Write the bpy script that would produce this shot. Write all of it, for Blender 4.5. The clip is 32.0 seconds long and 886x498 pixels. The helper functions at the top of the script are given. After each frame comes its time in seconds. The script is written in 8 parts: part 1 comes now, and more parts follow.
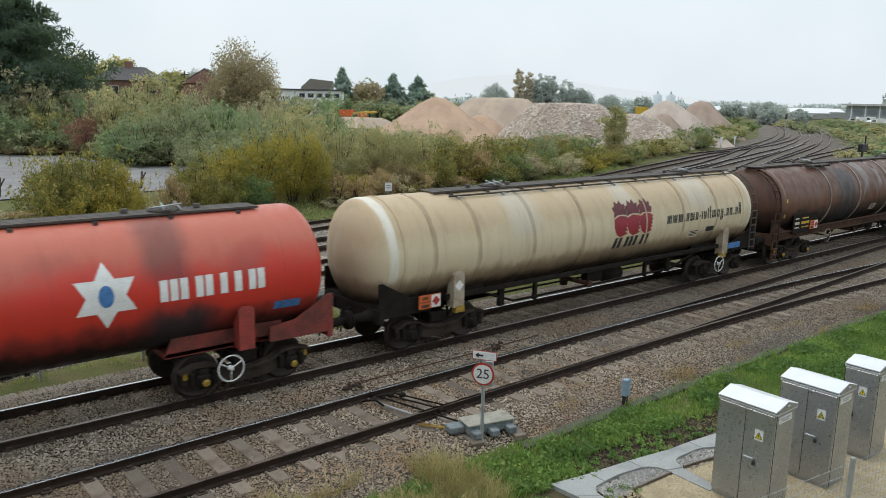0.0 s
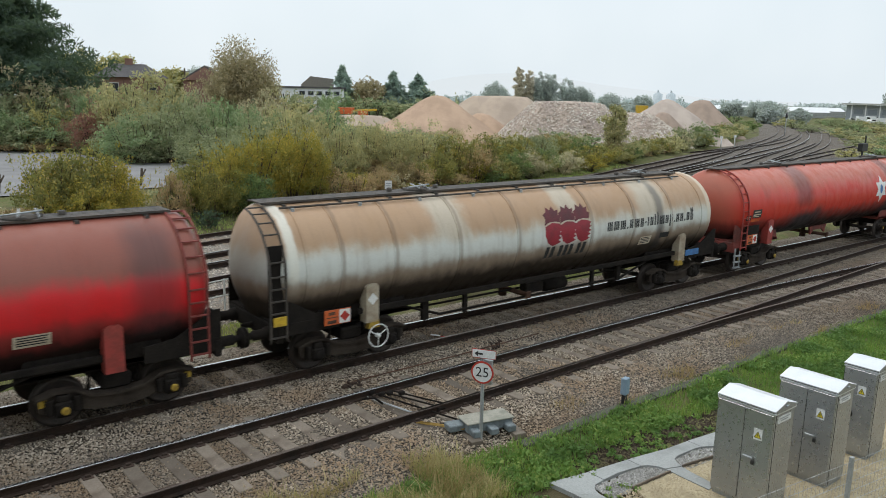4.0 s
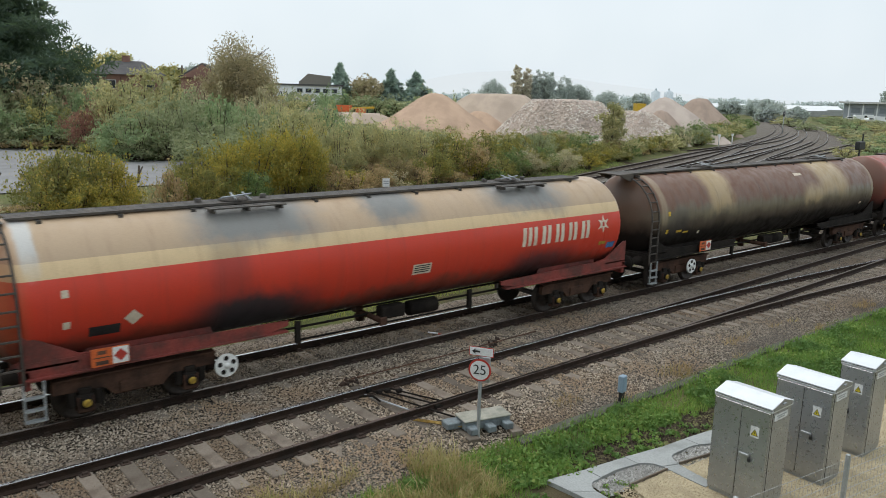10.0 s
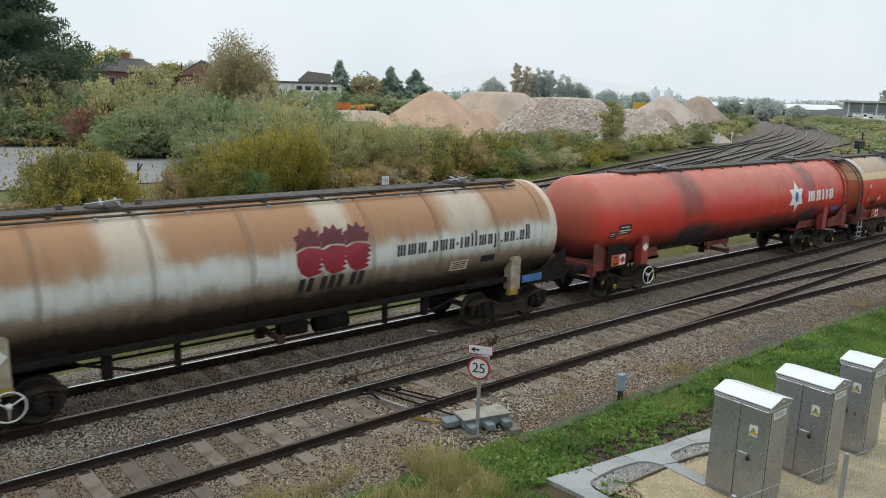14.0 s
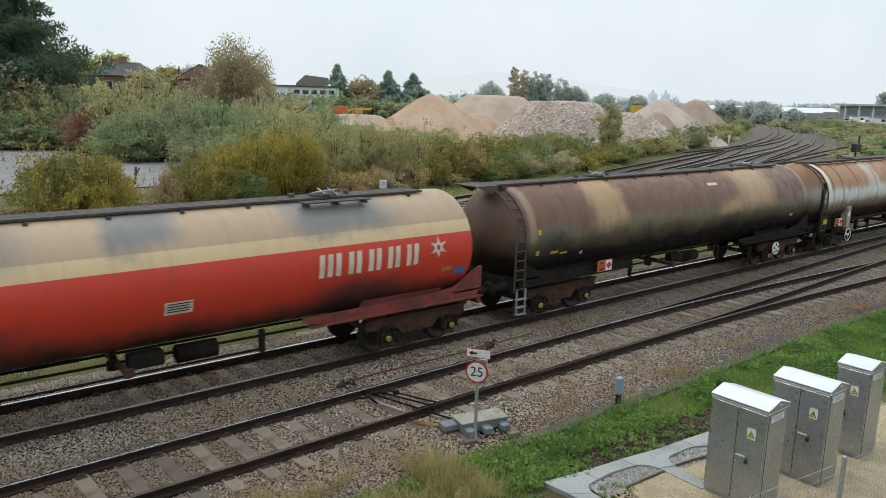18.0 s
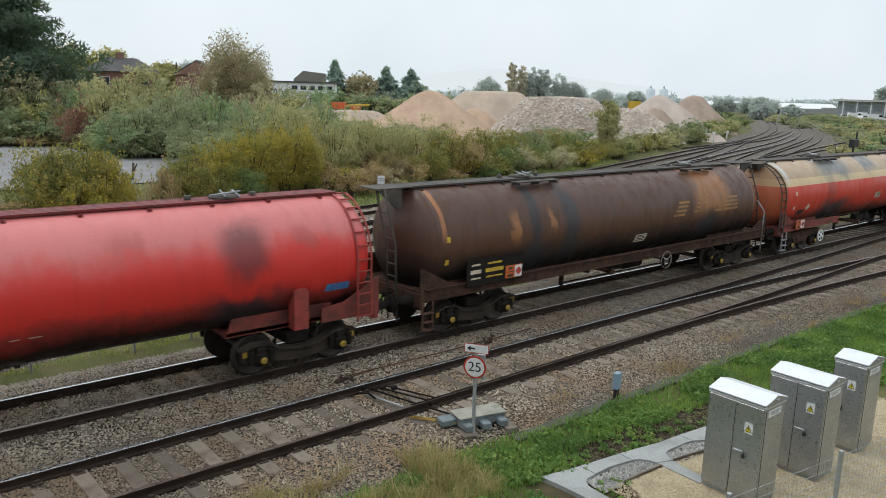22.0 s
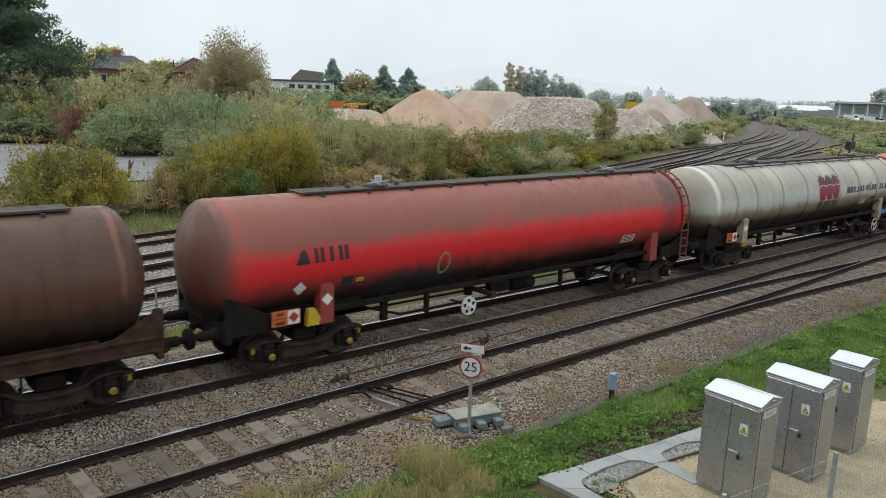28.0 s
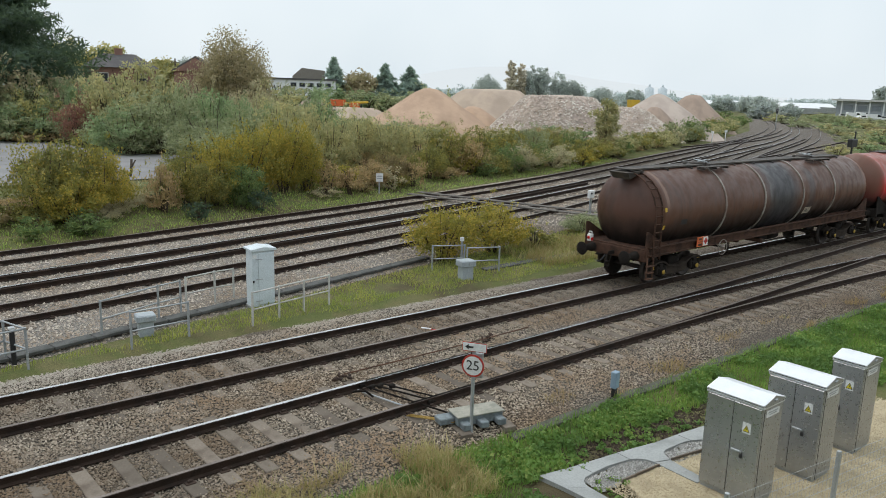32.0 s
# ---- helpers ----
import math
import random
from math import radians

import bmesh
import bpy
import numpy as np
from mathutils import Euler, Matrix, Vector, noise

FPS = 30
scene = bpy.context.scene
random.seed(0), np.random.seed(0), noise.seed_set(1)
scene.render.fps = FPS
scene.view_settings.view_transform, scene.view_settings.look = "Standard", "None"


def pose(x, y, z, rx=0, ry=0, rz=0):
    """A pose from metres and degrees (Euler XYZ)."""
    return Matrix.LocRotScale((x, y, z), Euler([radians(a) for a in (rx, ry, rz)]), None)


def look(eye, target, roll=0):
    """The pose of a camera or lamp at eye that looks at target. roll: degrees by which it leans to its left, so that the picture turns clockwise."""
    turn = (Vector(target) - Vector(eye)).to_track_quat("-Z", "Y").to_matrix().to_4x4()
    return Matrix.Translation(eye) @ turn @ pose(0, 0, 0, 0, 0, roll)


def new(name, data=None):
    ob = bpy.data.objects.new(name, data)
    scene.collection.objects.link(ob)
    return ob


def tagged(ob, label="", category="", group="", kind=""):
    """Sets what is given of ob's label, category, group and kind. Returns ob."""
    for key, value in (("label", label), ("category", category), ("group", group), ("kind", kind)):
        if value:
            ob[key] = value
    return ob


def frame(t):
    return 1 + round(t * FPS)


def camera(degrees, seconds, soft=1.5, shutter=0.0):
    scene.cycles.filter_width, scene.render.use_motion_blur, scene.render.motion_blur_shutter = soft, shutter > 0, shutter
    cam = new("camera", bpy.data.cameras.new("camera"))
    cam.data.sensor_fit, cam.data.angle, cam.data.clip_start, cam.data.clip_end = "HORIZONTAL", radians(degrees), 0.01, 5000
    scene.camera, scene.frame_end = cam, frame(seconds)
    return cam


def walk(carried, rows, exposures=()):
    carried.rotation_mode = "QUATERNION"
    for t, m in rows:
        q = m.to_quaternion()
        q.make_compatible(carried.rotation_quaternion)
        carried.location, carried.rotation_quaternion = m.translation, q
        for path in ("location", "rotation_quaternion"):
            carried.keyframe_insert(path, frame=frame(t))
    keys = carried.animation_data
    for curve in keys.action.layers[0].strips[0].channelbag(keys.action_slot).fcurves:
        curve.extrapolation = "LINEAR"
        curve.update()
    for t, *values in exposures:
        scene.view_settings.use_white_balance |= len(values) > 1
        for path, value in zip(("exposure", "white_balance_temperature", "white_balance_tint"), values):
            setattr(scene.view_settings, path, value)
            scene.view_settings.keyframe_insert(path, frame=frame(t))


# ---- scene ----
cam = camera(60.29, 32.0, soft=0.5, shutter=0.2)
walk(cam, [
    (0, pose(-0.005, -0.010, 6.098, 78.810, -1.131, -38.952)),
    (0.5, pose(-0.006, -0.006, 6.097, 78.785, -1.135, -38.782)),
    (1, pose(-0.004, -0.010, 6.102, 78.666, -1.186, -38.780)),
    (1.5, pose(-0.003, -0.010, 6.100, 78.721, -1.081, -38.798)),
    (2, pose(-0.004, -0.007, 6.101, 78.891, -0.984, -38.749)),
    (2.5, pose(0.004, -0.007, 6.100, 78.959, -1.083, -38.767)),
    (3, pose(0.003, -0.008, 6.101, 78.860, -1.192, -38.806)),
    (3.5, pose(-0.003, -0.004, 6.099, 78.681, -1.335, -38.972)),
    (5.5, pose(-0.001, -0.007, 6.099, 78.638, -1.190, -38.802)),
    (6, pose(-0.001, -0.006, 6.098, 78.527, -1.316, -38.892)),
    (6.5, pose(-0.000, 0.001, 6.099, 78.492, -1.352, -38.836)),
    (7, pose(0.007, -0.008, 6.099, 78.632, -1.626, -39.017)),
    (7.5, pose(0.002, -0.010, 6.097, 78.568, -1.581, -39.094)),
    (8, pose(-0.003, -0.008, 6.097, 78.674, -1.536, -39.251)),
    (8.5, pose(-0.001, -0.006, 6.097, 78.612, -1.463, -39.158)),
    (9, pose(-0.005, -0.006, 6.100, 78.614, -1.449, -39.219)),
    (9.5, pose(-0.004, -0.009, 6.100, 78.616, -1.468, -39.261)),
    (10, pose(-0.001, -0.006, 6.096, 78.509, -1.406, -39.101)),
    (10.5, pose(0.011, 0.006, 6.100, 78.374, -1.341, -38.972)),
    (11, pose(0.003, -0.009, 6.099, 78.403, -1.272, -39.131)),
    (11.5, pose(-0.003, -0.005, 6.097, 78.303, -1.305, -39.167)),
    (12, pose(-0.000, -0.006, 6.099, 78.404, -1.254, -39.104)),
    (12.5, pose(-0.003, -0.000, 6.098, 78.360, -1.321, -39.017)),
    (13, pose(-0.007, -0.001, 6.097, 78.322, -1.540, -39.158)),
    (13.5, pose(-0.000, -0.007, 6.098, 78.286, -1.521, -39.231)),
    (14, pose(-0.003, -0.006, 6.100, 78.358, -1.534, -39.128)),
    (14.5, pose(-0.001, -0.006, 6.096, 78.442, -1.595, -39.219)),
    (16.5, pose(-0.008, -0.001, 6.095, 78.465, -1.678, -39.183)),
    (17, pose(0.000, -0.009, 6.097, 78.509, -1.704, -39.170)),
    (17.5, pose(0.001, -0.007, 6.100, 78.519, -1.553, -39.234)),
    (18, pose(-0.002, -0.005, 6.103, 78.625, -1.487, -39.312)),
    (18.5, pose(-0.002, -0.004, 6.097, 78.412, -1.516, -39.383)),
    (19, pose(-0.001, -0.008, 6.097, 78.239, -1.562, -39.483)),
    (19.5, pose(-0.004, -0.006, 6.097, 78.344, -1.542, -39.502)),
    (20, pose(-0.005, -0.001, 6.096, 78.374, -1.413, -39.411)),
    (20.5, pose(-0.004, -0.004, 6.094, 78.296, -1.463, -39.225)),
    (21, pose(0.002, -0.007, 6.095, 78.155, -1.448, -39.363)),
    (21.5, pose(-0.003, -0.005, 6.095, 78.285, -1.496, -39.449)),
    (22, pose(-0.005, -0.014, 6.092, 78.330, -1.464, -39.459)),
    (22.5, pose(-0.005, -0.014, 6.096, 78.340, -1.418, -39.433)),
    (23, pose(-0.008, -0.012, 6.096, 78.425, -1.456, -39.359)),
    (23.5, pose(-0.003, -0.012, 6.094, 78.325, -1.567, -39.447)),
    (24, pose(-0.008, -0.012, 6.095, 78.298, -1.537, -39.511)),
    (24.5, pose(-0.005, -0.013, 6.094, 78.329, -1.589, -39.548)),
    (25, pose(-0.004, -0.011, 6.095, 78.323, -1.602, -39.531)),
    (25.5, pose(-0.004, -0.012, 6.095, 78.391, -1.590, -39.523)),
    (27.5, pose(-0.004, -0.004, 6.100, 78.193, -1.726, -39.669)),
    (28, pose(-0.001, -0.009, 6.096, 78.299, -1.833, -39.644)),
    (28.5, pose(0.002, -0.008, 6.095, 78.209, -1.829, -39.446)),
    (29, pose(0.002, -0.009, 6.096, 78.268, -2.003, -39.527)),
    (29.5, pose(0.003, 0.005, 6.097, 78.229, -1.952, -39.495)),
    (30, pose(0.007, 0.005, 6.100, 78.380, -1.828, -39.758)),
    (30.5, pose(0.003, 0.005, 6.100, 78.381, -1.744, -39.732)),
    (31, pose(0.005, 0.003, 6.103, 78.330, -1.640, -39.505)),
    (31.5, pose(0.003, 0.010, 6.104, 78.438, -1.678, -39.454)),
    (32, pose(0.006, 0.010, 6.097, 78.167, -1.746, -39.537)),
])

# ---- world, sun, exposure ----
world = bpy.data.worlds.new("overcast")
scene.world = world
world.use_nodes = True
wn = world.node_tree.nodes
wl = world.node_tree.links
sky = wn.new("ShaderNodeTexSky")
sky.sky_type = "NISHITA"
sky.sun_disc = False
sky.sun_elevation = radians(60)
sky.sun_rotation = radians(25)
sky.dust_density = 4.0
sky_level = wn.new("ShaderNodeMix")
sky_level.data_type = "RGBA"
sky_level.blend_type = "MULTIPLY"
sky_level.inputs[0].default_value = 1.0
sky_level.inputs[7].default_value = (0.07, 0.07, 0.07, 1)
cloud_noise = wn.new("ShaderNodeTexNoise")
cloud_noise.inputs["Scale"].default_value = 2.2
cloud_noise.inputs["Detail"].default_value = 4
cloud_ramp = wn.new("ShaderNodeValToRGB")
cloud_ramp.color_ramp.elements[0].position = 0.3
cloud_ramp.color_ramp.elements[0].color = (0.72, 0.82, 0.885, 1)
cloud_ramp.color_ramp.elements[1].position = 0.62
cloud_ramp.color_ramp.elements[1].color = (0.85, 0.925, 0.975, 1)
sky_mix = wn.new("ShaderNodeMix")
sky_mix.data_type = "RGBA"
sky_mix.inputs[0].default_value = 0.86
wl.new(sky.outputs[0], sky_level.inputs[6])
wl.new(cloud_noise.outputs["Fac"], cloud_ramp.inputs[0])
wl.new(sky_level.outputs[2], sky_mix.inputs[6])
wl.new(cloud_ramp.outputs[0], sky_mix.inputs[7])
# an overcast sky grows brighter from the horizon to the zenith
sky_dir = wn.new("ShaderNodeTexCoord")
sky_xyz = wn.new("ShaderNodeSeparateXYZ")
sky_rise = wn.new("ShaderNodeMapRange")
sky_rise.inputs["From Min"].default_value = 0.12
sky_rise.inputs["To Min"].default_value = 1.0
sky_rise.inputs["To Max"].default_value = 1.62
sky_zenith = wn.new("ShaderNodeVectorMath")
sky_zenith.operation = "SCALE"
wl.new(sky_dir.outputs["Generated"], sky_xyz.inputs[0])
wl.new(sky_xyz.outputs["Z"], sky_rise.inputs["Value"])
wl.new(sky_mix.outputs[2], sky_zenith.inputs[0])
wl.new(sky_rise.outputs[0], sky_zenith.inputs["Scale"])
wl.new(sky_zenith.outputs[0], wn["Background"].inputs["Color"])
wn["Background"].inputs["Strength"].default_value = 1.11
sun = new("sun", bpy.data.lights.new("sun", "SUN"))
sun.data.energy = 0.75
sun.data.angle = radians(25)
sun.data.color = (1.0, 0.94, 0.85)
sun.matrix_world = look((0, 0, 50), (10, -18, 14.0))
scene.view_settings.exposure = 0.0

# ---- mesh builders ----
class Geo:
    """Collects vertices and faces of one part."""

    def __init__(self):
        self.v, self.f, self.s = [], [], []

    def add(self, verts, faces, smooth=False):
        k = len(self.v)
        self.v += [tuple(p) for p in verts]
        self.f += [tuple(i + k for i in q) for q in faces]
        self.s += [smooth] * len(faces)
        return self

    def box(self, x, y, z, sx, sy, sz, m=None, c=0.0):
        """A box with its centre and sizes; c chamfers its edges."""
        hx, hy, hz = sx / 2, sy / 2, sz / 2
        c = min(c, hx * 0.9, hy * 0.9, hz * 0.9)
        m = (Matrix.Translation((x, y, z)) @ m) if m is not None else Matrix.Translation((x, y, z))
        if c <= 0:
            vs = [m @ Vector((i * hx, j * hy, k * hz)) for i in (-1, 1) for j in (-1, 1) for k in (-1, 1)]
            return self.add(vs, [(0, 1, 3, 2), (4, 6, 7, 5), (0, 4, 5, 1), (2, 3, 7, 6), (0, 2, 6, 4), (1, 5, 7, 3)])
        vs, idx = [], {}
        for i in (-1, 1):
            for j in (-1, 1):
                for k in (-1, 1):
                    idx[i, j, k] = len(vs)
                    vs += [m @ Vector((i * hx, j * (hy - c), k * (hz - c))), m @ Vector((i * (hx - c), j * hy, k * (hz - c))),
                           m @ Vector((i * (hx - c), j * (hy - c), k * hz))]
        fs = []
        for a in range(3):
            b, d = (a + 1) % 3, (a + 2) % 3
            for sg in (-1, 1):
                q = []
                for u, w in ((-1, -1), (1, -1), (1, 1), (-1, 1)):
                    key = [0, 0, 0]
                    key[a], key[b], key[d] = sg, u, w
                    q.append(idx[tuple(key)] + a)
                fs.append(q if sg > 0 else q[::-1])
            for u in (-1, 1):
                for w in (-1, 1):
                    k0, k1 = [0, 0, 0], [0, 0, 0]
                    k0[a], k1[a] = -1, 1
                    k0[b] = k1[b] = u
                    k0[d] = k1[d] = w
                    i0, i1 = idx[tuple(k0)], idx[tuple(k1)]
                    q = (i0 + b, i1 + b, i1 + d, i0 + d)
                    fs.append(q if u * w > 0 else q[::-1])
        for (i, j, k), n in idx.items():
            fs.append((n, n + 1, n + 2) if i * j * k > 0 else (n, n + 2, n + 1))
        return self.add(vs, fs)

    def rod(self, a, b, r, n=8, r2=None, caps=True):
        a, b = Vector(a), Vector(b)
        d = (b - a).normalized()
        u = d.orthogonal().normalized()
        w = d.cross(u)
        r2 = r if r2 is None else r2
        ring = [u * math.cos(2 * math.pi * i / n) + w * math.sin(2 * math.pi * i / n) for i in range(n)]
        k = len(self.v)
        self.v += [tuple(a + p * r) for p in ring] + [tuple(b + p * r2) for p in ring]
        for i in range(n):
            j = (i + 1) % n
            self.f.append((k + i, k + j, k + n + j, k + n + i))
            self.s.append(True)
        if caps:
            self.f += [tuple(k + i for i in reversed(range(n))), tuple(k + n + i for i in range(n))]
            self.s += [False, False]
        return self

    def path(self, pts, r, n=6):
        """One bent tube through the points."""
        p = [Vector(q) for q in pts]
        k, u = len(self.v), None
        for i, q in enumerate(p):
            d = (p[min(i + 1, len(p) - 1)] - p[max(i - 1, 0)]).normalized()
            u = d.orthogonal().normalized() if u is None else (u - d * u.dot(d)).normalized()
            w = d.cross(u)
            self.v += [tuple(q + (u * math.cos(2 * math.pi * j / n) + w * math.sin(2 * math.pi * j / n)) * r) for j in range(n)]
        for i in range(len(p) - 1):
            for j in range(n):
                self.f.append((k + i * n + j, k + i * n + (j + 1) % n, k + (i + 1) * n + (j + 1) % n, k + (i + 1) * n + j))
                self.s.append(True)
        self.f += [tuple(k + j for j in reversed(range(n))), tuple(k + (len(p) - 1) * n + j for j in range(n))]
        self.s += [False, False]
        return self

    def turn(self, prof, o=(0, 0, 0), axis="x", n=24, smooth=True, close=False):
        """Turns a profile of (along, radius) round an axis."""
        k, o = len(self.v), Vector(o)
        for al, r in prof:
            for i in range(n):
                c, s = r * math.cos(2 * math.pi * i / n), r * math.sin(2 * math.pi * i / n)
                p = {"x": (al, c, s), "y": (c, al, s), "z": (c, s, al)}[axis]
                self.v.append(tuple(o + Vector(p)))
        m = len(prof)
        for a in range(m if close else m - 1):
            b = (a + 1) % m
            for i in range(n):
                j = (i + 1) % n
                self.f.append((k + a * n + i, k + a * n + j, k + b * n + j, k + b * n + i))
                self.s.append(smooth)
        return self

    def slab(self, outline, z0, z1):
        """An upright prism over a flat outline of (x, y)."""
        n = len(outline)
        vs = [(x, y, z0) for x, y in outline] + [(x, y, z1) for x, y in outline]
        fs = [tuple(reversed(range(n))), tuple(range(n, 2 * n))]
        fs += [(i, (i + 1) % n, n + (i + 1) % n, n + i) for i in range(n)]
        return self.add(vs, fs)

    def plate(self, outline, y0, y1):
        """A prism of an outline of (x, z), between two y."""
        n = len(outline)
        vs = [(x, y0, z) for x, z in outline] + [(x, y1, z) for x, z in outline]
        fs = [tuple(range(n)), tuple(reversed(range(n, 2 * n)))]
        fs += [(i, n + i, n + (i + 1) % n, (i + 1) % n) for i in range(n)]
        return self.add(vs, fs)

    def mesh(self, name, material):
        me = bpy.data.meshes.new(name)
        me.from_pydata(self.v, [], self.f)
        me.polygons.foreach_set("use_smooth", self.s)
        me.materials.append(material)
        me.update()
        return me


def part(name, geo, material, parent=None, label="", m=None):
    """Links a Geo, or a mesh, as one mesh object, under a thing or a part if given."""
    ob = new(name, geo.mesh(name, material) if isinstance(geo, Geo) else geo)
    ob.parent = parent
    if m is not None:
        ob.matrix_basis = m
    return tagged(ob, label)


def thing(name, label, category, m=None, group="", kind=""):
    ob = tagged(new(name), label, category, group, kind)
    ob.empty_display_size = 0.2
    if m is not None:
        ob.matrix_basis = m
    return ob


def raw_mesh(name, verts, tris, material, smooth=False):
    """A mesh from arrays of vertices and triangles or quads."""
    me = bpy.data.meshes.new(name)
    n, k = tris.shape
    me.vertices.add(len(verts))
    me.vertices.foreach_set("co", np.asarray(verts, np.float32).ravel())
    me.loops.add(n * k)
    me.loops.foreach_set("vertex_index", np.asarray(tris, np.int32).ravel())
    me.polygons.add(n)
    me.polygons.foreach_set("loop_start", np.arange(0, n * k, k, dtype=np.int32))
    me.polygons.foreach_set("loop_total", np.full(n, k, np.int32))
    me.polygons.foreach_set("use_smooth", np.full(n, smooth))
    me.update(calc_edges=True)
    me.materials.append(material)
    return me


# ---- materials ----
class Nodes:
    """Short forms for building a node material."""

    def __init__(self, name, rough=0.6, metal=0.0, spec=0.5):
        self.m = bpy.data.materials.new(name)
        self.m.use_nodes = True
        self.t = self.m.node_tree
        self.b = self.t.nodes["Principled BSDF"]
        self.b.inputs["Roughness"].default_value = rough
        self.b.inputs["Metallic"].default_value = metal
        self.b.inputs["Specular IOR Level"].default_value = spec
        self.co = self.t.nodes.new("ShaderNodeTexCoord").outputs["Object"]

    def put(self, socket, value):
        if isinstance(value, bpy.types.NodeSocket):
            self.t.links.new(value, socket)
        elif isinstance(value, (tuple, list)) and len(value) == 3 and socket.type == "RGBA":
            socket.default_value = (*value, 1)
        else:
            socket.default_value = value

    def at(self, scale=(1, 1, 1), shift=(0, 0, 0), rot=(0, 0, 0)):
        n = self.t.nodes.new("ShaderNodeMapping")
        self.put(n.inputs["Vector"], self.co)
        n.inputs["Scale"].default_value = scale
        n.inputs["Location"].default_value = shift
        n.inputs["Rotation"].default_value = rot
        return n.outputs[0]

    def noise(self, scale, detail=3.0, vec=None, rough=0.6):
        n = self.t.nodes.new("ShaderNodeTexNoise")
        self.put(n.inputs["Vector"], self.co if vec is None else vec)
        n.inputs["Scale"].default_value, n.inputs["Detail"].default_value = scale, detail
        n.inputs["Roughness"].default_value = rough
        return n.outputs["Fac"]

    def voronoi(self, scale, out="Color", vec=None):
        n = self.t.nodes.new("ShaderNodeTexVoronoi")
        self.put(n.inputs["Vector"], self.co if vec is None else vec)
        n.inputs["Scale"].default_value = scale
        return n.outputs[out]

    def ramp(self, fac, a, b, lo=0.0, hi=1.0):
        """Carries fac from a..b smoothly to lo..hi."""
        n = self.t.nodes.new("ShaderNodeMapRange")
        n.interpolation_type = "SMOOTHSTEP"
        for s, v in zip(n.inputs[:5], (fac, a, b, lo, hi)):
            self.put(s, v)
        return n.outputs[0]

    def math(self, op, a, b=0.0, c=0.0):
        n = self.t.nodes.new("ShaderNodeMath")
        n.operation = op
        for s, v in zip(n.inputs, (a, b, c)):
            self.put(s, v)
        return n.outputs[0]

    def xyz(self):
        n = self.t.nodes.new("ShaderNodeSeparateXYZ")
        self.put(n.inputs[0], self.co)
        return n.outputs

    def mix(self, fac, a, b, kind="MIX"):
        n = self.t.nodes.new("ShaderNodeMix")
        n.data_type, n.blend_type = "RGBA", kind
        self.put(n.inputs[0], fac)
        self.put(n.inputs[6], a)
        self.put(n.inputs[7], b)
        return n.outputs[2]

    def random(self):
        return self.t.nodes.new("ShaderNodeObjectInfo").outputs["Random"]

    def island(self):
        return self.t.nodes.new("ShaderNodeNewGeometry").outputs["Random Per Island"]

    def colour(self, value):
        self.put(self.b.inputs["Base Color"], value)
        return self

    def rough(self, value):
        self.put(self.b.inputs["Roughness"], value)
        return self

    def bump(self, height, strength=0.3, distance=0.02):
        n = self.t.nodes.new("ShaderNodeBump")
        n.inputs["Strength"].default_value, n.inputs["Distance"].default_value = strength, distance
        self.put(n.inputs["Height"], height)
        self.put(self.b.inputs["Normal"], n.outputs[0])
        return self


def plain(name, col, col2=None, rough=0.6, metal=0.0, scale=6.0, fine=60.0, bump=0.15, dist=0.01, random=0.0, amount=1.0, speck=0.35):
    """A worn surface: a colour that wanders to a second one, with grain and relief."""
    n = Nodes(name, rough, metal, 0.12 if rough >= 0.75 else 0.4)
    col2 = col2 or tuple(c * 0.6 for c in col)
    f = n.ramp(n.noise(scale, 5), 0.38, 0.68, 0, amount)
    c = n.mix(f, col, col2)
    g = n.noise(fine, 3)
    c = n.mix(n.ramp(g, 0.3, 0.75, 0, speck), c, tuple(x * 0.45 for x in col))
    if random:
        r = n.random()
        c = n.mix(n.math("MULTIPLY", r, random), c, tuple(x * 0.35 for x in col))
    n.colour(c).bump(g, bump, dist)
    n.rough(n.ramp(g, 0.2, 0.8, max(0.05, rough - 0.12), min(1.0, rough + 0.15)))
    return n.m


def leafy(name, cols, rough=0.65):
    """Leaves whose colour changes from clump to clump and from leaf to leaf."""
    n = Nodes(name, rough, 0.0, 0.25)
    r = n.island()
    c = n.mix(n.ramp(r, 0.2, 0.6), cols[0], cols[1])
    c = n.mix(n.ramp(r, 0.72, 0.95), c, cols[2])
    big = n.noise(0.9, 2)
    c = n.mix(n.ramp(big, 0.42, 0.62, 0, 0.75), c, cols[3])
    o = n.random()
    c = n.mix(n.math("MULTIPLY", o, 0.25), c, tuple(x * 0.55 for x in cols[0]))
    n.colour(c)
    tl = n.t.nodes.new("ShaderNodeBsdfTranslucent")
    n.put(tl.inputs["Color"], n.mix(0.18, c, (0.35, 0.5, 0.1)))
    mx = n.t.nodes.new("ShaderNodeMixShader")
    mx.inputs[0].default_value = 0.42
    n.t.links.new(n.b.outputs[0], mx.inputs[1])
    n.t.links.new(tl.outputs[0], mx.inputs[2])
    n.t.links.new(mx.outputs[0], n.t.nodes["Material Output"].inputs["Surface"])
    return n.m


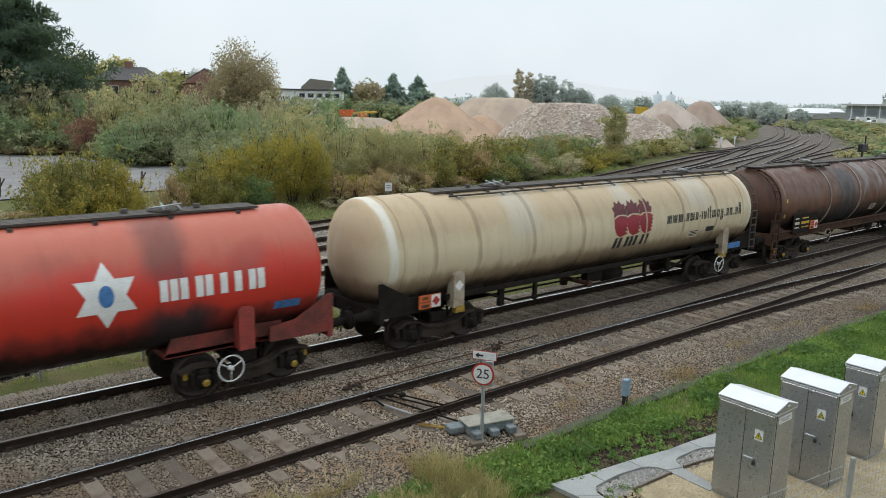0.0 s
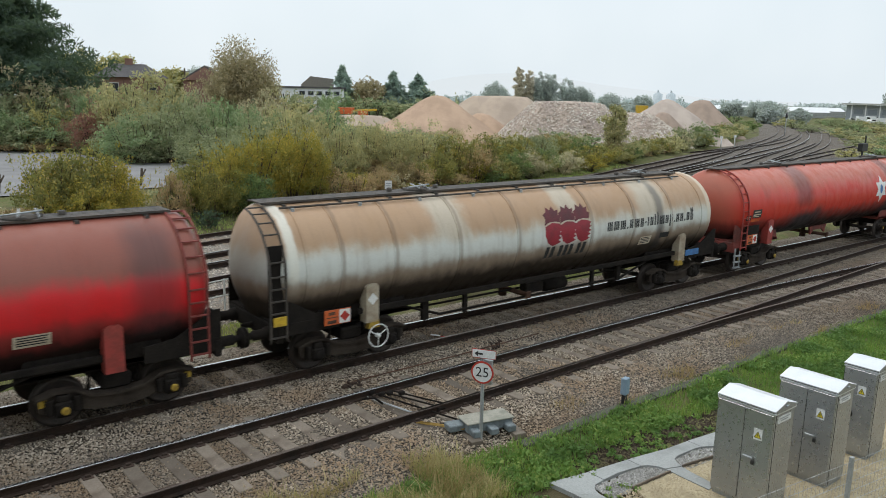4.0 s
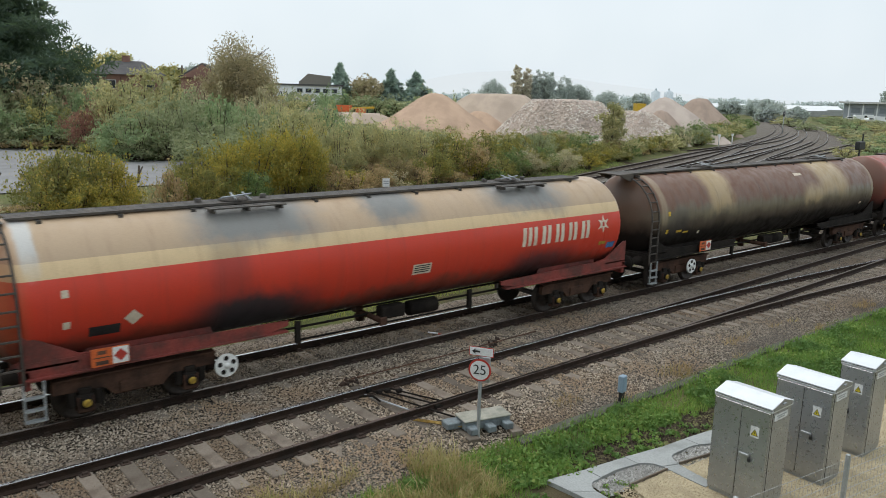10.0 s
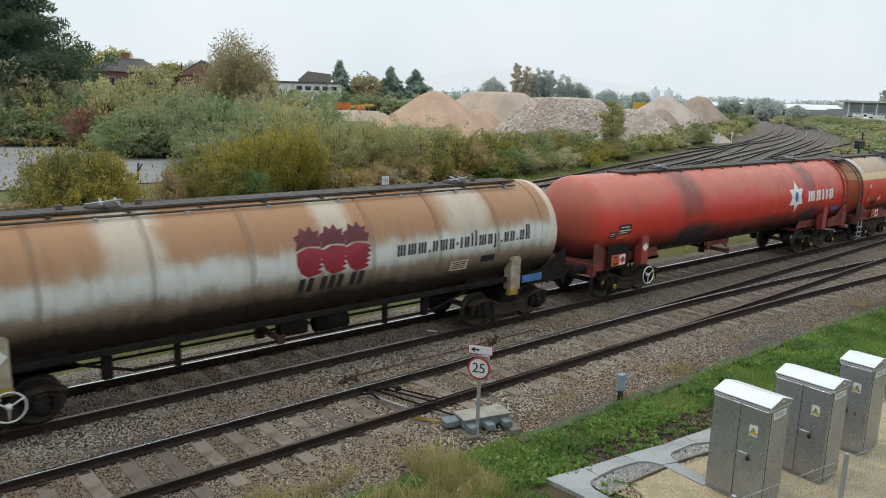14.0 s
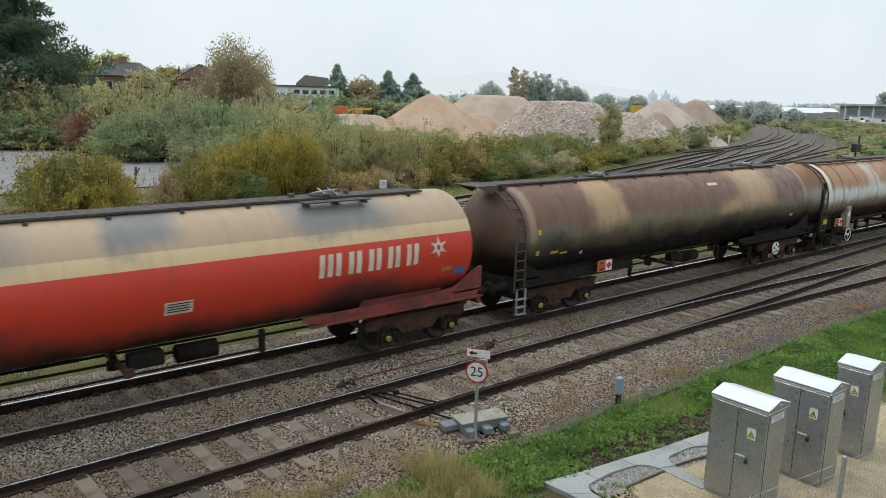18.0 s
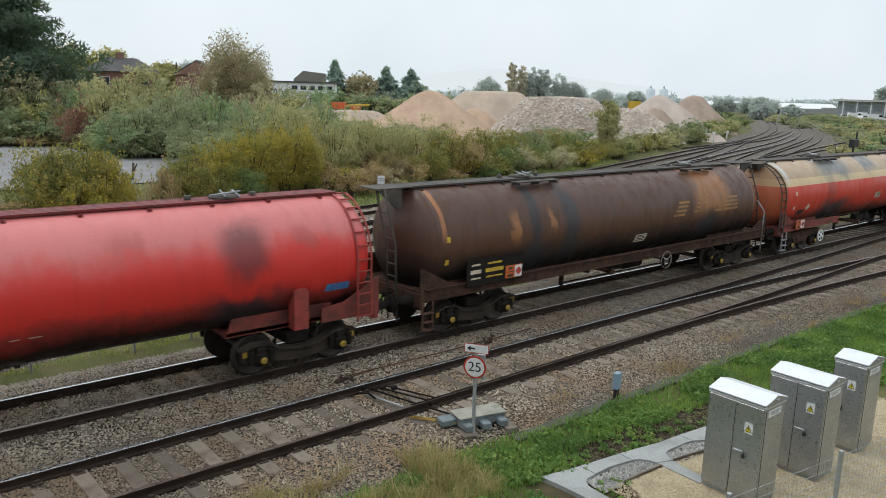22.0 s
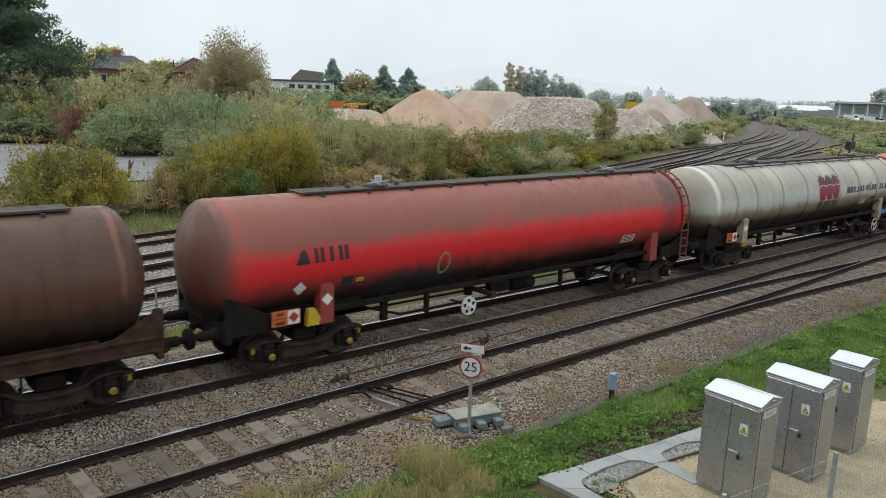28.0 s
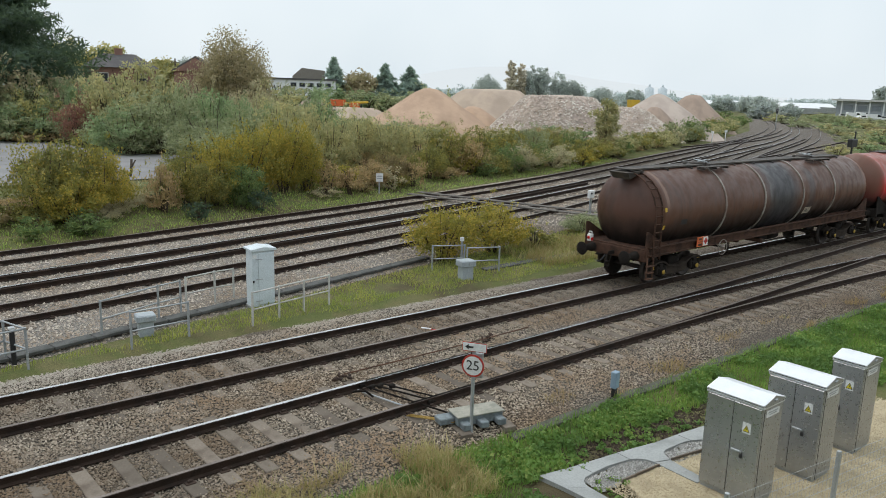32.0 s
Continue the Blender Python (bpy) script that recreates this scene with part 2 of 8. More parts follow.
def make_ballast(name, a, b, c, gaps=0.85):
    n = Nodes(name, 0.95, 0, 0.08)
    v = n.voronoi(26)
    d = n.voronoi(26, "Distance")
    sep = n.t.nodes.new("ShaderNodeSeparateColor")
    n.put(sep.inputs[0], v)
    col = n.mix(sep.outputs[0], a, b)
    col = n.mix(n.ramp(n.noise(0.35, 4), 0.45, 0.65, 0, 0.8), col, c)
    # shade between the stones, painted near black
    col = n.mix(n.ramp(d, 0.35, 0.75, 0, gaps), col, (0.02, 0.018, 0.016))
    x, y, z = n.xyz()
    # strip along the train's line: some oil, with train shade in the colour
    oil_and_shade = n.ramp(n.math("ABSOLUTE", n.math("SUBTRACT", n.math("ADD", y, n.math("MULTIPLY", n.math("SUBTRACT", n.noise(0.8, 3), 0.5), 0.7)), 15.31)), 0.7, 1.5, 0.3, 0)
    col = n.mix(oil_and_shade, col, (0.03, 0.027, 0.025))
    # darker and browner with growing x
    right_brown = n.ramp(n.math("ADD", x, n.math("MULTIPLY", n.noise(0.3, 4), 9.0)), 16, 27, 0, 0.5)
    col = n.mix(right_brown, col, (0.10, 0.085, 0.072))
    n.colour(col).bump(n.ramp(d, 0, 0.8, 1, 0), 0.9, 0.05)
    return n.m


M_BALLAST = make_ballast("ballast", (0.31, 0.265, 0.215), (0.17, 0.14, 0.11), (0.23, 0.165, 0.11))
M_BALLAST_YARD = make_ballast("yard_ballast", (0.44, 0.40, 0.355), (0.28, 0.255, 0.225), (0.33, 0.27, 0.21), 0.6)
M_RAIL_SIDE = plain("rail_rust", (0.042, 0.027, 0.02), (0.024, 0.018, 0.015), 0.75, 0.0, 3, 40)
M_RAIL_DULL = plain("rail_head_dull", (0.22, 0.18, 0.155), (0.12, 0.095, 0.08), 0.34, 0.75, 2, 30, 0.03)
M_RAIL_HEAD = plain("rail_head", (0.66, 0.66, 0.66), (0.50, 0.48, 0.47), 0.24, 0.95, 2, 30, 0.03)
M_SLEEPER = plain("sleeper_timber", (0.25, 0.21, 0.17), (0.145, 0.115, 0.09), 0.85, 0, 2.5, 35, 0.4, 0.02, random=0.75)
M_STEEL = plain("brushed_steel", (0.42, 0.43, 0.44), (0.36, 0.37, 0.38), 0.32, 0.75, 1.2, 20, 0.0, 0.002, speck=0.0)
M_STEEL_TOP = plain("roof_steel", (0.74, 0.76, 0.78), (0.66, 0.68, 0.70), 0.42, 0.5, 2, 60, 0.02, 0.002, speck=0.05)
M_CONCRETE = plain("concrete", (0.36, 0.37, 0.36), (0.26, 0.27, 0.26), 0.85, 0, 1.5, 30, 0.25, 0.01)
M_GRAVEL = plain("sandy_gravel", (0.50, 0.42, 0.28), (0.36, 0.30, 0.20), 0.95, 0, 3, 45, 0.9, 0.03)
M_GREY_PAINT = plain("grey_paint", (0.62, 0.68, 0.71), (0.54, 0.60, 0.63), 0.5, 0, 2, 30, 0.05)
M_GALV = plain("galvanised", (0.42, 0.44, 0.45), (0.34, 0.36, 0.37), 0.5, 0.4, 5, 60, 0.1)
M_GRIME = plain("underframe_grime", (0.022, 0.018, 0.015), (0.013, 0.011, 0.010), 0.85, 0, 3, 30, 0.4, 0.01)
M_RUST = plain("rust_brown", (0.14, 0.075, 0.05), (0.07, 0.045, 0.035), 0.8, 0, 3, 30, 0.3, 0.01)
M_CHAIR = plain("chair_iron", (0.075, 0.05, 0.038), (0.045, 0.035, 0.03), 0.8, 0, 3, 30, 0.3, 0.01)
M_WHITE = plain("white_paint", (0.78, 0.78, 0.76), (0.66, 0.66, 0.63), 0.5, 0, 3, 40, 0.05)
M_BLACK = plain("black_paint", (0.02, 0.02, 0.022), (0.03, 0.03, 0.03), 0.5, 0, 3, 40, 0.05)
M_YELLOW = plain("yellow_paint", (0.62, 0.40, 0.03), (0.40, 0.25, 0.04), 0.6, 0, 8, 40, 0.1)
M_ORANGE = plain("orange_plate", (0.62, 0.13, 0.03), (0.45, 0.09, 0.03), 0.55, 0, 6, 40, 0.05)
M_BLUE = plain("blue_paint", (0.06, 0.20, 0.45), (0.05, 0.12, 0.28), 0.55, 0, 8, 40, 0.1)
M_RED = plain("red_paint", (0.50, 0.045, 0.03), (0.34, 0.04, 0.03), 0.5, 0, 4, 40, 0.05)
M_STONEGREY = plain("stone_grey_paint", (0.55, 0.54, 0.50), (0.42, 0.41, 0.38), 0.6, 0, 4, 40, 0.1)

# ---- ground and railway ----
GZ = -0.22          # general level beside the tracks; the rails' running tops are at 0


def smooth_line(ctrl, step=1.0):
    """A smooth line of (x, y) through a few control points, evenly stepped."""
    p = [Vector(c) for c in ctrl]
    p = [p[0] * 2 - p[1]] + p + [p[-1] * 2 - p[-2]]
    out = []
    for i in range(1, len(p) - 2):
        n = max(2, int((p[i + 1] - p[i]).length / step))
        for k in range(n):
            t = k / n
            a, b, c, d = p[i - 1], p[i], p[i + 1], p[i + 2]
            go, stop = (c - a).normalized() * (c - b).length, (d - b).normalized() * (c - b).length
            out.append(b * (2 * t ** 3 - 3 * t * t + 1) + go * (t ** 3 - 2 * t * t + t) + c * (3 * t * t - 2 * t ** 3) + stop * (t ** 3 - t * t))
    out.append(p[-2])
    return out


LINE_A = [(-120, 10.34), (0, 11.85), (12, 12.0), (16, 12.04), (20, 12.02), (24, 11.88), (28, 11.66), (32, 11.38), (36, 11.05), (45, 10.2), (60, 8.5), (120, 0.5), (200, -12)]
LINE_TURN = [(8.6, 11.96), (13, 12.02), (16, 12.08), (21, 12.25), (25, 12.42), (29, 12.6), (33, 12.78), (38, 13.0), (50, 13.35), (80, 13.5), (200, 12.6)]
LINE_B = [(-260, 15.31), (330, 15.31)]
LINE_C = [(-120, 19.4), (-40, 19.4), (-10, 20.2), (3.5, 22.2), (12.5, 23.75), (18.5, 24.95), (28, 27.3), (48, 33.0), (78, 41.0), (95, 46.5), (119, 55), (144, 65.8), (183, 84.6), (223, 108), (279, 144)]
LINE_D = [(-120, 23.2), (-40, 23.2), (-10, 23.9), (4.2, 25.75), (15, 27.9), (22, 29.45), (31.5, 31.6), (48, 36.3), (70, 43.0), (94, 50.6), (115, 57.7), (148, 71.6), (188, 92.4), (229, 117.4), (268, 144)]
LINE_E = [(-120, 26.9), (-40, 26.9), (-10, 27.4), (4.75, 29.45), (13.7, 31.2), (24.5, 33.5), (36, 36.3), (45, 39), (58, 43.5), (75, 49.2), (100, 57.6), (120, 64.8), (147, 76.5), (182, 94), (228, 120.5), (257, 141)]
Y_VERGE = 9.35


def near_edge_c(x):
    if x < 26:
        return 17.7 + 0.21 * max(-6, x)
    return float(np.interp(x, (26, 60, 86, 106, 128, 150, 183, 223, 300), (23.16, 32.8, 39.8, 44.6, 49.5, 61.5, 80, 104, 152)))


def verge_y(x):
    """Where the near ballast gives way to grass."""
    return Y_VERGE - float(np.interp(x, (0, 20, 26, 36, 60), (0, 0, 0.12, 0.75, 2.4)))


def far_edge(x):
    """Where the gravel ends beyond the last track."""
    pts = [(-400, 28.6), (-40, 28.8), (-10, 29.4), (4.75, 31.4), (24.5, 35.6), (45, 41.3), (75, 51.8), (100, 60.8), (147, 81), (228, 126), (400, 226), (3000, 1500)]
    for (a, b), (c, d) in zip(pts, pts[1:]):
        if a <= x <= c:
            return b + (d - b) * (x - a) / (c - a)
    return pts[-1][1]


def ground_height(x, y):
    """The ground, with an unseen embankment added under the camera, also blocking low light."""
    k = min(1.0, max(0.0, (5.8 - 0.63 * x - 0.777 * y) / 4.6))
    return flat_height(x, y) + 4.7 * k * k * (3 - 2 * k)


def flat_height(x, y):
    if y < verge_y(x):
        k = min(1.0, max(0.0, (verge_y(x) - y) / 0.8))
        return GZ - 0.05 * k + 0.03 * noise.noise((x * 0.7, y * 0.7, 0))
    e = far_edge(x)
    if y > e:
        k = min(1.0, (y - e) / 5.0)
        return GZ + 0.55 * k * k * (3 - 2 * k) + min(3.0, max(0, y - 80) * 0.06) * (1 if x < 40 else max(0, 1 - (x - 40) / 60)) + (0.12 * k * noise.noise((x * 0.25, y * 0.25, 3)) if not (45 < y < 82 and x < 30) else 0)
    if 17.9 < y < near_edge_c(x):
        return GZ + 0.05 + 0.04 * noise.noise((x * 0.6, y * 0.6, 7))
    return GZ - 0.06


gn = Nodes("ground_soil_and_grass", 0.95, 0, 0.15)
gcol = gn.mix(gn.ramp(gn.noise(1.3, 5), 0.4, 0.62), (0.125, 0.145, 0.048), (0.17, 0.155, 0.07))
gcol = gn.mix(gn.ramp(gn.noise(0.22, 4), 0.5, 0.68), gcol, (0.085, 0.062, 0.04))
gcol = gn.mix(gn.ramp(gn.noise(40, 2), 0.35, 0.7, 0, 0.6), gcol, (0.05, 0.05, 0.025))
gn.colour(gcol).bump(gn.noise(25, 4), 0.8, 0.05)
M_GROUND = gn.m


def axis_steps(stops):
    out = []
    for a, b, s in stops:
        n = max(1, round((b - a) / s))
        out += [a + (b - a) * i / n for i in range(n)]
    return out + [stops[-1][1]]


gx = axis_steps([(-1500, -300, 150), (-300, -40, 20), (-40, -12, 2), (-12, 0, 1), (0, 40, 0.5), (40, 120, 2), (120, 320, 8), (320, 3000, 200)])
gy = axis_steps([(-800, -40, 80), (-40, -12, 4), (-12, 0, 1), (0, 4, 0.6), (4, 30, 0.3), (30, 60, 0.5), (60, 120, 2), (120, 320, 8), (320, 3000, 200)])
gv = np.array([(x, y, ground_height(x, y)) for x in gx for y in gy])
ny = len(gy)
gi, gj = np.meshgrid(np.arange(len(gx) - 1), np.arange(ny - 1), indexing="ij")
g0 = (gi * ny + gj).ravel()
ground = new("ground", raw_mesh("ground", gv, np.stack([g0, g0 + ny, g0 + ny + 1, g0 + 1], 1), M_GROUND, True))
tagged(ground, "grassy soil beside and beyond the railway tracks", "ground", kind="structure")


def strip(name, edge_a, edge_b, xs, z, material, cross=10, crown=0.0):
    """A bed of gravel between two edges that are functions of x, sloping down at both sides."""
    vs, fs = [], []
    for x in xs:
        a, b = edge_a(x), edge_b(x)
        for k in range(cross + 1):
            t = k / cross
            d = min(t, 1 - t) * (b - a)
            h = z - 0.14 * max(0, 1 - d / 0.7) + 0.035 * noise.noise((x * 1.4, (a + (b - a) * t) * 1.4, 2))
            vs.append((x, a + (b - a) * t, h))
    n = cross + 1
    i, j = np.meshgrid(np.arange(len(xs) - 1), np.arange(cross), indexing="ij")
    q = (i * n + j).ravel()
    return new(name, raw_mesh(name, np.array(vs), np.stack([q, q + n, q + n + 1, q + 1], 1), material, True))


bed_x = axis_steps([(-260, -20, 6), (-20, 45, 0.4), (45, 330, 4)])
bed_near = tagged(strip("trackbed_near", lambda x: verge_y(x) - 0.15 + 0.18 * math.sin(x * 0.9), lambda x: 17.85 + 0.12 * math.sin(x * 1.7), bed_x, -0.19, M_BALLAST, 34),
                  "grey crushed stone ballast under the two near tracks", "track bed", kind="structure")
bed_far = tagged(strip("trackbed_far", near_edge_c, lambda x: far_edge(x) + 0.1 * math.sin(x), axis_steps([(-120, -20, 5), (-20, 60, 0.6), (60, 300, 4)]), -0.19, M_BALLAST_YARD, 30),
                 "grey-brown stone ballast under the yard tracks", "track bed", kind="structure")

RAIL_PROFILE = [(-0.036, 0.0), (0.036, 0.0), (0.036, -0.035), (0.010, -0.05), (0.010, -0.125), (0.07, -0.15), (0.07, -0.16), (-0.07, -0.16), (-0.07, -0.15), (-0.010, -0.125), (-0.010, -0.05), (-0.036, -0.035)]


def offset_line(line, off):
    out = []
    for i, p in enumerate(line):
        d = (line[min(i + 1, len(line) - 1)] - line[max(i - 1, 0)]).normalized()
        out.append(Vector((p.x - d.y * off, p.y + d.x * off)))
    return out


def rail_on(line, off, parent, shiny=True, dz=0.0):
    """A rail swept along a line, with a worn running band on its head."""
    pts = offset_line(line, off)
    body, n = Geo(), len(RAIL_PROFILE)
    vs, head = [], []
    for i, p in enumerate(pts):
        d = (pts[min(i + 1, len(pts) - 1)] - pts[max(i - 1, 0)]).normalized()
        s = Vector((-d.y, d.x))
        vs += [(p.x + s.x * a, p.y + s.y * a, z + dz) for a, z in RAIL_PROFILE]
        head += [(p.x + s.x * a, p.y + s.y * a, z + dz) for a, z in ((-0.03, 0.004), (0.03, 0.004), (0.0375, -0.006), (-0.0375, -0.006))]
    fs = [(i * n + k, i * n + (k + 1) % n, (i + 1) * n + (k + 1) % n, (i + 1) * n + k) for i in range(len(pts) - 1) for k in range(n)]
    body.add(vs, fs)
    ob = part("rail", body, M_RAIL_SIDE, parent)
    top = Geo().add(head, [(i * 4 + k, i * 4 + (k + 1) % 4, (i + 1) * 4 + (k + 1) % 4, (i + 1) * 4 + k) for i in range(len(pts) - 1) for k in (0, 1, 3)])
    part("running_surface", top, {0: M_RAIL_SIDE, 1: M_RAIL_HEAD, 2: M_RAIL_DULL}[int(shiny)], ob, "polished running band" if shiny else "")
    return ob


sleeper_mesh = Geo().box(0, 0, -0.225, 0.26, 2.6, 0.13, c=0.012).mesh("sleeper", M_SLEEPER)
chair_geo = Geo()
chair_geo.box(0, 0, -0.155, 0.17, 0.31, 0.025, c=0.008).box(0, 0.09, -0.125, 0.09, 0.05, 0.05, c=0.01).box(0, -0.09, -0.125, 0.09, 0.05, 0.05, c=0.01)
chair_mesh = chair_geo.mesh("rail_chair", M_CHAIR)
rng = random.Random(4)


SLEEPERS_A = []


def track(name, ctrl, label, x0, x1, spacing=0.63, shiny=True, gauge=1.505, step=1.0, buried=0.0):
    """A track: two rails, single sleepers with chairs where it is near, joined sleepers further off."""
    line = smooth_line(ctrl, step)
    t = thing(name, label, "railway track", kind="structure")
    for off in (gauge / 2, -gauge / 2):
        # far rail's glint is put in as a brighter head; near rail gets the dull one
        rail_on(line, off, t, 2 if name in ("track_a", "track_b") and off < 0 else shiny)
    far, walked, nextd = Geo(), 0.0, 0.0
    for p, q in zip(line, line[1:]):
        seg = (q - p).length
        while nextd <= walked + seg:
            c = p + (q - p) * ((nextd - walked) / seg)
            ang = math.atan2(q.y - p.y, q.x - p.x) + rng.uniform(-0.02, 0.02)
            sink = rng.choice((0, 0, 0, 0.012, 0.02)) + buried
            if name == "track_a":
                SLEEPERS_A.append(c.x)
            if x0 < c.x < x1:
                m = Matrix.Translation((c.x, c.y + rng.uniform(-0.04, 0.04), -sink)) @ Matrix.Rotation(ang, 4, "Z")
                s = part("sleeper", sleeper_mesh, None, t, m=m)
                for off in (gauge / 2, -gauge / 2):
                    part("rail_chair", chair_mesh, None, s, m=Matrix.Translation((0, off, sink)))
            elif -40 < c.x < (230 if name in ("track_a", "track_b") else 75):
                far.box(c.x, c.y, -0.225, 0.26, 2.6, 0.13, Matrix.Rotation(ang, 4, "Z"))
            nextd += spacing
        walked += seg
    if far.v:
        tagged(part("far_sleepers", far, M_SLEEPER, t), "weathered sleepers further along", kind="stuff")
    return t


track("track_a", LINE_A, "running line on weathered timber sleepers with a set of points", 1, 36)
track("track_b", LINE_B, "ballasted line on which the tank train runs", -2, 36, 0.66, 1, step=4.0, buried=0.012)
track("track_c", LINE_C, "curving yard line with rusty rails", 0, 36, 0.7, 2, buried=0.02)
track("track_d", LINE_D, "curving yard line with a bright worn rail", 0, 34, 0.7, 1, buried=0.03)
track("track_e", LINE_E, "curving outer yard line beside the bank", 0, 34, 0.7, 2, buried=0.02)

yard_points = thing("turnout", "dark switch rails converging within the yard line", "turnout", kind="structure")
for ctrl in ([(-60, 23.75), (-10, 24.45), (4.2, 26.3), (15, 28.4), (24, 30.25), (31.5, 31.75), (42, 34.6)], [(-60, 22.2), (-10, 22.95), (4.2, 24.75), (15, 26.85), (24, 28.75), (33, 31.05), (42, 33.55)]):
    rail_on(smooth_line(ctrl, 1.0), 0.0, yard_points, False)

# ---- tank wagons ----
TANK_R, TANK_Z = 1.365, 2.36
AHEAD = 0.35         # the tank and its frame lie this far ahead of the middle of the painted marks
PITCH = 17.67
cache = {}


def shared(key, build, material):
    """A mesh built once and then used again by every part that looks the same."""
    k = (key, material.name)
    if k not in cache:
        g = Geo()
        build(g)
        cache[k] = g.mesh(key if isinstance(key, str) else key[0], material)
    return cache[k]


def paint(name, seed, base, upper, low, smears=(), belly=(0.022, 0.018, 0.016), belly_z=(1.25, 1.85), upper_z=(2.75, 3.25), upper_amount=0.8,
          streak=0.35, patches=(), patch_col=(0.3, 0.22, 0.13), patch_amount=0.9, band=None, rough=0.42, rub=None, wander=0.75, waist=None, ends=None, collars=()):
    """Weathered tank paint: faded crown, belly darker towards the bottom, streaks, and soot where the fillers spill."""
    n = Nodes(name, rough, 0.0, 0.35)
    x, y, z = n.xyz()
    wob = n.noise(0.9, 5, n.at((1, 1, 1), (seed * 7.3, 0, 0)))
    wob2 = n.noise(3.2, 4, n.at((1, 1, 0.5), (seed * 3.1, 0, 0)))
    sway = n.math("ADD", n.math("MULTIPLY", n.math("SUBTRACT", wob, 0.5), wander), n.math("MULTIPLY", n.math("SUBTRACT", wob2, 0.5), 0.4))
    zz = n.math("ADD", z, sway)
    col = base
    if band:
        edge = n.math("ADD", z, n.math("MULTIPLY", n.math("SUBTRACT", n.noise(30, 2), 0.5), 0.008))
        col = n.mix(n.ramp(edge, band[0] - 0.004, band[0] + 0.004), col, band[2])
        col = n.mix(n.ramp(edge, band[1] - 0.004, band[1] + 0.004), col, band[3])
    col = n.mix(n.ramp(zz, upper_z[0], upper_z[1], 0, upper_amount), col, upper)
    for px, pw, za, zb in patches:
        f = n.ramp(n.math("ABSOLUTE", n.math("SUBTRACT", n.math("ADD", x, n.math("MULTIPLY", sway, 1.2)), px)), pw * 0.55, pw * 1.35, 1, 0)
        f = n.math("MULTIPLY", f, n.ramp(zz, za - 0.25, za + 0.25))
        f = n.math("MULTIPLY", f, n.ramp(zz, zb - 0.25, zb + 0.25, patch_amount, 0))
        col = n.mix(f, col, patch_col)
    if waist:
        za, zb, wcol, amount = waist
        f = n.math("MULTIPLY", n.ramp(zz, za - 0.2, za + 0.12), n.ramp(zz, zb - 0.12, zb + 0.22, amount, 0))
        col = n.mix(f, col, wcol)
    if ends:
        xa, xb, ecol, amount = ends
        col = n.mix(n.ramp(n.math("ADD", x, n.math("MULTIPLY", sway, 0.35)), xa - 0.3, xa + 0.25, amount, 0), col, ecol)
        col = n.mix(n.ramp(n.math("ADD", x, n.math("MULTIPLY", sway, 0.35)), xb - 0.25, xb + 0.3, 0, amount), col, ecol)
    for cx, cw, za, ccol, amount in collars:
        f = n.ramp(n.math("ABSOLUTE", n.math("SUBTRACT", n.math("ADD", x, n.math("MULTIPLY", n.math("SUBTRACT", wob2, 0.5), 0.12)), cx)), cw * 0.45, cw, amount, 0)
        col = n.mix(n.math("MULTIPLY", f, n.ramp(zz, za - 0.3, za + 0.3)), col, ccol)
    st = n.noise(1.0, 4, n.at((4.5, 1.2, 0.35), (seed * 5.7, 0, 0)))
    col = n.mix(n.ramp(st, 0.48, 0.72, 0, streak), col, low)
    if rub:
        col = n.mix(n.ramp(n.noise(1.6, 5, n.at((1, 1, 1.6), (seed * 2.2, 4, 0))), 0.56, 0.7, 0, 0.6), col, rub)
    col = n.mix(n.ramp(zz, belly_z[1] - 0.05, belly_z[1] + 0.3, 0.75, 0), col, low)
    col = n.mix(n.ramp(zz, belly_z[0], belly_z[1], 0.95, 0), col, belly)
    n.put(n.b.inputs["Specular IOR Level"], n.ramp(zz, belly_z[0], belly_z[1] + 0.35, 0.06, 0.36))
    for sx, sw, za, zb, amount in smears:
        f = n.ramp(n.math("ABSOLUTE", n.math("SUBTRACT", n.math("ADD", x, n.math("MULTIPLY", sway, 0.55)), sx)), sw * 0.35, sw * 1.3, amount, 0)
        f = n.math("MULTIPLY", f, n.ramp(zz, za - 0.2, za + 0.2))
        f = n.math("MULTIPLY", f, n.ramp(zz, zb - 0.25, zb + 0.25, 1, 0))
        col = n.mix(f, col, (0.03, 0.03, 0.034))
    grain = n.noise(45, 3)
    col = n.mix(n.ramp(grain, 0.35, 0.8, 0, 0.16), col, (0.05, 0.04, 0.035))
    n.colour(col).rough(n.ramp(wob2, 0.3, 0.75, rough - 0.08, rough + 0.25)).bump(n.noise(14, 4), 0.06, 0.01)
    return n.m


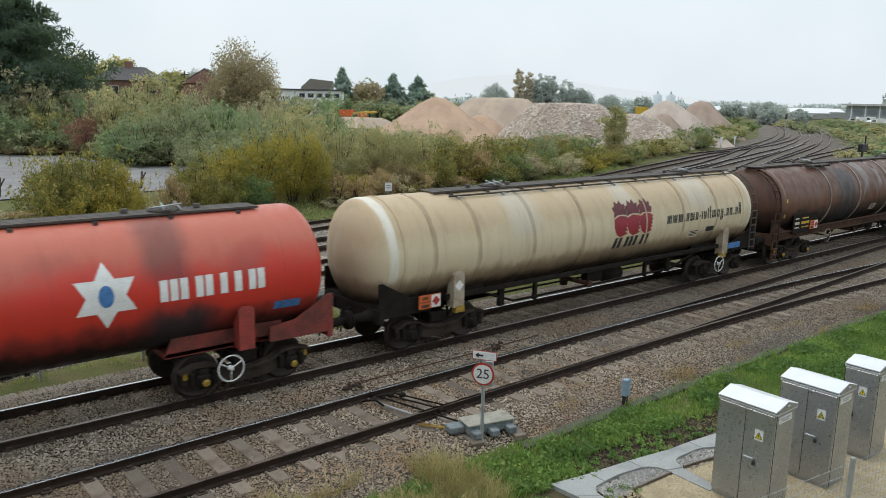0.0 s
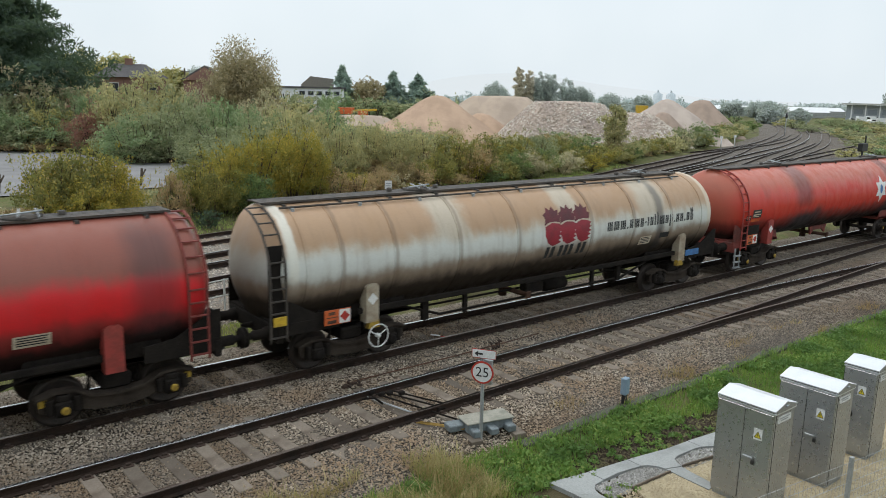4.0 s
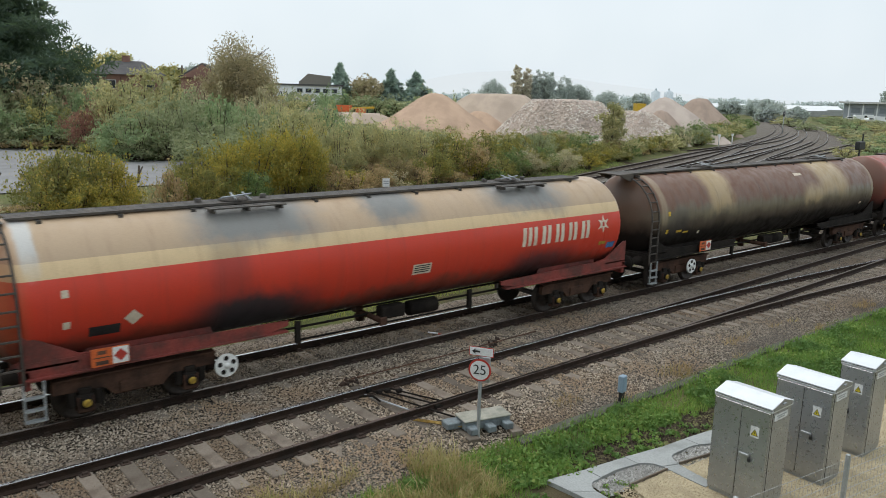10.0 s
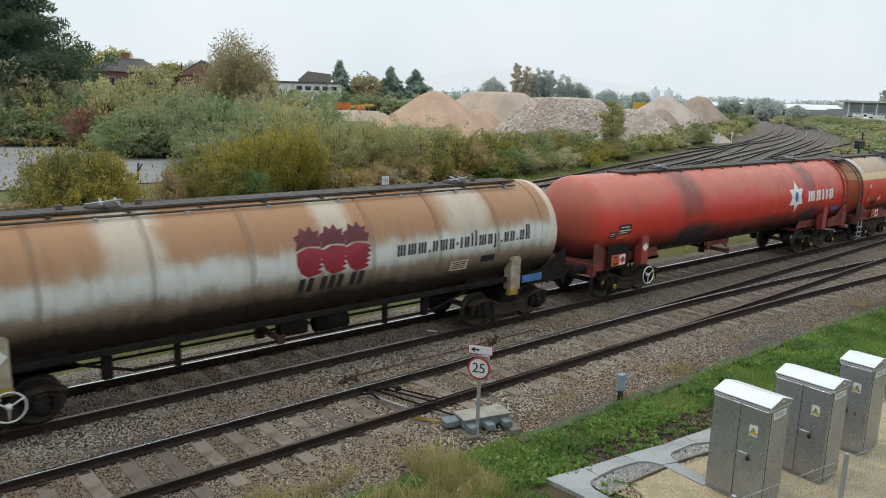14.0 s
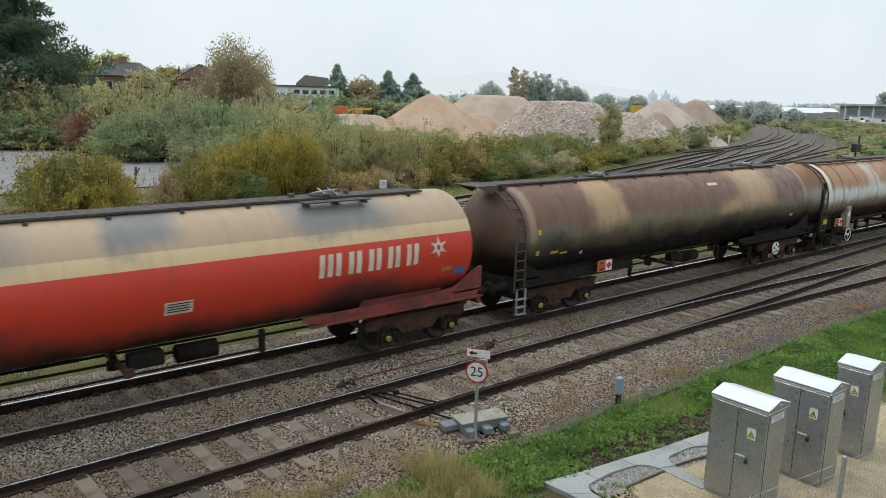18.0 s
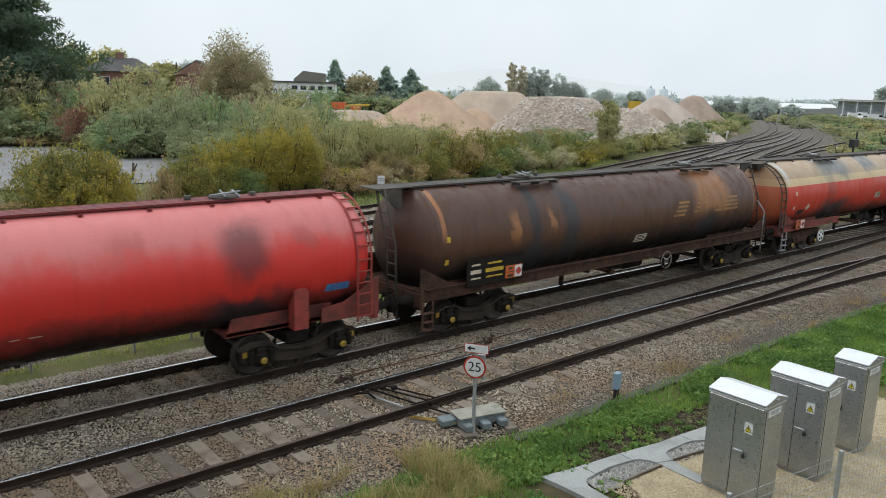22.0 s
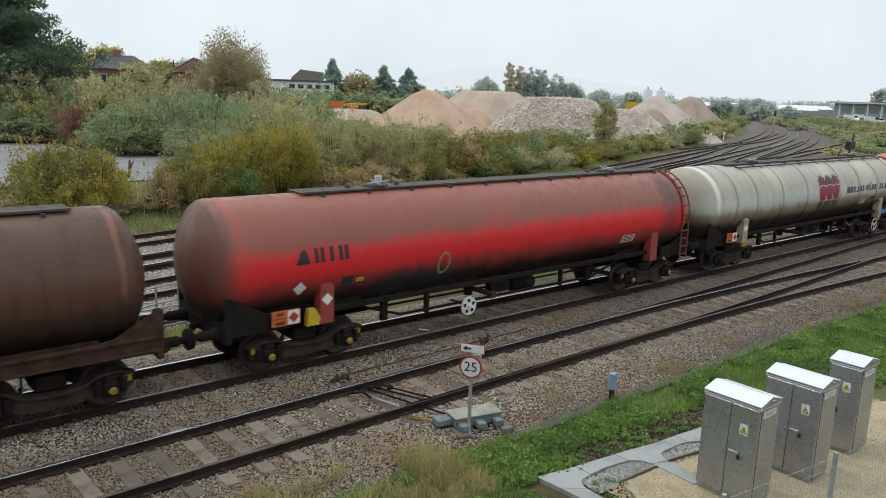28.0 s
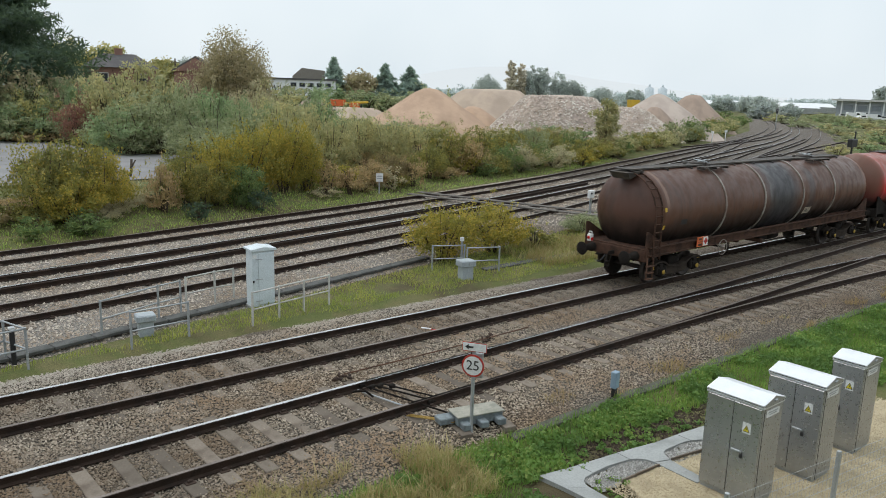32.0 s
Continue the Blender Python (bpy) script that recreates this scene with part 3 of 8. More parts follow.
def tank_paint(kind, i):
    rear, front = (e + SHOULDER * k for e, k in zip(tank_ends(i), (1, -1)))
    if kind == "cream":
        crown = {1: (0.47, 0.36, 0.225), 3: (0.41, 0.25, 0.14), 8: (0.34, 0.165, 0.07), 13: (0.40, 0.36, 0.295)}[i]
        base = {1: (0.60, 0.51, 0.345), 3: (0.56, 0.52, 0.43), 8: (0.44, 0.40, 0.33), 13: (0.44, 0.42, 0.355)}[i]
        ribs = [(x + 0.05, 0.08, 1.9, (0.15, 0.10, 0.065), 0.45) for x in (-6.36, -4.94, -2.99, -1.0, 1.92, 3.85, 5.75)]
        return paint("cream_tank_paint", i, base, crown, (0.17, 0.10, 0.06), [(5.2, 0.2, 1.5, 3.6, 0.6)] if i == 3 else [],
                     belly=(0.030, 0.023, 0.018), belly_z=(1.62, 2.06) if i != 1 else (1.3, 1.75), upper_z=(2.48, 3.0), upper_amount=0.92, streak=0.2, wander=0.3,
                     patches=[(-3.2, 0.55, 2.6, 4.2), (1.1, 0.4, 2.8, 4.2), (4.9, 0.7, 2.7, 4.2)], patch_col=(0.52, 0.47, 0.38), patch_amount=0.75,
                     waist=None if i == 1 else (2.14, 2.62, (0.61, 0.63, 0.595) if i != 13 else (0.50, 0.505, 0.455), 0.85),
                     ends=(rear - 0.42, front + 0.42, (0.20, 0.155, 0.115), 0.75 if i in (3, 8) else 0.45),
                     collars=ribs + [(rear, 0.16, 1.9, (0.70, 0.68, 0.60), 0.85), (front, 0.16, 1.9, (0.66, 0.58, 0.45), 0.7)], rough=0.45)
    if kind == "red":
        plain_red = i == 12
        sm = [(5.3, 0.55, 2.35, 3.3, 0.65), (5.3, 0.9, 1.2, 1.9, 0.9), (-2.0, 1.8, 1.0, 1.8, 0.95)] if plain_red else [(-3.1, 0.75, 2.3, 3.9, 0.55), (-2.7, 1.4, 1.1, 2.05, 0.96), (5.2, 0.8, 1.2, 2.05, 0.92), (5.0, 0.5, 2.6, 3.8, 0.55)]
        # upper colour: faded red, with the sky's pinkish reflection put into it
        return paint("red_tank_paint", i, (0.62, 0.034, 0.026) if plain_red else (0.55, 0.038, 0.022), (0.58, 0.185, 0.175) if plain_red else (0.47, 0.14, 0.092), (0.14, 0.03, 0.025), sm, belly_z=(1.35, 1.78), upper_z=(2.6, 3.3), upper_amount=0.9, streak=0.12, rough=0.36,
                     ends=(rear - 0.3, front + 0.45, (0.33, 0.115, 0.075), 0.7), patches=[(-6.0, 0.3, 2.7, 3.0), (3.0, 0.35, 3.0, 3.3), (6.6, 0.3, 2.7, 3.1)], patch_col=(0.30, 0.075, 0.06), patch_amount=0.5)
    if kind == "crimson":
        return paint("crimson_tank_paint", i, (0.64, 0.020, 0.025), (0.23, 0.082, 0.056), (0.14, 0.04, 0.034), [(-2.9, 1.6, 1.0, 1.9, 0.9), (7.3, 0.5, 1.4, 3.6, 0.5)], belly_z=(1.5, 1.9),
                     upper_z=(2.5, 2.92), upper_amount=0.95, streak=0.12, wander=0.3, patches=[(-0.3, 0.55, 2.75, 3.1)], patch_col=(0.42, 0.06, 0.045), patch_amount=0.6, rough=0.36,
                     ends=(rear - 0.05, front + 0.3, (0.13, 0.062, 0.041), 0.96), collars=[(rear + 0.12, 0.14, 2.2, (0.42, 0.06, 0.045), 0.35)])
    if kind == "mottled":
        return paint("mottled_brown_tank_paint", i, (0.150, 0.122, 0.080), (0.145, 0.068, 0.040), (0.055, 0.04, 0.03), [(-6.6, 0.7, 1.8, 2.5, 0.5)], belly=(0.016, 0.014, 0.013), belly_z=(1.75, 2.15), upper_z=(2.5, 2.85), upper_amount=0.95, streak=0.3,
                     patches=[(-4.0, 0.75, 2.5, 4.2), (4.4, 1.2, 2.5, 4.2), (2.6, 0.7, 2.3, 2.8)], patch_col=(0.40, 0.26, 0.13) if i == 9 else (0.38, 0.275, 0.145), rough=0.38,
                     ends=(rear - 0.25, front + 0.3, (0.095, 0.062, 0.042), 0.85), collars=[(rear + 0.1, 0.2, 2.1, (0.34, 0.265, 0.17), 0.55), (front, 0.2, 2.0, (0.36, 0.29, 0.19), 0.45)])
    if kind == "banded":
        return paint("banded_tank_paint", i, (0.55, 0.045, 0.022), (0.34, 0.235, 0.15), (0.13, 0.05, 0.035), [(-3.5, 1.5, 0.9, 2.0, 0.97), (4.9, 1.3, 1.0, 2.0, 0.8), (-4.1, 0.5, 1.4, 3.0, 0.35)],
                     belly_z=(1.1, 1.5), upper_z=(9, 10), streak=0.16, patches=[(-3.3, 1.4, 3.05, 4.5), (4.6, 1.4, 3.1, 4.5), (0.2, 0.7, 3.2, 4.5)], patch_col=(0.15, 0.165, 0.17), patch_amount=0.85,
                     band=(2.82, 3.10, (0.60, 0.44, 0.25), (0.41, 0.295, 0.19)), rough=0.38, ends=(rear - 0.15, front + 0.45, (0.36, 0.15, 0.065), 0.6), collars=[(rear + 0.1, 0.2, 3.05, (0.50, 0.52, 0.52), 0.75)])
    sm = {11: [(-4.0, 0.22, 1.5, 3.8, 0.85), (-2.6, 0.34, 1.4, 3.5, 0.85), (4.4, 0.55, 1.2, 2.25, 0.85), (-3.9, 0.6, 1.0, 2.0, 0.85)], 15: [(0.6, 1.25, 1.2, 3.8, 0.95), (2.9, 0.3, 1.2, 3.4, 0.6)]}.get(i, [(-2.0, 0.9, 1.3, 3.6, 0.8)])
    dim = {11: 0.64, 15: 0.68}.get(i, 0.85)
    return paint("brown_tank_paint", i, tuple(c * dim for c in (0.145, 0.062, 0.036)), tuple(c * dim for c in (0.122, 0.057, 0.036)), (0.036, 0.023, 0.018), sm, belly=(0.014, 0.012, 0.011), belly_z=(1.45, 1.98), upper_z=(2.5, 3.1), streak=0.45,
                 patches=[(4.7, 0.95, 2.3, 4.0), (-4.7, 0.14, 2.3, 3.0), (-3.35, 0.1, 2.4, 3.0)] if i == 11 else [(0.1, 0.2, 2.9, 4.2), (-0.25, 0.14, 2.4, 4.2), (1.2, 0.1, 2.6, 4.0)], patch_col=(0.42, 0.18, 0.065) if i == 11 else (0.24, 0.235, 0.235), patch_amount=0.6 if i == 11 else 0.55, rough=0.42,
                 ends=(rear - 0.2, front + 0.3, tuple(c * dim for c in (0.105, 0.05, 0.036)), 0.6), collars=[(rear + 0.12, 0.1, 2.6, (0.42, 0.17, 0.06) if i == 11 else (0.20, 0.12, 0.085), 0.8), (front - 0.05, 0.08, 1.9, (0.24, 0.10, 0.055), 0.6)])


M_CRIMSON = plain("crimson_paint", (0.30, 0.02, 0.035), (0.20, 0.02, 0.03), 0.5, 0, 3, 30, 0.05)
M_MAROON = plain("maroon_paint", (0.13, 0.018, 0.024), (0.08, 0.016, 0.02), 0.5, 0, 3, 30, 0.05)
M_DARK_GREEN = plain("dark_lettering", (0.018, 0.02, 0.022), (0.03, 0.03, 0.03), 0.5, 0, 3, 30, 0.05)
M_PALE = plain("pale_lettering", (0.66, 0.58, 0.46), (0.55, 0.44, 0.33), 0.5, 0, 3, 30, 0.05)
M_WALK = plain("walkway_steel", (0.062, 0.055, 0.049), (0.10, 0.082, 0.066), 0.7, 0.2, 3, 30, 0.2)
M_WHEEL = plain("wheel_steel", (0.07, 0.055, 0.048), (0.045, 0.04, 0.036), 0.6, 0.5, 5, 40, 0.15)
M_POD = plain("stained_cream", (0.42, 0.36, 0.27), (0.26, 0.19, 0.13), 0.6, 0, 3, 30, 0.1)
M_TAN = plain("stained_rib", (0.34, 0.24, 0.15), (0.22, 0.15, 0.10), 0.6, 0, 3, 30, 0.1)
M_RIBGREY = plain("rubbed_band", (0.30, 0.27, 0.24), (0.16, 0.11, 0.085), 0.55, 0.1, 2, 30, 0.1)


def on_tank(polys, lift=0.006):
    """Flat outlines of (x, z) laid on the near side of a tank."""
    bm = bmesh.new()
    for poly in polys:
        bm.faces.new([bm.verts.new((x, 0, z)) for x, z in poly])
    lo, hi = min(z for p in polys for _, z in p), max(z for p in polys for _, z in p)
    k = lo + 0.07
    while k < hi:
        bmesh.ops.bisect_plane(bm, geom=bm.verts[:] + bm.edges[:] + bm.faces[:], plane_co=(0, 0, k), plane_no=(0, 0, 1))
        k += 0.07
    r = TANK_R + lift
    for v in bm.verts:
        v.co.z += 0.035
        v.co.y = -math.sqrt(max(0.01, r * r - (v.co.z - TANK_Z) ** 2))
    return bm


def decal(name, key, polys, material, parent, label="", lift=0.006):
    k = ("decal", key, material.name)
    if k not in cache:
        bm = on_tank(polys, lift)
        me = bpy.data.meshes.new(name)
        bm.to_mesh(me)
        bm.free()
        me.materials.append(material)
        cache[k] = me
    return part(name, cache[k], None, parent, label)


def rect(x0, x1, z0, z1, slant=0.0):
    return [(x0, z0), (x1, z0), (x1 + slant, z1), (x0 + slant, z1)]


def bars(strokes, x0, x1, z0, z1, weight=0.45, slant=0.0):
    """Plain upright bars in place of lettering: one count of bars for each sign."""
    total = sum(strokes) + 0.55 * (len(strokes) - 1)
    unit, x, out = (x1 - x0) / total, x0, []
    for s in strokes:
        for k in range(s):
            out.append(rect(x + k * unit, x + (k + weight) * unit, z0, z1, slant))
        x += (s + 0.55) * unit
    return out


def star(cx, cz, r1, r2, n=6, turn=90):
    return [(cx + (r1 if k % 2 == 0 else r2) * math.cos(radians(turn + 180 / n * k)), cz + (r1 if k % 2 == 0 else r2) * math.sin(radians(turn + 180 / n * k))) for k in range(2 * n)]


def oval(cx, cz, rx, rz, n=20):
    return [(cx + rx * math.cos(2 * math.pi * k / n), cz + rz * math.sin(2 * math.pi * k / n)) for k in range(n)]


def crest(shift):
    """The three overlapping lobes of the emblem, each with a toothed front, and the shape above each."""
    low, up = [], []
    for k in range(3):
        x = shift + 0.60 * k
        front = []
        for j in range(5):
            z = 2.16 + 0.11 * j
            front += [(x + 0.50 + 0.03 * j, z), (x + 0.64 + 0.02 * j, z + 0.05)]
        low.append([(x + 0.03, 2.66), (x + 0.02, 2.42), (x + 0.12, 2.22), (x + 0.30, 2.12)] + front + [(x + 0.56, 2.72), (x + 0.30, 2.75)])
        up.append([(x + 0.01, 2.70), (x + 0.20, 2.77), (x + 0.42, 2.78), (x + 0.62, 2.75), (x + 0.70, 2.92), (x + 0.60, 2.95), (x + 0.66, 3.08), (x + 0.52, 3.05), (x + 0.46, 3.18), (x + 0.34, 3.08), (x + 0.22, 3.16), (x + 0.16, 3.03), (x + 0.02, 2.98), (x + 0.08, 2.86)])
    return low, up


def tank_geo(rear, front):
    """A long cylinder with dished ends: a shallow crown and a tight knuckle at each shoulder."""
    crown, knuckle = 2.05, 0.28
    th = math.asin((TANK_R - knuckle) / (crown - knuckle))
    deep = crown - math.sqrt((crown - knuckle) ** 2 - (TANK_R - knuckle) ** 2)
    end = [(crown * (1 - math.cos(th * k / 8)), max(0.0001, crown * math.sin(th * k / 8))) for k in range(9)]
    end += [(deep - knuckle * math.cos(th + (math.pi / 2 - th) * k / 7), TANK_R - knuckle + knuckle * math.sin(th + (math.pi / 2 - th) * k / 7)) for k in range(1, 8)]
    return Geo().turn([(rear + a, r) for a, r in end] + [(front - a, r) for a, r in reversed(end)], (0, 0, TANK_Z), n=72)


SHOULDER = 0.66      # from a tank's tip to where its straight part begins
TANK_ENDS = {"cream": (-8.19, 8.55), "red": (-8.10, 8.69), "crimson": (-8.28, 8.69), "mottled": (-8.10, 8.64), "banded": (-8.34, 8.64), "brown": (-7.99, 8.69)}


def tank_ends(i):
    return {11: (-8.0, 8.02), 15: (-7.74, 8.56)}.get(i, TANK_ENDS[TRAIN[i][0]])


def ring_on(x, w=0.06, t=0.025):
    return lambda g: g.turn([(x - w / 2, TANK_R - 0.01), (x - w / 2, TANK_R + t), (x + w / 2, TANK_R + t), (x + w / 2, TANK_R - 0.01)], (0, 0, TANK_Z), n=48, smooth=False)


def seam_on(x, w=0.035):
    return lambda g: g.turn([(x - w, TANK_R - 0.004), (x, TANK_R + 0.008), (x + w, TANK_R - 0.004)], (0, 0, TANK_Z), n=48)


def build_wheelset(g):
    for s in (-1, 1):
        y = s * 0.72
        g.turn([(y - s * 0.05, 0.10), (y - s * 0.05, 0.40), (y - s * 0.03, 0.49), (y - s * 0.005, 0.49), (y + s * 0.01, 0.462), (y + s * 0.075, 0.455), (y + s * 0.075, 0.40), (y + s * 0.03, 0.36), (y + s * 0.03, 0.14), (y + s * 0.08, 0.12), (y + s * 0.08, 0.02)], axis="y", n=28)
        for k in range(6):
            a = k * math.pi / 3
            g.box(0.25 * math.cos(a), y + s * 0.034, 0.25 * math.sin(a), 0.05, 0.02, 0.05)
    g.rod((0, -1.0, 0), (0, 1.0, 0), 0.075, 12)


def build_curved_frame(s):
    def f(g):
        out = [(-1.38, 0.44), (-1.40, 0.66), (-1.12, 0.76), (-0.78, 0.74), (-0.48, 0.58), (0, 0.53), (0.48, 0.58), (0.78, 0.74), (1.12, 0.76), (1.40, 0.66), (1.38, 0.44), (1.12, 0.36), (0.82, 0.40), (0.42, 0.30), (0, 0.27), (-0.42, 0.30), (-0.82, 0.40), (-1.12, 0.36)]
        g.plate(out, s * 1.06 - 0.045, s * 1.06 + 0.045)
        top = [(-1.44, 0.70), (-1.12, 0.80), (-0.76, 0.78), (-0.46, 0.62), (0, 0.57), (0.46, 0.62), (0.76, 0.78), (1.12, 0.80), (1.44, 0.70), (1.44, 0.66), (1.12, 0.75), (0.78, 0.73), (0.48, 0.57), (0, 0.52), (-0.48, 0.57), (-0.78, 0.73), (-1.12, 0.75), (-1.44, 0.66)]
        g.plate(top, s * 1.06 - 0.12, s * 1.06 + 0.12)
    return f


def build_box_frame(s):
    def f(g):
        out = [(-1.5, 0.66), (-1.5, 0.88), (-1.2, 0.93), (1.2, 0.93), (1.5, 0.88), (1.5, 0.66), (0.62, 0.64), (0.45, 0.46), (-0.45, 0.46), (-0.62, 0.64)]
        g.plate(out, s * 1.08 - 0.06, s * 1.08 + 0.06)
        g.box(0, s * 1.10, 0.92, 3.0, 0.22, 0.035, c=0.006)
        g.box(0, s * 1.15, 0.60, 0.72, 0.05, 0.24, c=0.015)
        for x in (-0.97, 0.97):
            g.box(x, s * 1.12, 0.42, 0.30, 0.22, 0.34, c=0.03)
    return f


def build_spring(g):
    prof = []
    for k in range(13):
        prof.append((0.10 - 0.0 + k * 0.024, 0.085 if k % 2 else 0.062))
    g.turn(prof, (0, 0, 0), "z", 10)


def build_axlebox(g):
    g.box(0, 0, 0, 0.30, 0.20, 0.30, c=0.04).box(0, 0.0, 0.2, 0.22, 0.16, 0.12, c=0.02)
    g.turn([(-0.10, 0.11), (-0.15, 0.11), (-0.16, 0.09), (-0.16, 0.001)], axis="y", n=14)


def build_cap(g):
    g.turn([(0, 0.075), (-0.02, 0.075), (-0.03, 0.055), (-0.03, 0.001)], axis="y", n=14)


def build_handwheel(g, r=0.27):
    n = 20
    for k in range(n):
        a, b = 2 * math.pi * k / n, 2 * math.pi * (k + 1) / n
        g.rod((r * math.cos(a), 0, r * math.sin(a)), (r * math.cos(b), 0, r * math.sin(b)), 0.016, 6, caps=False)
    for k in range(3):
        a = 2 * math.pi * k / 3 + 0.5
        g.rod((0, 0, 0), (r * math.cos(a), 0, r * math.sin(a)), 0.013, 6)
    g.turn([(-0.04, 0.001), (-0.04, 0.045), (0.06, 0.055)], axis="y", n=12)


def build_disc_wheel(g):
    g.turn([(-0.02, 0.001), (-0.02, 0.24), (0.02, 0.24)], axis="y", n=24, smooth=False)
    g.turn([(-0.05, 0.001), (-0.05, 0.06), (0, 0.06)], axis="y", n=12)


def build_disc_hole(k):
    a = 2 * math.pi * k / 5 + 0.4
    return lambda g: g.plate([(0.15 * math.cos(a) + 0.052 * math.cos(b), 0.15 * math.sin(a) + 0.052 * math.sin(b)) for b in [math.pi * j / 6 for j in range(12)]], -0.026, -0.021)


def ladder_arc(r):
    """The bend of a ladder round the near side, from the crown down, then straight to its foot."""
    arc = [(-r * math.cos(radians(a)), TANK_Z + r * math.sin(radians(a))) for a in range(78, -1, -13)]
    return arc + [(-r, z) for z in (2.1, 1.84, 1.58, 1.32, 1.06)]


def add_ladder(w, x, r, material):
    arc = ladder_arc(r)
    def stringer(g):
        g.path([(0, y, z) for y, z in arc] + [(0, -r, 0.95)], 0.026, 6)
    ladder = part("ladder", shared(("ladder", r), stringer, material), None, w, m=Matrix.Translation((x - 0.18, 0, 0)))
    part("stringer", shared(("ladder", r), stringer, material), None, ladder, m=Matrix.Translation((0.36, 0, 0)))
    for y, z in arc:
        part("rung", shared("rung", lambda g: g.box(0.18, 0, 0, 0.36, 0.05, 0.028), material), None, ladder, m=Matrix.Translation((0, y, z)))


def build_step(g):
    for x in (-0.16, 0.16):
        g.box(x, 0, 0.70, 0.035, 0.035, 0.72)
    for z in (0.36, 0.56, 0.78):
        g.box(0, 0, z, 0.34, 0.12, 0.03)


def build_buffer(g):
    g.turn([(0, 0.15), (0.12, 0.15), (0.14, 0.11), (0.40, 0.11), (0.42, 0.075), (0.54, 0.075), (0.55, 0.21), (0.585, 0.225), (0.60, 0.2), (0.61, 0.001)], axis="x", n=18)


def build_coupling(g):
    g.box(0.12, 0, 0, 0.34, 0.07, 0.12, c=0.02)
    for k in range(3):
        g.rod((0.24 + 0.05 * k, -0.07, -0.05 - 0.16 * k), (0.24 + 0.05 * k, -0.07, -0.22 - 0.14 * k), 0.022, 6).rod((0.24 + 0.05 * k, 0.07, -0.05 - 0.16 * k), (0.24 + 0.05 * k, 0.07, -0.22 - 0.14 * k), 0.022, 6)
    g.rod((0.34, -0.1, -0.28), (0.34, 0.1, -0.28), 0.03, 8)


def hazard_plate(w, x, z, wide=0.66, high=0.34, y=-1.38, backing=True):
    if backing:
        part("plate_board", shared(("plate_board", wide), lambda g: g.box(0, 0.03, 0.12, wide + 0.3, 0.02, high + 0.42, c=0.01), M_GRIME), None, w, m=Matrix.Translation((x, y, z)))
    p = part("hazard_plate", shared(("hazard_plate", wide), lambda g: g.box(0, 0, 0, wide, 0.018, high, c=0.004), M_ORANGE), None, w, "orange hazard warning plate", Matrix.Translation((x, y, z)))
    part("white_field", shared(("white_field", wide), lambda g: g.box(wide * 0.27, -0.012, 0, wide * 0.42, 0.008, high * 0.9), M_WHITE), None, p)
    part("red_diamond", shared(("red_diamond", wide), lambda g: g.plate([(wide * 0.27 + a * 0.12, b * 0.12) for a, b in ((-1, 0), (0, -1), (1, 0), (0, 1))], -0.024, -0.017), M_RED), None, p)
    part("code_bar", shared(("code_bar", wide), lambda g: g.box(-wide * 0.22, -0.012, 0, wide * 0.44, 0.006, 0.02).box(-wide * 0.22, -0.012, -0.1, wide * 0.34, 0.006, 0.07).box(-wide * 0.22, -0.012, 0.09, wide * 0.24, 0.006, 0.07), M_RUST), None, p)


def notice(w, x, z, wide=0.55, high=0.26, material=None):
    ob = decal("notice_panel", ("notice", x, z, wide), [rect(x - wide / 2, x + wide / 2, z - high / 2, z + high / 2)], material or M_PALE, w, "pale painted notice with unreadable lines")
    k = high / 5
    decal("notice_lines", ("nlines", x, z, wide), [rect(x - wide * 0.42, x + wide * (0.42 - 0.06 * (j % 2)), z + high / 2 - k * (j + 1.1), z + high / 2 - k * (j + 0.62)) for j in range(4)], M_DARK_GREEN, ob, lift=0.01)


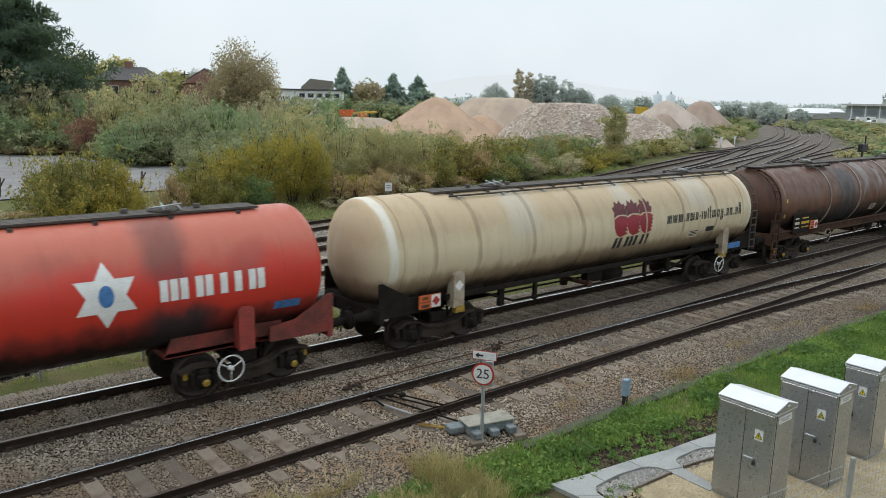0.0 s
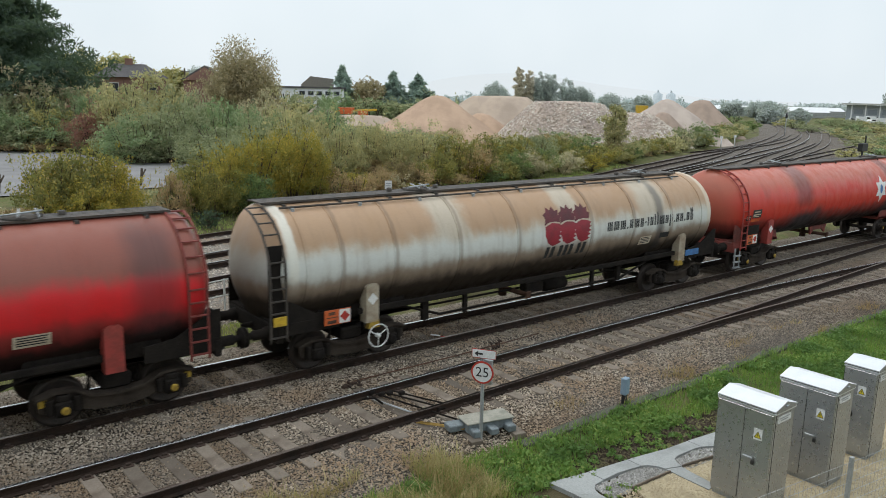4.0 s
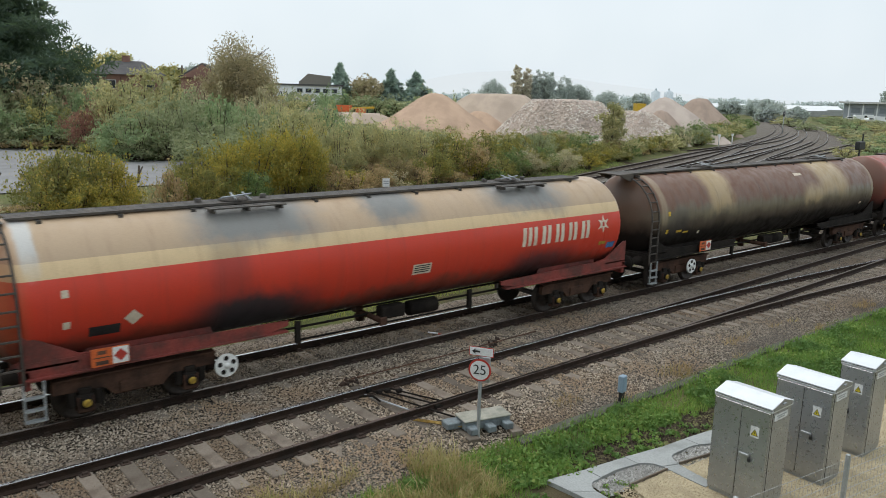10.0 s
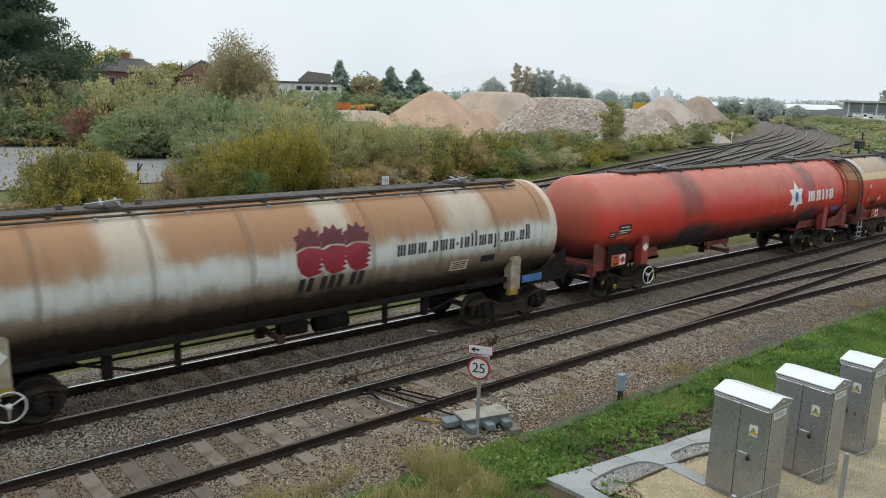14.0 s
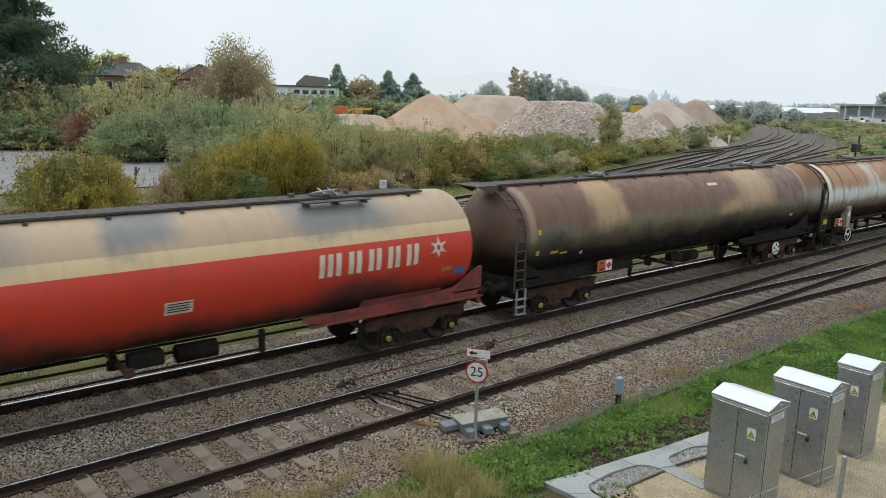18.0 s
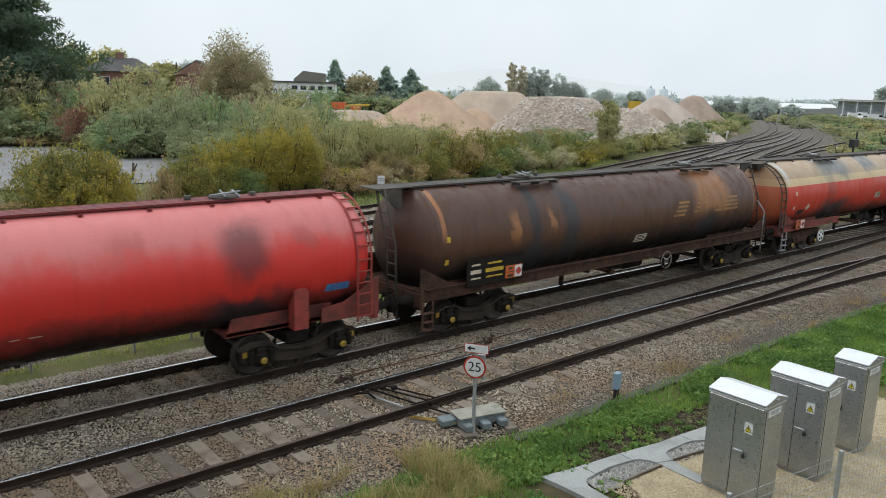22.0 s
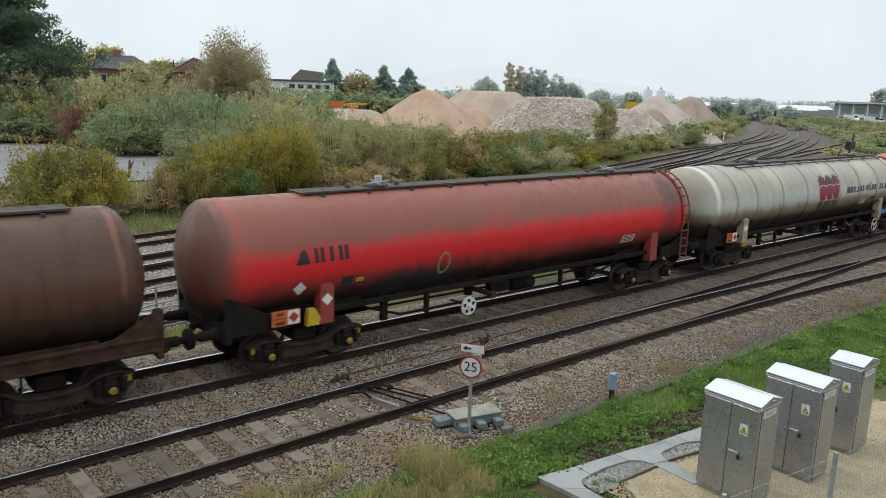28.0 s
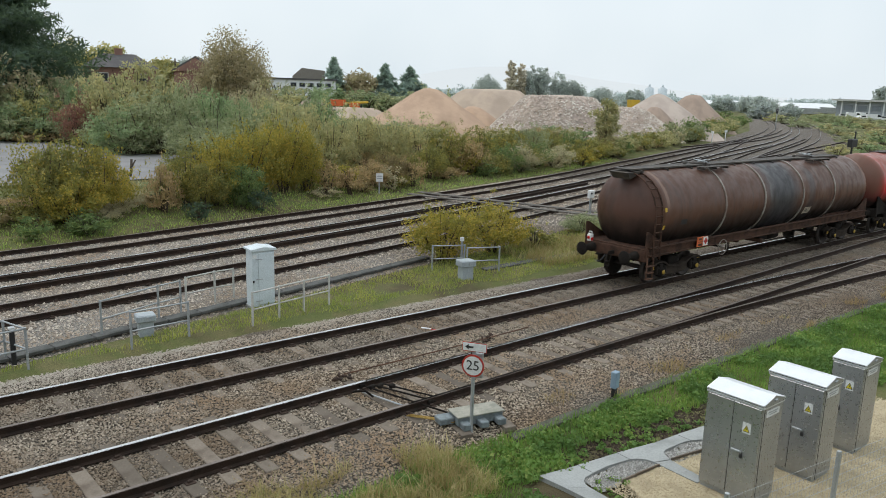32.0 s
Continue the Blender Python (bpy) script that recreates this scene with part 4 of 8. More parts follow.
def bogie(w, x, style, spin, caps=True):
    """A four-wheel bogie under a wagon, with turning wheelsets."""
    b = part("bogie", shared(("bogie_bolster", x), lambda g: g.box(x, 0, 0.72, 0.55, 2.0, 0.28, c=0.04).turn([(0.84, 0.3), (0.98, 0.3)], (x, 0, 0), "z", 16).box(x, 0, 0.84, 0.9, 1.3, 0.05), M_GRIME), None, w)
    for s in (-1, 1):
        part("side_frame", shared((style, s), build_curved_frame(s) if style == "curved" else build_box_frame(s), M_BOGIE if style == "curved" else M_RUSTGRIME), None, b, m=Matrix.Translation((x, 0, 0)))
        for e in (-1.3, 1.3) if style == "curved" and caps and s < 0 else ():
            part("yellow_mark", shared("yellow_mark", lambda g: g.box(0, -1.115, 0.60, 0.13, 0.02, 0.13, c=0.004), M_CAP), None, b, "yellow painted frame end", Matrix.Translation((x + e, 0, 0)))
    for ax in (x - 0.97, x + 0.97):
        ws = part("wheelset", shared("wheelset", build_wheelset, M_WHEEL), None, b, m=Matrix.Translation((ax, 0, 0.46)))
        spin.append((ws, ax))
        a = part("axlebox", shared("axlebox", build_axlebox, M_GRIME), None, b, m=Matrix.Translation((ax, -1.13, 0.46)))
        part("axlebox", shared("axlebox", build_axlebox, M_GRIME), None, b, m=Matrix.Translation((ax, 1.13, 0.46)) @ Matrix.Rotation(math.pi, 4, "Z"))
        if caps:
            part("axle_cap", shared("axle_cap", build_cap, M_CAP), None, b, "yellow axle cap", Matrix.Translation((ax, -1.29, 0.46)))
        for k in (-0.23, 0.23):
            part("spring", shared("spring", build_spring, M_GRIME), None, b, m=Matrix.Translation((ax + k, -1.15, 0.28)))
        part("brake_shoe", shared("brake_shoe", lambda g: g.box(0, 0, 0, 0.07, 0.1, 0.34, c=0.02).box(0.02, 0, 0.24, 0.04, 0.06, 0.3), M_GRIME), None, b, m=Matrix.Translation((ax + (0.52 if ax < x else -0.52), -0.74, 0.5)))


M_BOGIE = plain("bogie_frame_dirt", (0.056, 0.044, 0.035), (0.027, 0.021, 0.017), 0.85, 0, 3, 30, 0.4, 0.01)
M_PODRED = plain("pod_red", (0.36, 0.055, 0.045), (0.22, 0.045, 0.036), 0.55, 0, 3, 30, 0.1)
M_CAP = plain("grubby_yellow", (0.42, 0.27, 0.03), (0.22, 0.14, 0.03), 0.6, 0, 12, 40, 0.1)
M_RUSTGRIME = plain("rusty_grime", (0.085, 0.046, 0.032), (0.036, 0.023, 0.018), 0.85, 0, 3, 30, 0.4, 0.01)

# kind of tank, underframe, ladder end, place of the hazard plate, place of the handwheel and its kind, true label
TRAIN = [
    ("brown", "solebar", -1, -5.6, (-3.5, 0.9, "ring"), "rust-brown bogie tank wagon with pale hoop bands"),
    ("cream", "slim", 1, -6.5, (6.2, 0.68, "wheel"), "dirty cream bogie tank wagon with ribs and a maroon emblem"),
    ("red", "slim", -1, -6.9, (6.13, 0.68, "wheel"), "faded red bogie tank wagon with a white star and bars"),
    ("cream", "slim", -1, -6.5, (-5.4, 0.66, "wheel"), "rust-streaked cream bogie tank wagon with a maroon emblem"),
    ("crimson", "slim", 1, -6.58, (-1.38, 0.74, "disc"), "crimson bogie tank wagon with a grimy brown crown"),
    ("mottled", "skirt", -1, -4.95, (-5.65, 0.68, "disc"), "blotched brown and tan bogie tank wagon with a black belly"),
    ("banded", "skirt", -1, -6.45, (-4.25, 0.65, "disc"), "red bogie tank wagon with a cream band and tan crown"),
    ("red", "slim", 1, -6.9, (-5.3, 0.63, "wheel"), "sooty red bogie tank wagon with a white star and bars"),
    ("cream", "slim", -1, -6.6, (-5.46, 0.66, "wheel"), "brown-stained cream bogie tank wagon with a maroon emblem"),
    ("mottled", "skirt", -1, -4.3, (5.97, 0.72, "disc"), "grimy brown and ochre bogie tank wagon with a ladder"),
    ("banded", "skirt", -1, -6.6, (-4.65, 0.65, "disc"), "sooty red bogie tank wagon with a cream band"),
    ("brown", "solebar", -1, -4.9, (2.14, 0.93, "ring"), "rust-brown bogie tank wagon with ochre stripes and soot"),
    ("red", "slim", 1, -7.1, (-5.28, 0.64, "wheel"), "plain bright red bogie tank wagon with a sooty belly"),
    ("cream", "slim", 1, -6.53, (6.03, 0.69, "wheel"), "greyish white ribbed bogie tank wagon with a maroon emblem"),
    ("crimson", "slim", 1, -6.58, (-1.38, 0.74, "disc"), "crimson bogie tank wagon with brown crown and chalked ring"),
    ("brown", "solebar", -1, -4.88, (-3.5, 0.95, "ring"), "rust-brown hooped tank wagon with a tail lamp, last of the train"),
]


def tank_wagon(i):
    kind, under, lad, plate_x, brake, label = TRAIN[i]
    w = thing("tank_wagon", label, "tank wagon", pose(-141.7 + (10 - i) * PITCH, 15.31, 0), "tank wagons of the train")
    spin, ahead = [], Matrix.Translation((AHEAD, 0, 0))
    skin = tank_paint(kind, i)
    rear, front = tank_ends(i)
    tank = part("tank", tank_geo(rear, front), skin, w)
    body_mat = {"red": M_REDDISH, "banded": M_REDDISH, "brown": M_RUSTGRIME}.get(kind, M_GRIME)
    rnd = random.Random(i)
    # ribs, hoops and weld seams
    if kind == "cream":
        for x in (-7.22, -6.36, -4.94, -2.99, -1.0, 1.92, 3.85, 5.75, 7.45):
            part("rib", shared(("rib", x), ring_on(x, 0.05, 0.018), skin), None, tank)
    elif kind == "brown" and i != 11:
        for x in (-3.57, -0.87, 2.12, 4.87):
            part("hoop", shared(("hoop", x), ring_on(x, 0.085, 0.035), M_RIBGREY), None, tank, "pale rubbed steel hoop")
    else:
        for x in (-7.4, -4.3, -1.4, 1.5, 4.4, 7.4):
            part("weld_seam", shared(("weld_seam", x), seam_on(x), skin), None, tank)
    # walkway on the crown
    wk_mat = M_REDWALK if i == 12 else M_WALK
    x0, x1 = (-8.1 if kind == "mottled" else -7.75 if lad < 0 else -5.6), (8.0 if lad > 0 else 7.3)
    top = TANK_Z + TANK_R
    wk = part("walkway", shared(("walkway", x0, x1), lambda g: [g.box((x0 + x1) / 2, y, top + 0.035, x1 - x0, 0.13, 0.02, c=0.005) for y in (-0.22, -0.075, 0.075, 0.22)] + [g.box((x0 + x1) / 2, y, top + 0.025, x1 - x0, 0.025, 0.045) for y in (-0.31, 0.31)] + [g.box(x0 + 0.3 + k * (x1 - x0 - 0.6) / 9, 0, top + 0.02, 0.06, 0.62, 0.03) for k in range(10)], wk_mat), None, w, "dark steel roof walkway")
    for k in range(11):
        x = x0 + 0.5 + (x1 - x0 - 1.0) * k / 10
        part("bracket", shared("bracket", lambda g: g.box(0, 0, 0, 0.07, 0.86, 0.02).box(0, -0.43, -0.05, 0.09, 0.02, 0.1).box(0, 0.43, -0.05, 0.09, 0.02, 0.1), wk_mat), None, wk, m=Matrix.Translation((x, 0, top - 0.02)))
    for x in (-3.4, 4.6) if kind in ("banded", "brown") else (-3.4, 5.4):
        part("filler_hatch", shared("filler_hatch", lambda g: g.turn([(-0.1, 0.27), (0.05, 0.27), (0.06, 0.31), (0.10, 0.31), (0.14, 0.16), (0.145, 0.001)], (0, 0, 0), "z", 20).box(0, -0.3, 0.1, 0.1, 0.14, 0.07, c=0.02).box(0.3, 0, 0.1, 0.14, 0.09, 0.07, c=0.02), M_WALK), None, w, m=Matrix.Translation((x, 0, top - 0.02)))
        for d in (-0.75, 0.7):
            part("vent_valve", shared("vent_valve", lambda g: g.rod((0, 0, 0), (0, 0, 0.13), 0.07, 10), M_WALK), None, w, m=Matrix.Translation((x + d, 0.05, top)))
        if kind in ("banded", "brown"):
            part("side_gantry", shared("side_gantry", lambda g: [g.box(0, y, 0, 1.7, 0.13, 0.03, c=0.006) for y in (-0.72, -0.56)] + [g.box(k, -0.62, -0.06, 0.05, 0.3, 0.06) for k in (-0.75, 0, 0.75)], wk_mat), None, w, m=Matrix.Translation((x, 0, top - 0.0)))
        part("hatch_lever", shared("hatch_lever", lambda g: g.rod((-0.36, -0.2, 0.16), (0.34, -0.12, 0.2), 0.02, 6).rod((-0.1, -0.34, 0.14), (0.02, 0.2, 0.2), 0.018, 6).rod((0.26, -0.3, 0.1), (0.3, 0.22, 0.19), 0.016, 6), M_GALV), None, w, "bare metal hatch lever", Matrix.Translation((x, 0, top - 0.02)))
    if kind == "cream":
        rl = part("side_rail", shared(("side_rail", x0, x1), lambda g: g.rod((x0 + 0.3, -0.56, top - 0.06), (x1 - 0.2, -0.56, top - 0.06), 0.026, 8), M_WALK), None, w)
        for k in range(9):
            part("rail_clip", shared("rail_clip", lambda g: g.box(0, -0.52, top - 0.085, 0.06, 0.22, 0.035, c=0.008).box(0, -0.6, top - 0.12, 0.09, 0.04, 0.1, c=0.01), M_GALV), None, rl, "bare metal clip", Matrix.Translation((x0 + 0.6 + k * (x1 - x0 - 1.2) / 8, 0, 0)))
    # ladder, end platform and steps
    sgn = lad
    tip = rear if sgn < 0 else front
    if i != 11:
        add_ladder(w, tip - sgn * (0.62 if kind in ("red", "crimson") else 0.3), 1.4 if kind in ("red", "crimson") else 1.34, M_PODRED if kind == "red" else M_REDDISH if kind == "crimson" else M_RUSTGRIME if kind == "brown" else M_WALK)
    if kind == "mottled":
        part("end_platform", shared("end_platform", lambda g: g.box(-8.25, 0, top + 0.03, 0.75, 0.9, 0.03, c=0.006).plate([(-8.6, top + 0.02), (-7.9, top + 0.02), (-7.9, top - 0.14), (-8.05, top - 0.2)], -0.45, -0.41).plate([(-8.6, top + 0.02), (-7.9, top + 0.02), (-7.9, top - 0.14), (-8.05, top - 0.2)], 0.41, 0.45), wk_mat), None, w)
    if under != "slim" or i == 2:
        part("foot_step", shared("foot_step", build_step, M_GALV if kind != "brown" else M_RUST), None, w, "bare metal foot step" if kind != "brown" else "", Matrix.Translation((-7.72, -1.34, 0)))
    # headstocks, buffers, couplings
    for s in (-1, 1):
        turn = Matrix.Rotation(0 if s > 0 else math.pi, 4, "Z")
        part("headstock", shared(("headstock", s), lambda g: g.box(s * 8.15, 0, 1.06, 0.14, 2.5, 0.36, c=0.02).box(s * 7.75, 0, 1.27, 0.9, 2.5, 0.04).plate([(s * 8.22, 1.02), (s * 6.7, 1.02), (s * 6.7, 1.34), (s * 7.3, 1.42), (s * 8.1, 1.86), (s * 8.22, 1.86)][::s], -1.24, -1.20).plate([(s * 8.22, 1.02), (s * 6.7, 1.02), (s * 6.7, 1.34), (s * 7.3, 1.42), (s * 8.1, 1.86), (s * 8.22, 1.86)][::s], 1.20, 1.24), body_mat), None, w, m=ahead)
        for y in (-0.87, 0.87):
            part("buffer", shared("buffer", build_buffer, M_GRIME), None, w, m=ahead @ Matrix.Translation((s * 8.22, y, 1.05)) @ turn)
        part("coupling", shared("coupling", build_coupling, M_GRIME), None, w, m=ahead @ Matrix.Translation((s * 8.2, 0, 1.02)) @ turn)
        part("saddle", shared(("saddle", s), lambda g: g.plate([(s * 4.6, 1.0), (s * 7.2, 1.0), (s * 7.0, 1.75), (s * 4.9, 1.75)][::s], -0.95, -0.9).plate([(s * 4.6, 1.0), (s * 7.2, 1.0), (s * 7.0, 1.75), (s * 4.9, 1.75)][::s], 0.9, 0.95).box(s * 5.9, 0, 1.03, 2.6, 1.9, 0.1), body_mat), None, w, m=ahead)
    # underframe
    if under == "solebar":
        for y in (-1.22, 1.22):
            part("solebar", shared(("solebar", y), lambda g: g.box(0, y, 1.22, 16.2, 0.08, 0.28, c=0.012).box(0, y * 1.03, 1.09, 16.2, 0.16, 0.03).box(0, y * 1.03, 1.35, 16.2, 0.16, 0.03), M_RUSTGRIME), None, w, m=ahead)
    elif under == "skirt":
        for s, a, b in ((-1, 8.2, 3.15), (1, 8.2, 3.05)):
            out = [(s * a, 1.10), (s * (b + 0.5), 1.10), (s * b, 1.20), (s * b, 1.30), (s * a, 1.38)]
            part("skirt", shared(("skirt", s), lambda g: g.plate(out[::s], -1.25, -1.20).plate(out[::s], 1.20, 1.25).box(s * 5.7, -1.22, 1.09, 5.0, 0.24, 0.03), body_mat), None, w, m=ahead)
    elif kind != "red":
        for y in (-1.16, 1.16):
            part("solebar", shared(("slim_solebar", y), lambda g: g.box(0, y, 1.26, 12.4, 0.09, 0.13, c=0.012), M_GRIME), None, w, m=ahead)
            part("truss_rod", shared(("truss_rod", y), lambda g: g.path([(-5.0, y * 0.9, 1.2), (-3.6, y * 0.8, 0.72), (3.6, y * 0.8, 0.72), (5.0, y * 0.9, 1.2)], 0.035, 6), M_GRIME), None, w, m=ahead)
        for x in (-3.75, 3.75):
            for y in (-0.95, 0.95):
                part("queen_post", shared("queen_post", lambda g: g.box(0, 0, 0.95, 0.2, 0.12, 0.58, c=0.02), M_GRIME), None, w, m=Matrix.Translation((x, y, 0)))
    else:
        for y in (-0.59, 0.59):
            part("drain_bracket", shared("drain_bracket", lambda g: g.plate([(-0.75, 1.12), (0.75, 1.12), (0.62, 0.78), (0.35, 0.95), (-0.35, 0.95), (-0.62, 0.78)], -0.03, 0.03), M_REDDISH), None, w, "red bracket beside the drain valve", Matrix.Translation((-0.2, y, 0)))
    if kind == "red":
        part("brake_pipe", shared("brake_pipe", lambda g: g.path([(-6.8, 0.3, 0.95), (-1.2, 0.3, 1.02), (1.0, 0.3, 1.02), (6.8, 0.3, 0.95)], 0.03, 6), M_GRIME), None, w)
    else:
        part("brake_gear", shared(("brake_gear", under), lambda g: g.turn([(-0.42, 0.001), (-0.42, 0.19), (0.42, 0.19), (0.42, 0.001)], (1.3, -0.55, 0.82), "x", 16).turn([(-0.5, 0.001), (-0.48, 0.17), (0.48, 0.17), (0.5, 0.001)], (-1.2, 0.5, 0.85), "x", 16).box(0.2, -0.75, 0.92, 0.7, 0.28, 0.3, c=0.03).box(-2.4, -0.9, 0.88, 0.12, 0.08, 0.5).box(2.6, -0.9, 0.88, 0.12, 0.08, 0.5).rod((-2.4, -0.9, 0.7), (2.6, -0.9, 0.7), 0.025).rod((-6.8, -0.4, 0.82), (6.8, -0.4, 0.82), 0.03).rod((-6.8, 0.3, 0.78), (6.8, 0.3, 0.78), 0.03), M_GRIME), None, w)
    part("drain_valve", shared("drain_valve", lambda g: g.turn([(0.55, 0.001), (0.56, 0.12), (0.72, 0.13), (0.74, 0.09), (1.12, 0.09)], (-0.2, 0, 0), "z", 14).rod((-0.2, -1.0, 0.78), (-0.2, 1.0, 0.78), 0.07, 10).box(-0.2, -1.02, 0.78, 0.2, 0.06, 0.2, c=0.02), M_RUSTGRIME), None, w)
    for x in (-5.9, 6.6):
        bogie(w, x, "curved" if under != "skirt" else "box", spin, caps=not (kind in ("cream",)))
    # handwheel
    hx, hz, hk = brake
    if hk == "disc":
        hw = part("handwheel", shared("disc_handwheel", build_disc_wheel, M_WHITE), None, w, "white disc handwheel", Matrix.Translation((hx, -1.36, hz)))
        for k in range(5):
            part("wheel_hole", shared(("wheel_hole", k), build_disc_hole(k), M_GRIME), None, hw)
    else:
        part("handwheel", shared("ring_handwheel", build_handwheel, M_WHITE if hk == "wheel" else M_RIBGREY), None, w, "white spoked handwheel" if hk == "wheel" else "", Matrix.Translation((hx, -1.36, hz)))
    part("handwheel_shaft", shared("hw_shaft", lambda g: g.rod((0, 0, 0), (0, 0.7, 0), 0.03), M_GRIME), None, w, m=Matrix.Translation((hx, -1.36, hz)))
    # plates, pods and painted marks
    if i == 11 or i == 0:
        part("plate_board", shared("long_board", lambda g: g.box(-5.5, -1.36, 1.6, 2.0, 0.02, 0.72, c=0.01), M_GRIME), None, w)
        for bx, bw, mt in ((-6.2, 0.35, M_PALE), (-5.55, 0.62, M_YELLOW)):
            part("board_bar", shared(("board_bar", bx), lambda g: g.box(bx, -1.374, 1.62, bw, 0.01, 0.10).box(bx, -1.374, 1.8, bw * 0.8, 0.008, 0.05).box(bx, -1.374, 1.45, bw * 0.9, 0.008, 0.04), mt), None, w)
        hazard_plate(w, -4.86, 1.48, 0.6, 0.34, -1.385, False)
    else:
        hazard_plate(w, plate_x, 1.30, y=-1.38, backing=kind == "red")
    if under == "slim":
        pod = M_PODRED if kind in ("red", "crimson") else M_POD
        for px in (-5.55, 6.5):
            part("valve_pod", shared(("valve_pod", px), lambda g: g.plate([(px - 0.17, 1.0), (px + 0.17, 1.0), (px + 0.17, 1.84), (px + 0.1, 1.9), (px - 0.1, 1.9), (px - 0.17, 1.84)], -1.345, -1.08), pod), None, w)
        part("pod_diamond", shared("pod_diamond", lambda g: g.plate([(-5.55 + a * 0.14, 1.55 + b * 0.14) for a, b in ((-1, 0), (0, -1), (1, 0), (0, 1))], -1.354, -1.347), M_WHITE), None, w, "small white diamond label")
    for k, (a, b) in enumerate(((2.44, 2.58), (1.86, 2.0)) if kind in ("banded", "brown", "mottled") else ()):
        decal("label_square", ("labsq", k), [rect(-7.18, -7.06, a, b)], M_YELLOW if kind in ("brown", "mottled") else M_PALE, tank)
    if kind == "cream":
        s = 0.35 if i == 1 else 0.0
        low, up = crest(s)
        for k in range(3):
            decal("emblem_lobe", ("crest", s, k), [low[k]], M_CRIMSON, tank, "crimson lobe of the emblem", 0.006 + 0.001 * k)
            decal("emblem_head", ("crest_up", s, k), [up[k]], M_MAROON, tank, "dark maroon upper part of the emblem", 0.006 + 0.001 * k)
        decal("lettering", ("short", s), bars([2, 3, 2], 0.05 + s, 1.75 + s, 1.78, 2.10, 0.68, 0.05), M_DARK_GREEN, tank, "faded dark lettering drawn as bars")
        strokes = [3, 3, 3, 1, 2, 3, 2, 1, 1, 2, 1, 1, 3, 2, 2, 1, 2, 2, 1, 2, 2]
        line = bars(strokes, 2.6 + s, 6.95 + s, 2.31, 2.57, 0.74, 0.03)
        k = 0
        for sign, count in enumerate(strokes):
            group = line[k:k + count]
            k += count
            low, high = {3: (2.31, 2.37), 15: (2.31, 2.37), 18: (2.31, 2.37), 7: (2.40, 2.46), 11: (2.31, 2.70), 20: (2.31, 2.70), 10: (2.31, 2.64), 14: (2.20, 2.57)}.get(sign, (2.31, 2.57))
            decal("lettering", ("long", s, sign), [rect(q[0][0], q[1][0], low, high, 0.03) for q in group], M_DARK_GREEN, tank, "dark lettering drawn as bars")
        notice(tank, 4.55, 1.85)
        for px in (-5.5, 6.45):
            part("yellow_bracket", shared(("cream_bracket", px), lambda g: g.plate([(px - 0.16, 0.86), (px + 0.16, 0.86), (px + 0.12, 1.04), (px - 0.12, 1.04)], -1.345, -1.22), M_CAP), None, w, "grubby yellow bracket")
        part("blue_plate", shared("blue_plate", lambda g: g.box(7.2, -1.27, 1.22, 0.75, 0.02, 0.2, c=0.004), M_BLUE), None, w, "blue label plate")
        decal("panel", "dpanel", [rect(5.25, 5.75, 1.85, 2.02)], M_DARK_GREEN, tank)
    if kind == "red" and i != 12:
        decal("star_mark", "starw", [star(3.85, 2.47, 0.60, 0.345)], M_WHITE, tank, "white six-pointed star with a blue oval")
        decal("star_centre", "starc", [oval(3.85, 2.47, 0.135, 0.2)], M_BLUE, tank, lift=0.011)
        decal("lettering", "redbars", bars([3, 2, 1, 1, 2], 4.8, 6.95, 2.22, 2.63, 0.78), M_WHITE, tank, "white lettering drawn as bars")
    if kind == "red":
        decal("data_panel", "rdata", [rect(-6.95, -6.35, 2.02, 2.32), rect(-7.35, -7.02, 1.95, 2.14)], M_BLACK, tank)
        for k, line in enumerate((rect(-6.85, -6.45, 2.22, 2.26), rect(-6.9, -6.4, 2.12, 2.16), rect(-6.9, -6.5, 2.06, 2.09), rect(-7.3, -7.06, 2.07, 2.09), rect(-7.3, -7.08, 2.01, 2.03))):
            decal("data_line", ("rlines", k), [line], M_PALE, tank, lift=0.011)
        decal("blue_label", "rblue", [rect(7.15, 7.75, 1.68, 1.86)], M_BLUE, tank)
        decal("orange_bar", "rorange", [rect(-6.98, -6.4, 1.88, 1.98)], M_ORANGE, tank)
        if i == 12:
            decal("white_dash", "dashes", [rect(-5.2, -4.2, 1.73, 1.77), rect(1.0, 1.15, 1.72, 1.74), rect(1.3, 1.5, 1.72, 1.74)], M_PALE, tank)
    if kind == "crimson":
        decal("emblem", "tri", [[(-6.32, 2.36), (-5.98, 2.36), (-6.05, 2.62), (-6.12, 2.68), (-6.2, 2.62)]], M_BLACK, tank, "black triangular emblem")
        decal("lettering", "three", bars([2, 1, 2], -5.86, -4.95, 2.36, 2.68, 0.66, -0.02), M_BLACK, tank, "black lettering drawn as bars")
        decal("diamond", "cdia", [[(-6.35, 1.82), (-6.19, 1.66), (-6.03, 1.82), (-6.19, 1.98)]], M_WHITE, tank)
        notice(tank, 5.2, 1.80, 0.6, 0.24)
        decal("data_panel", "cdata", [rect(-5.15, -4.85, 1.75, 1.95), rect(-5.15, -4.7, 1.62, 1.72)], M_DARK_GREEN, tank)
        decal("yellow_tag", "ytag", [rect(-4.75, -4.55, 1.78, 1.88)], M_YELLOW, tank)
        part("yellow_bracket", shared("ybracket", lambda g: g.plate([(-6.05, 1.0), (-5.75, 1.0), (-5.7, 1.15), (-5.85, 1.38), (-6.0, 1.38)], -1.34, -1.2), M_YELLOW), None, w, "yellow painted bracket")
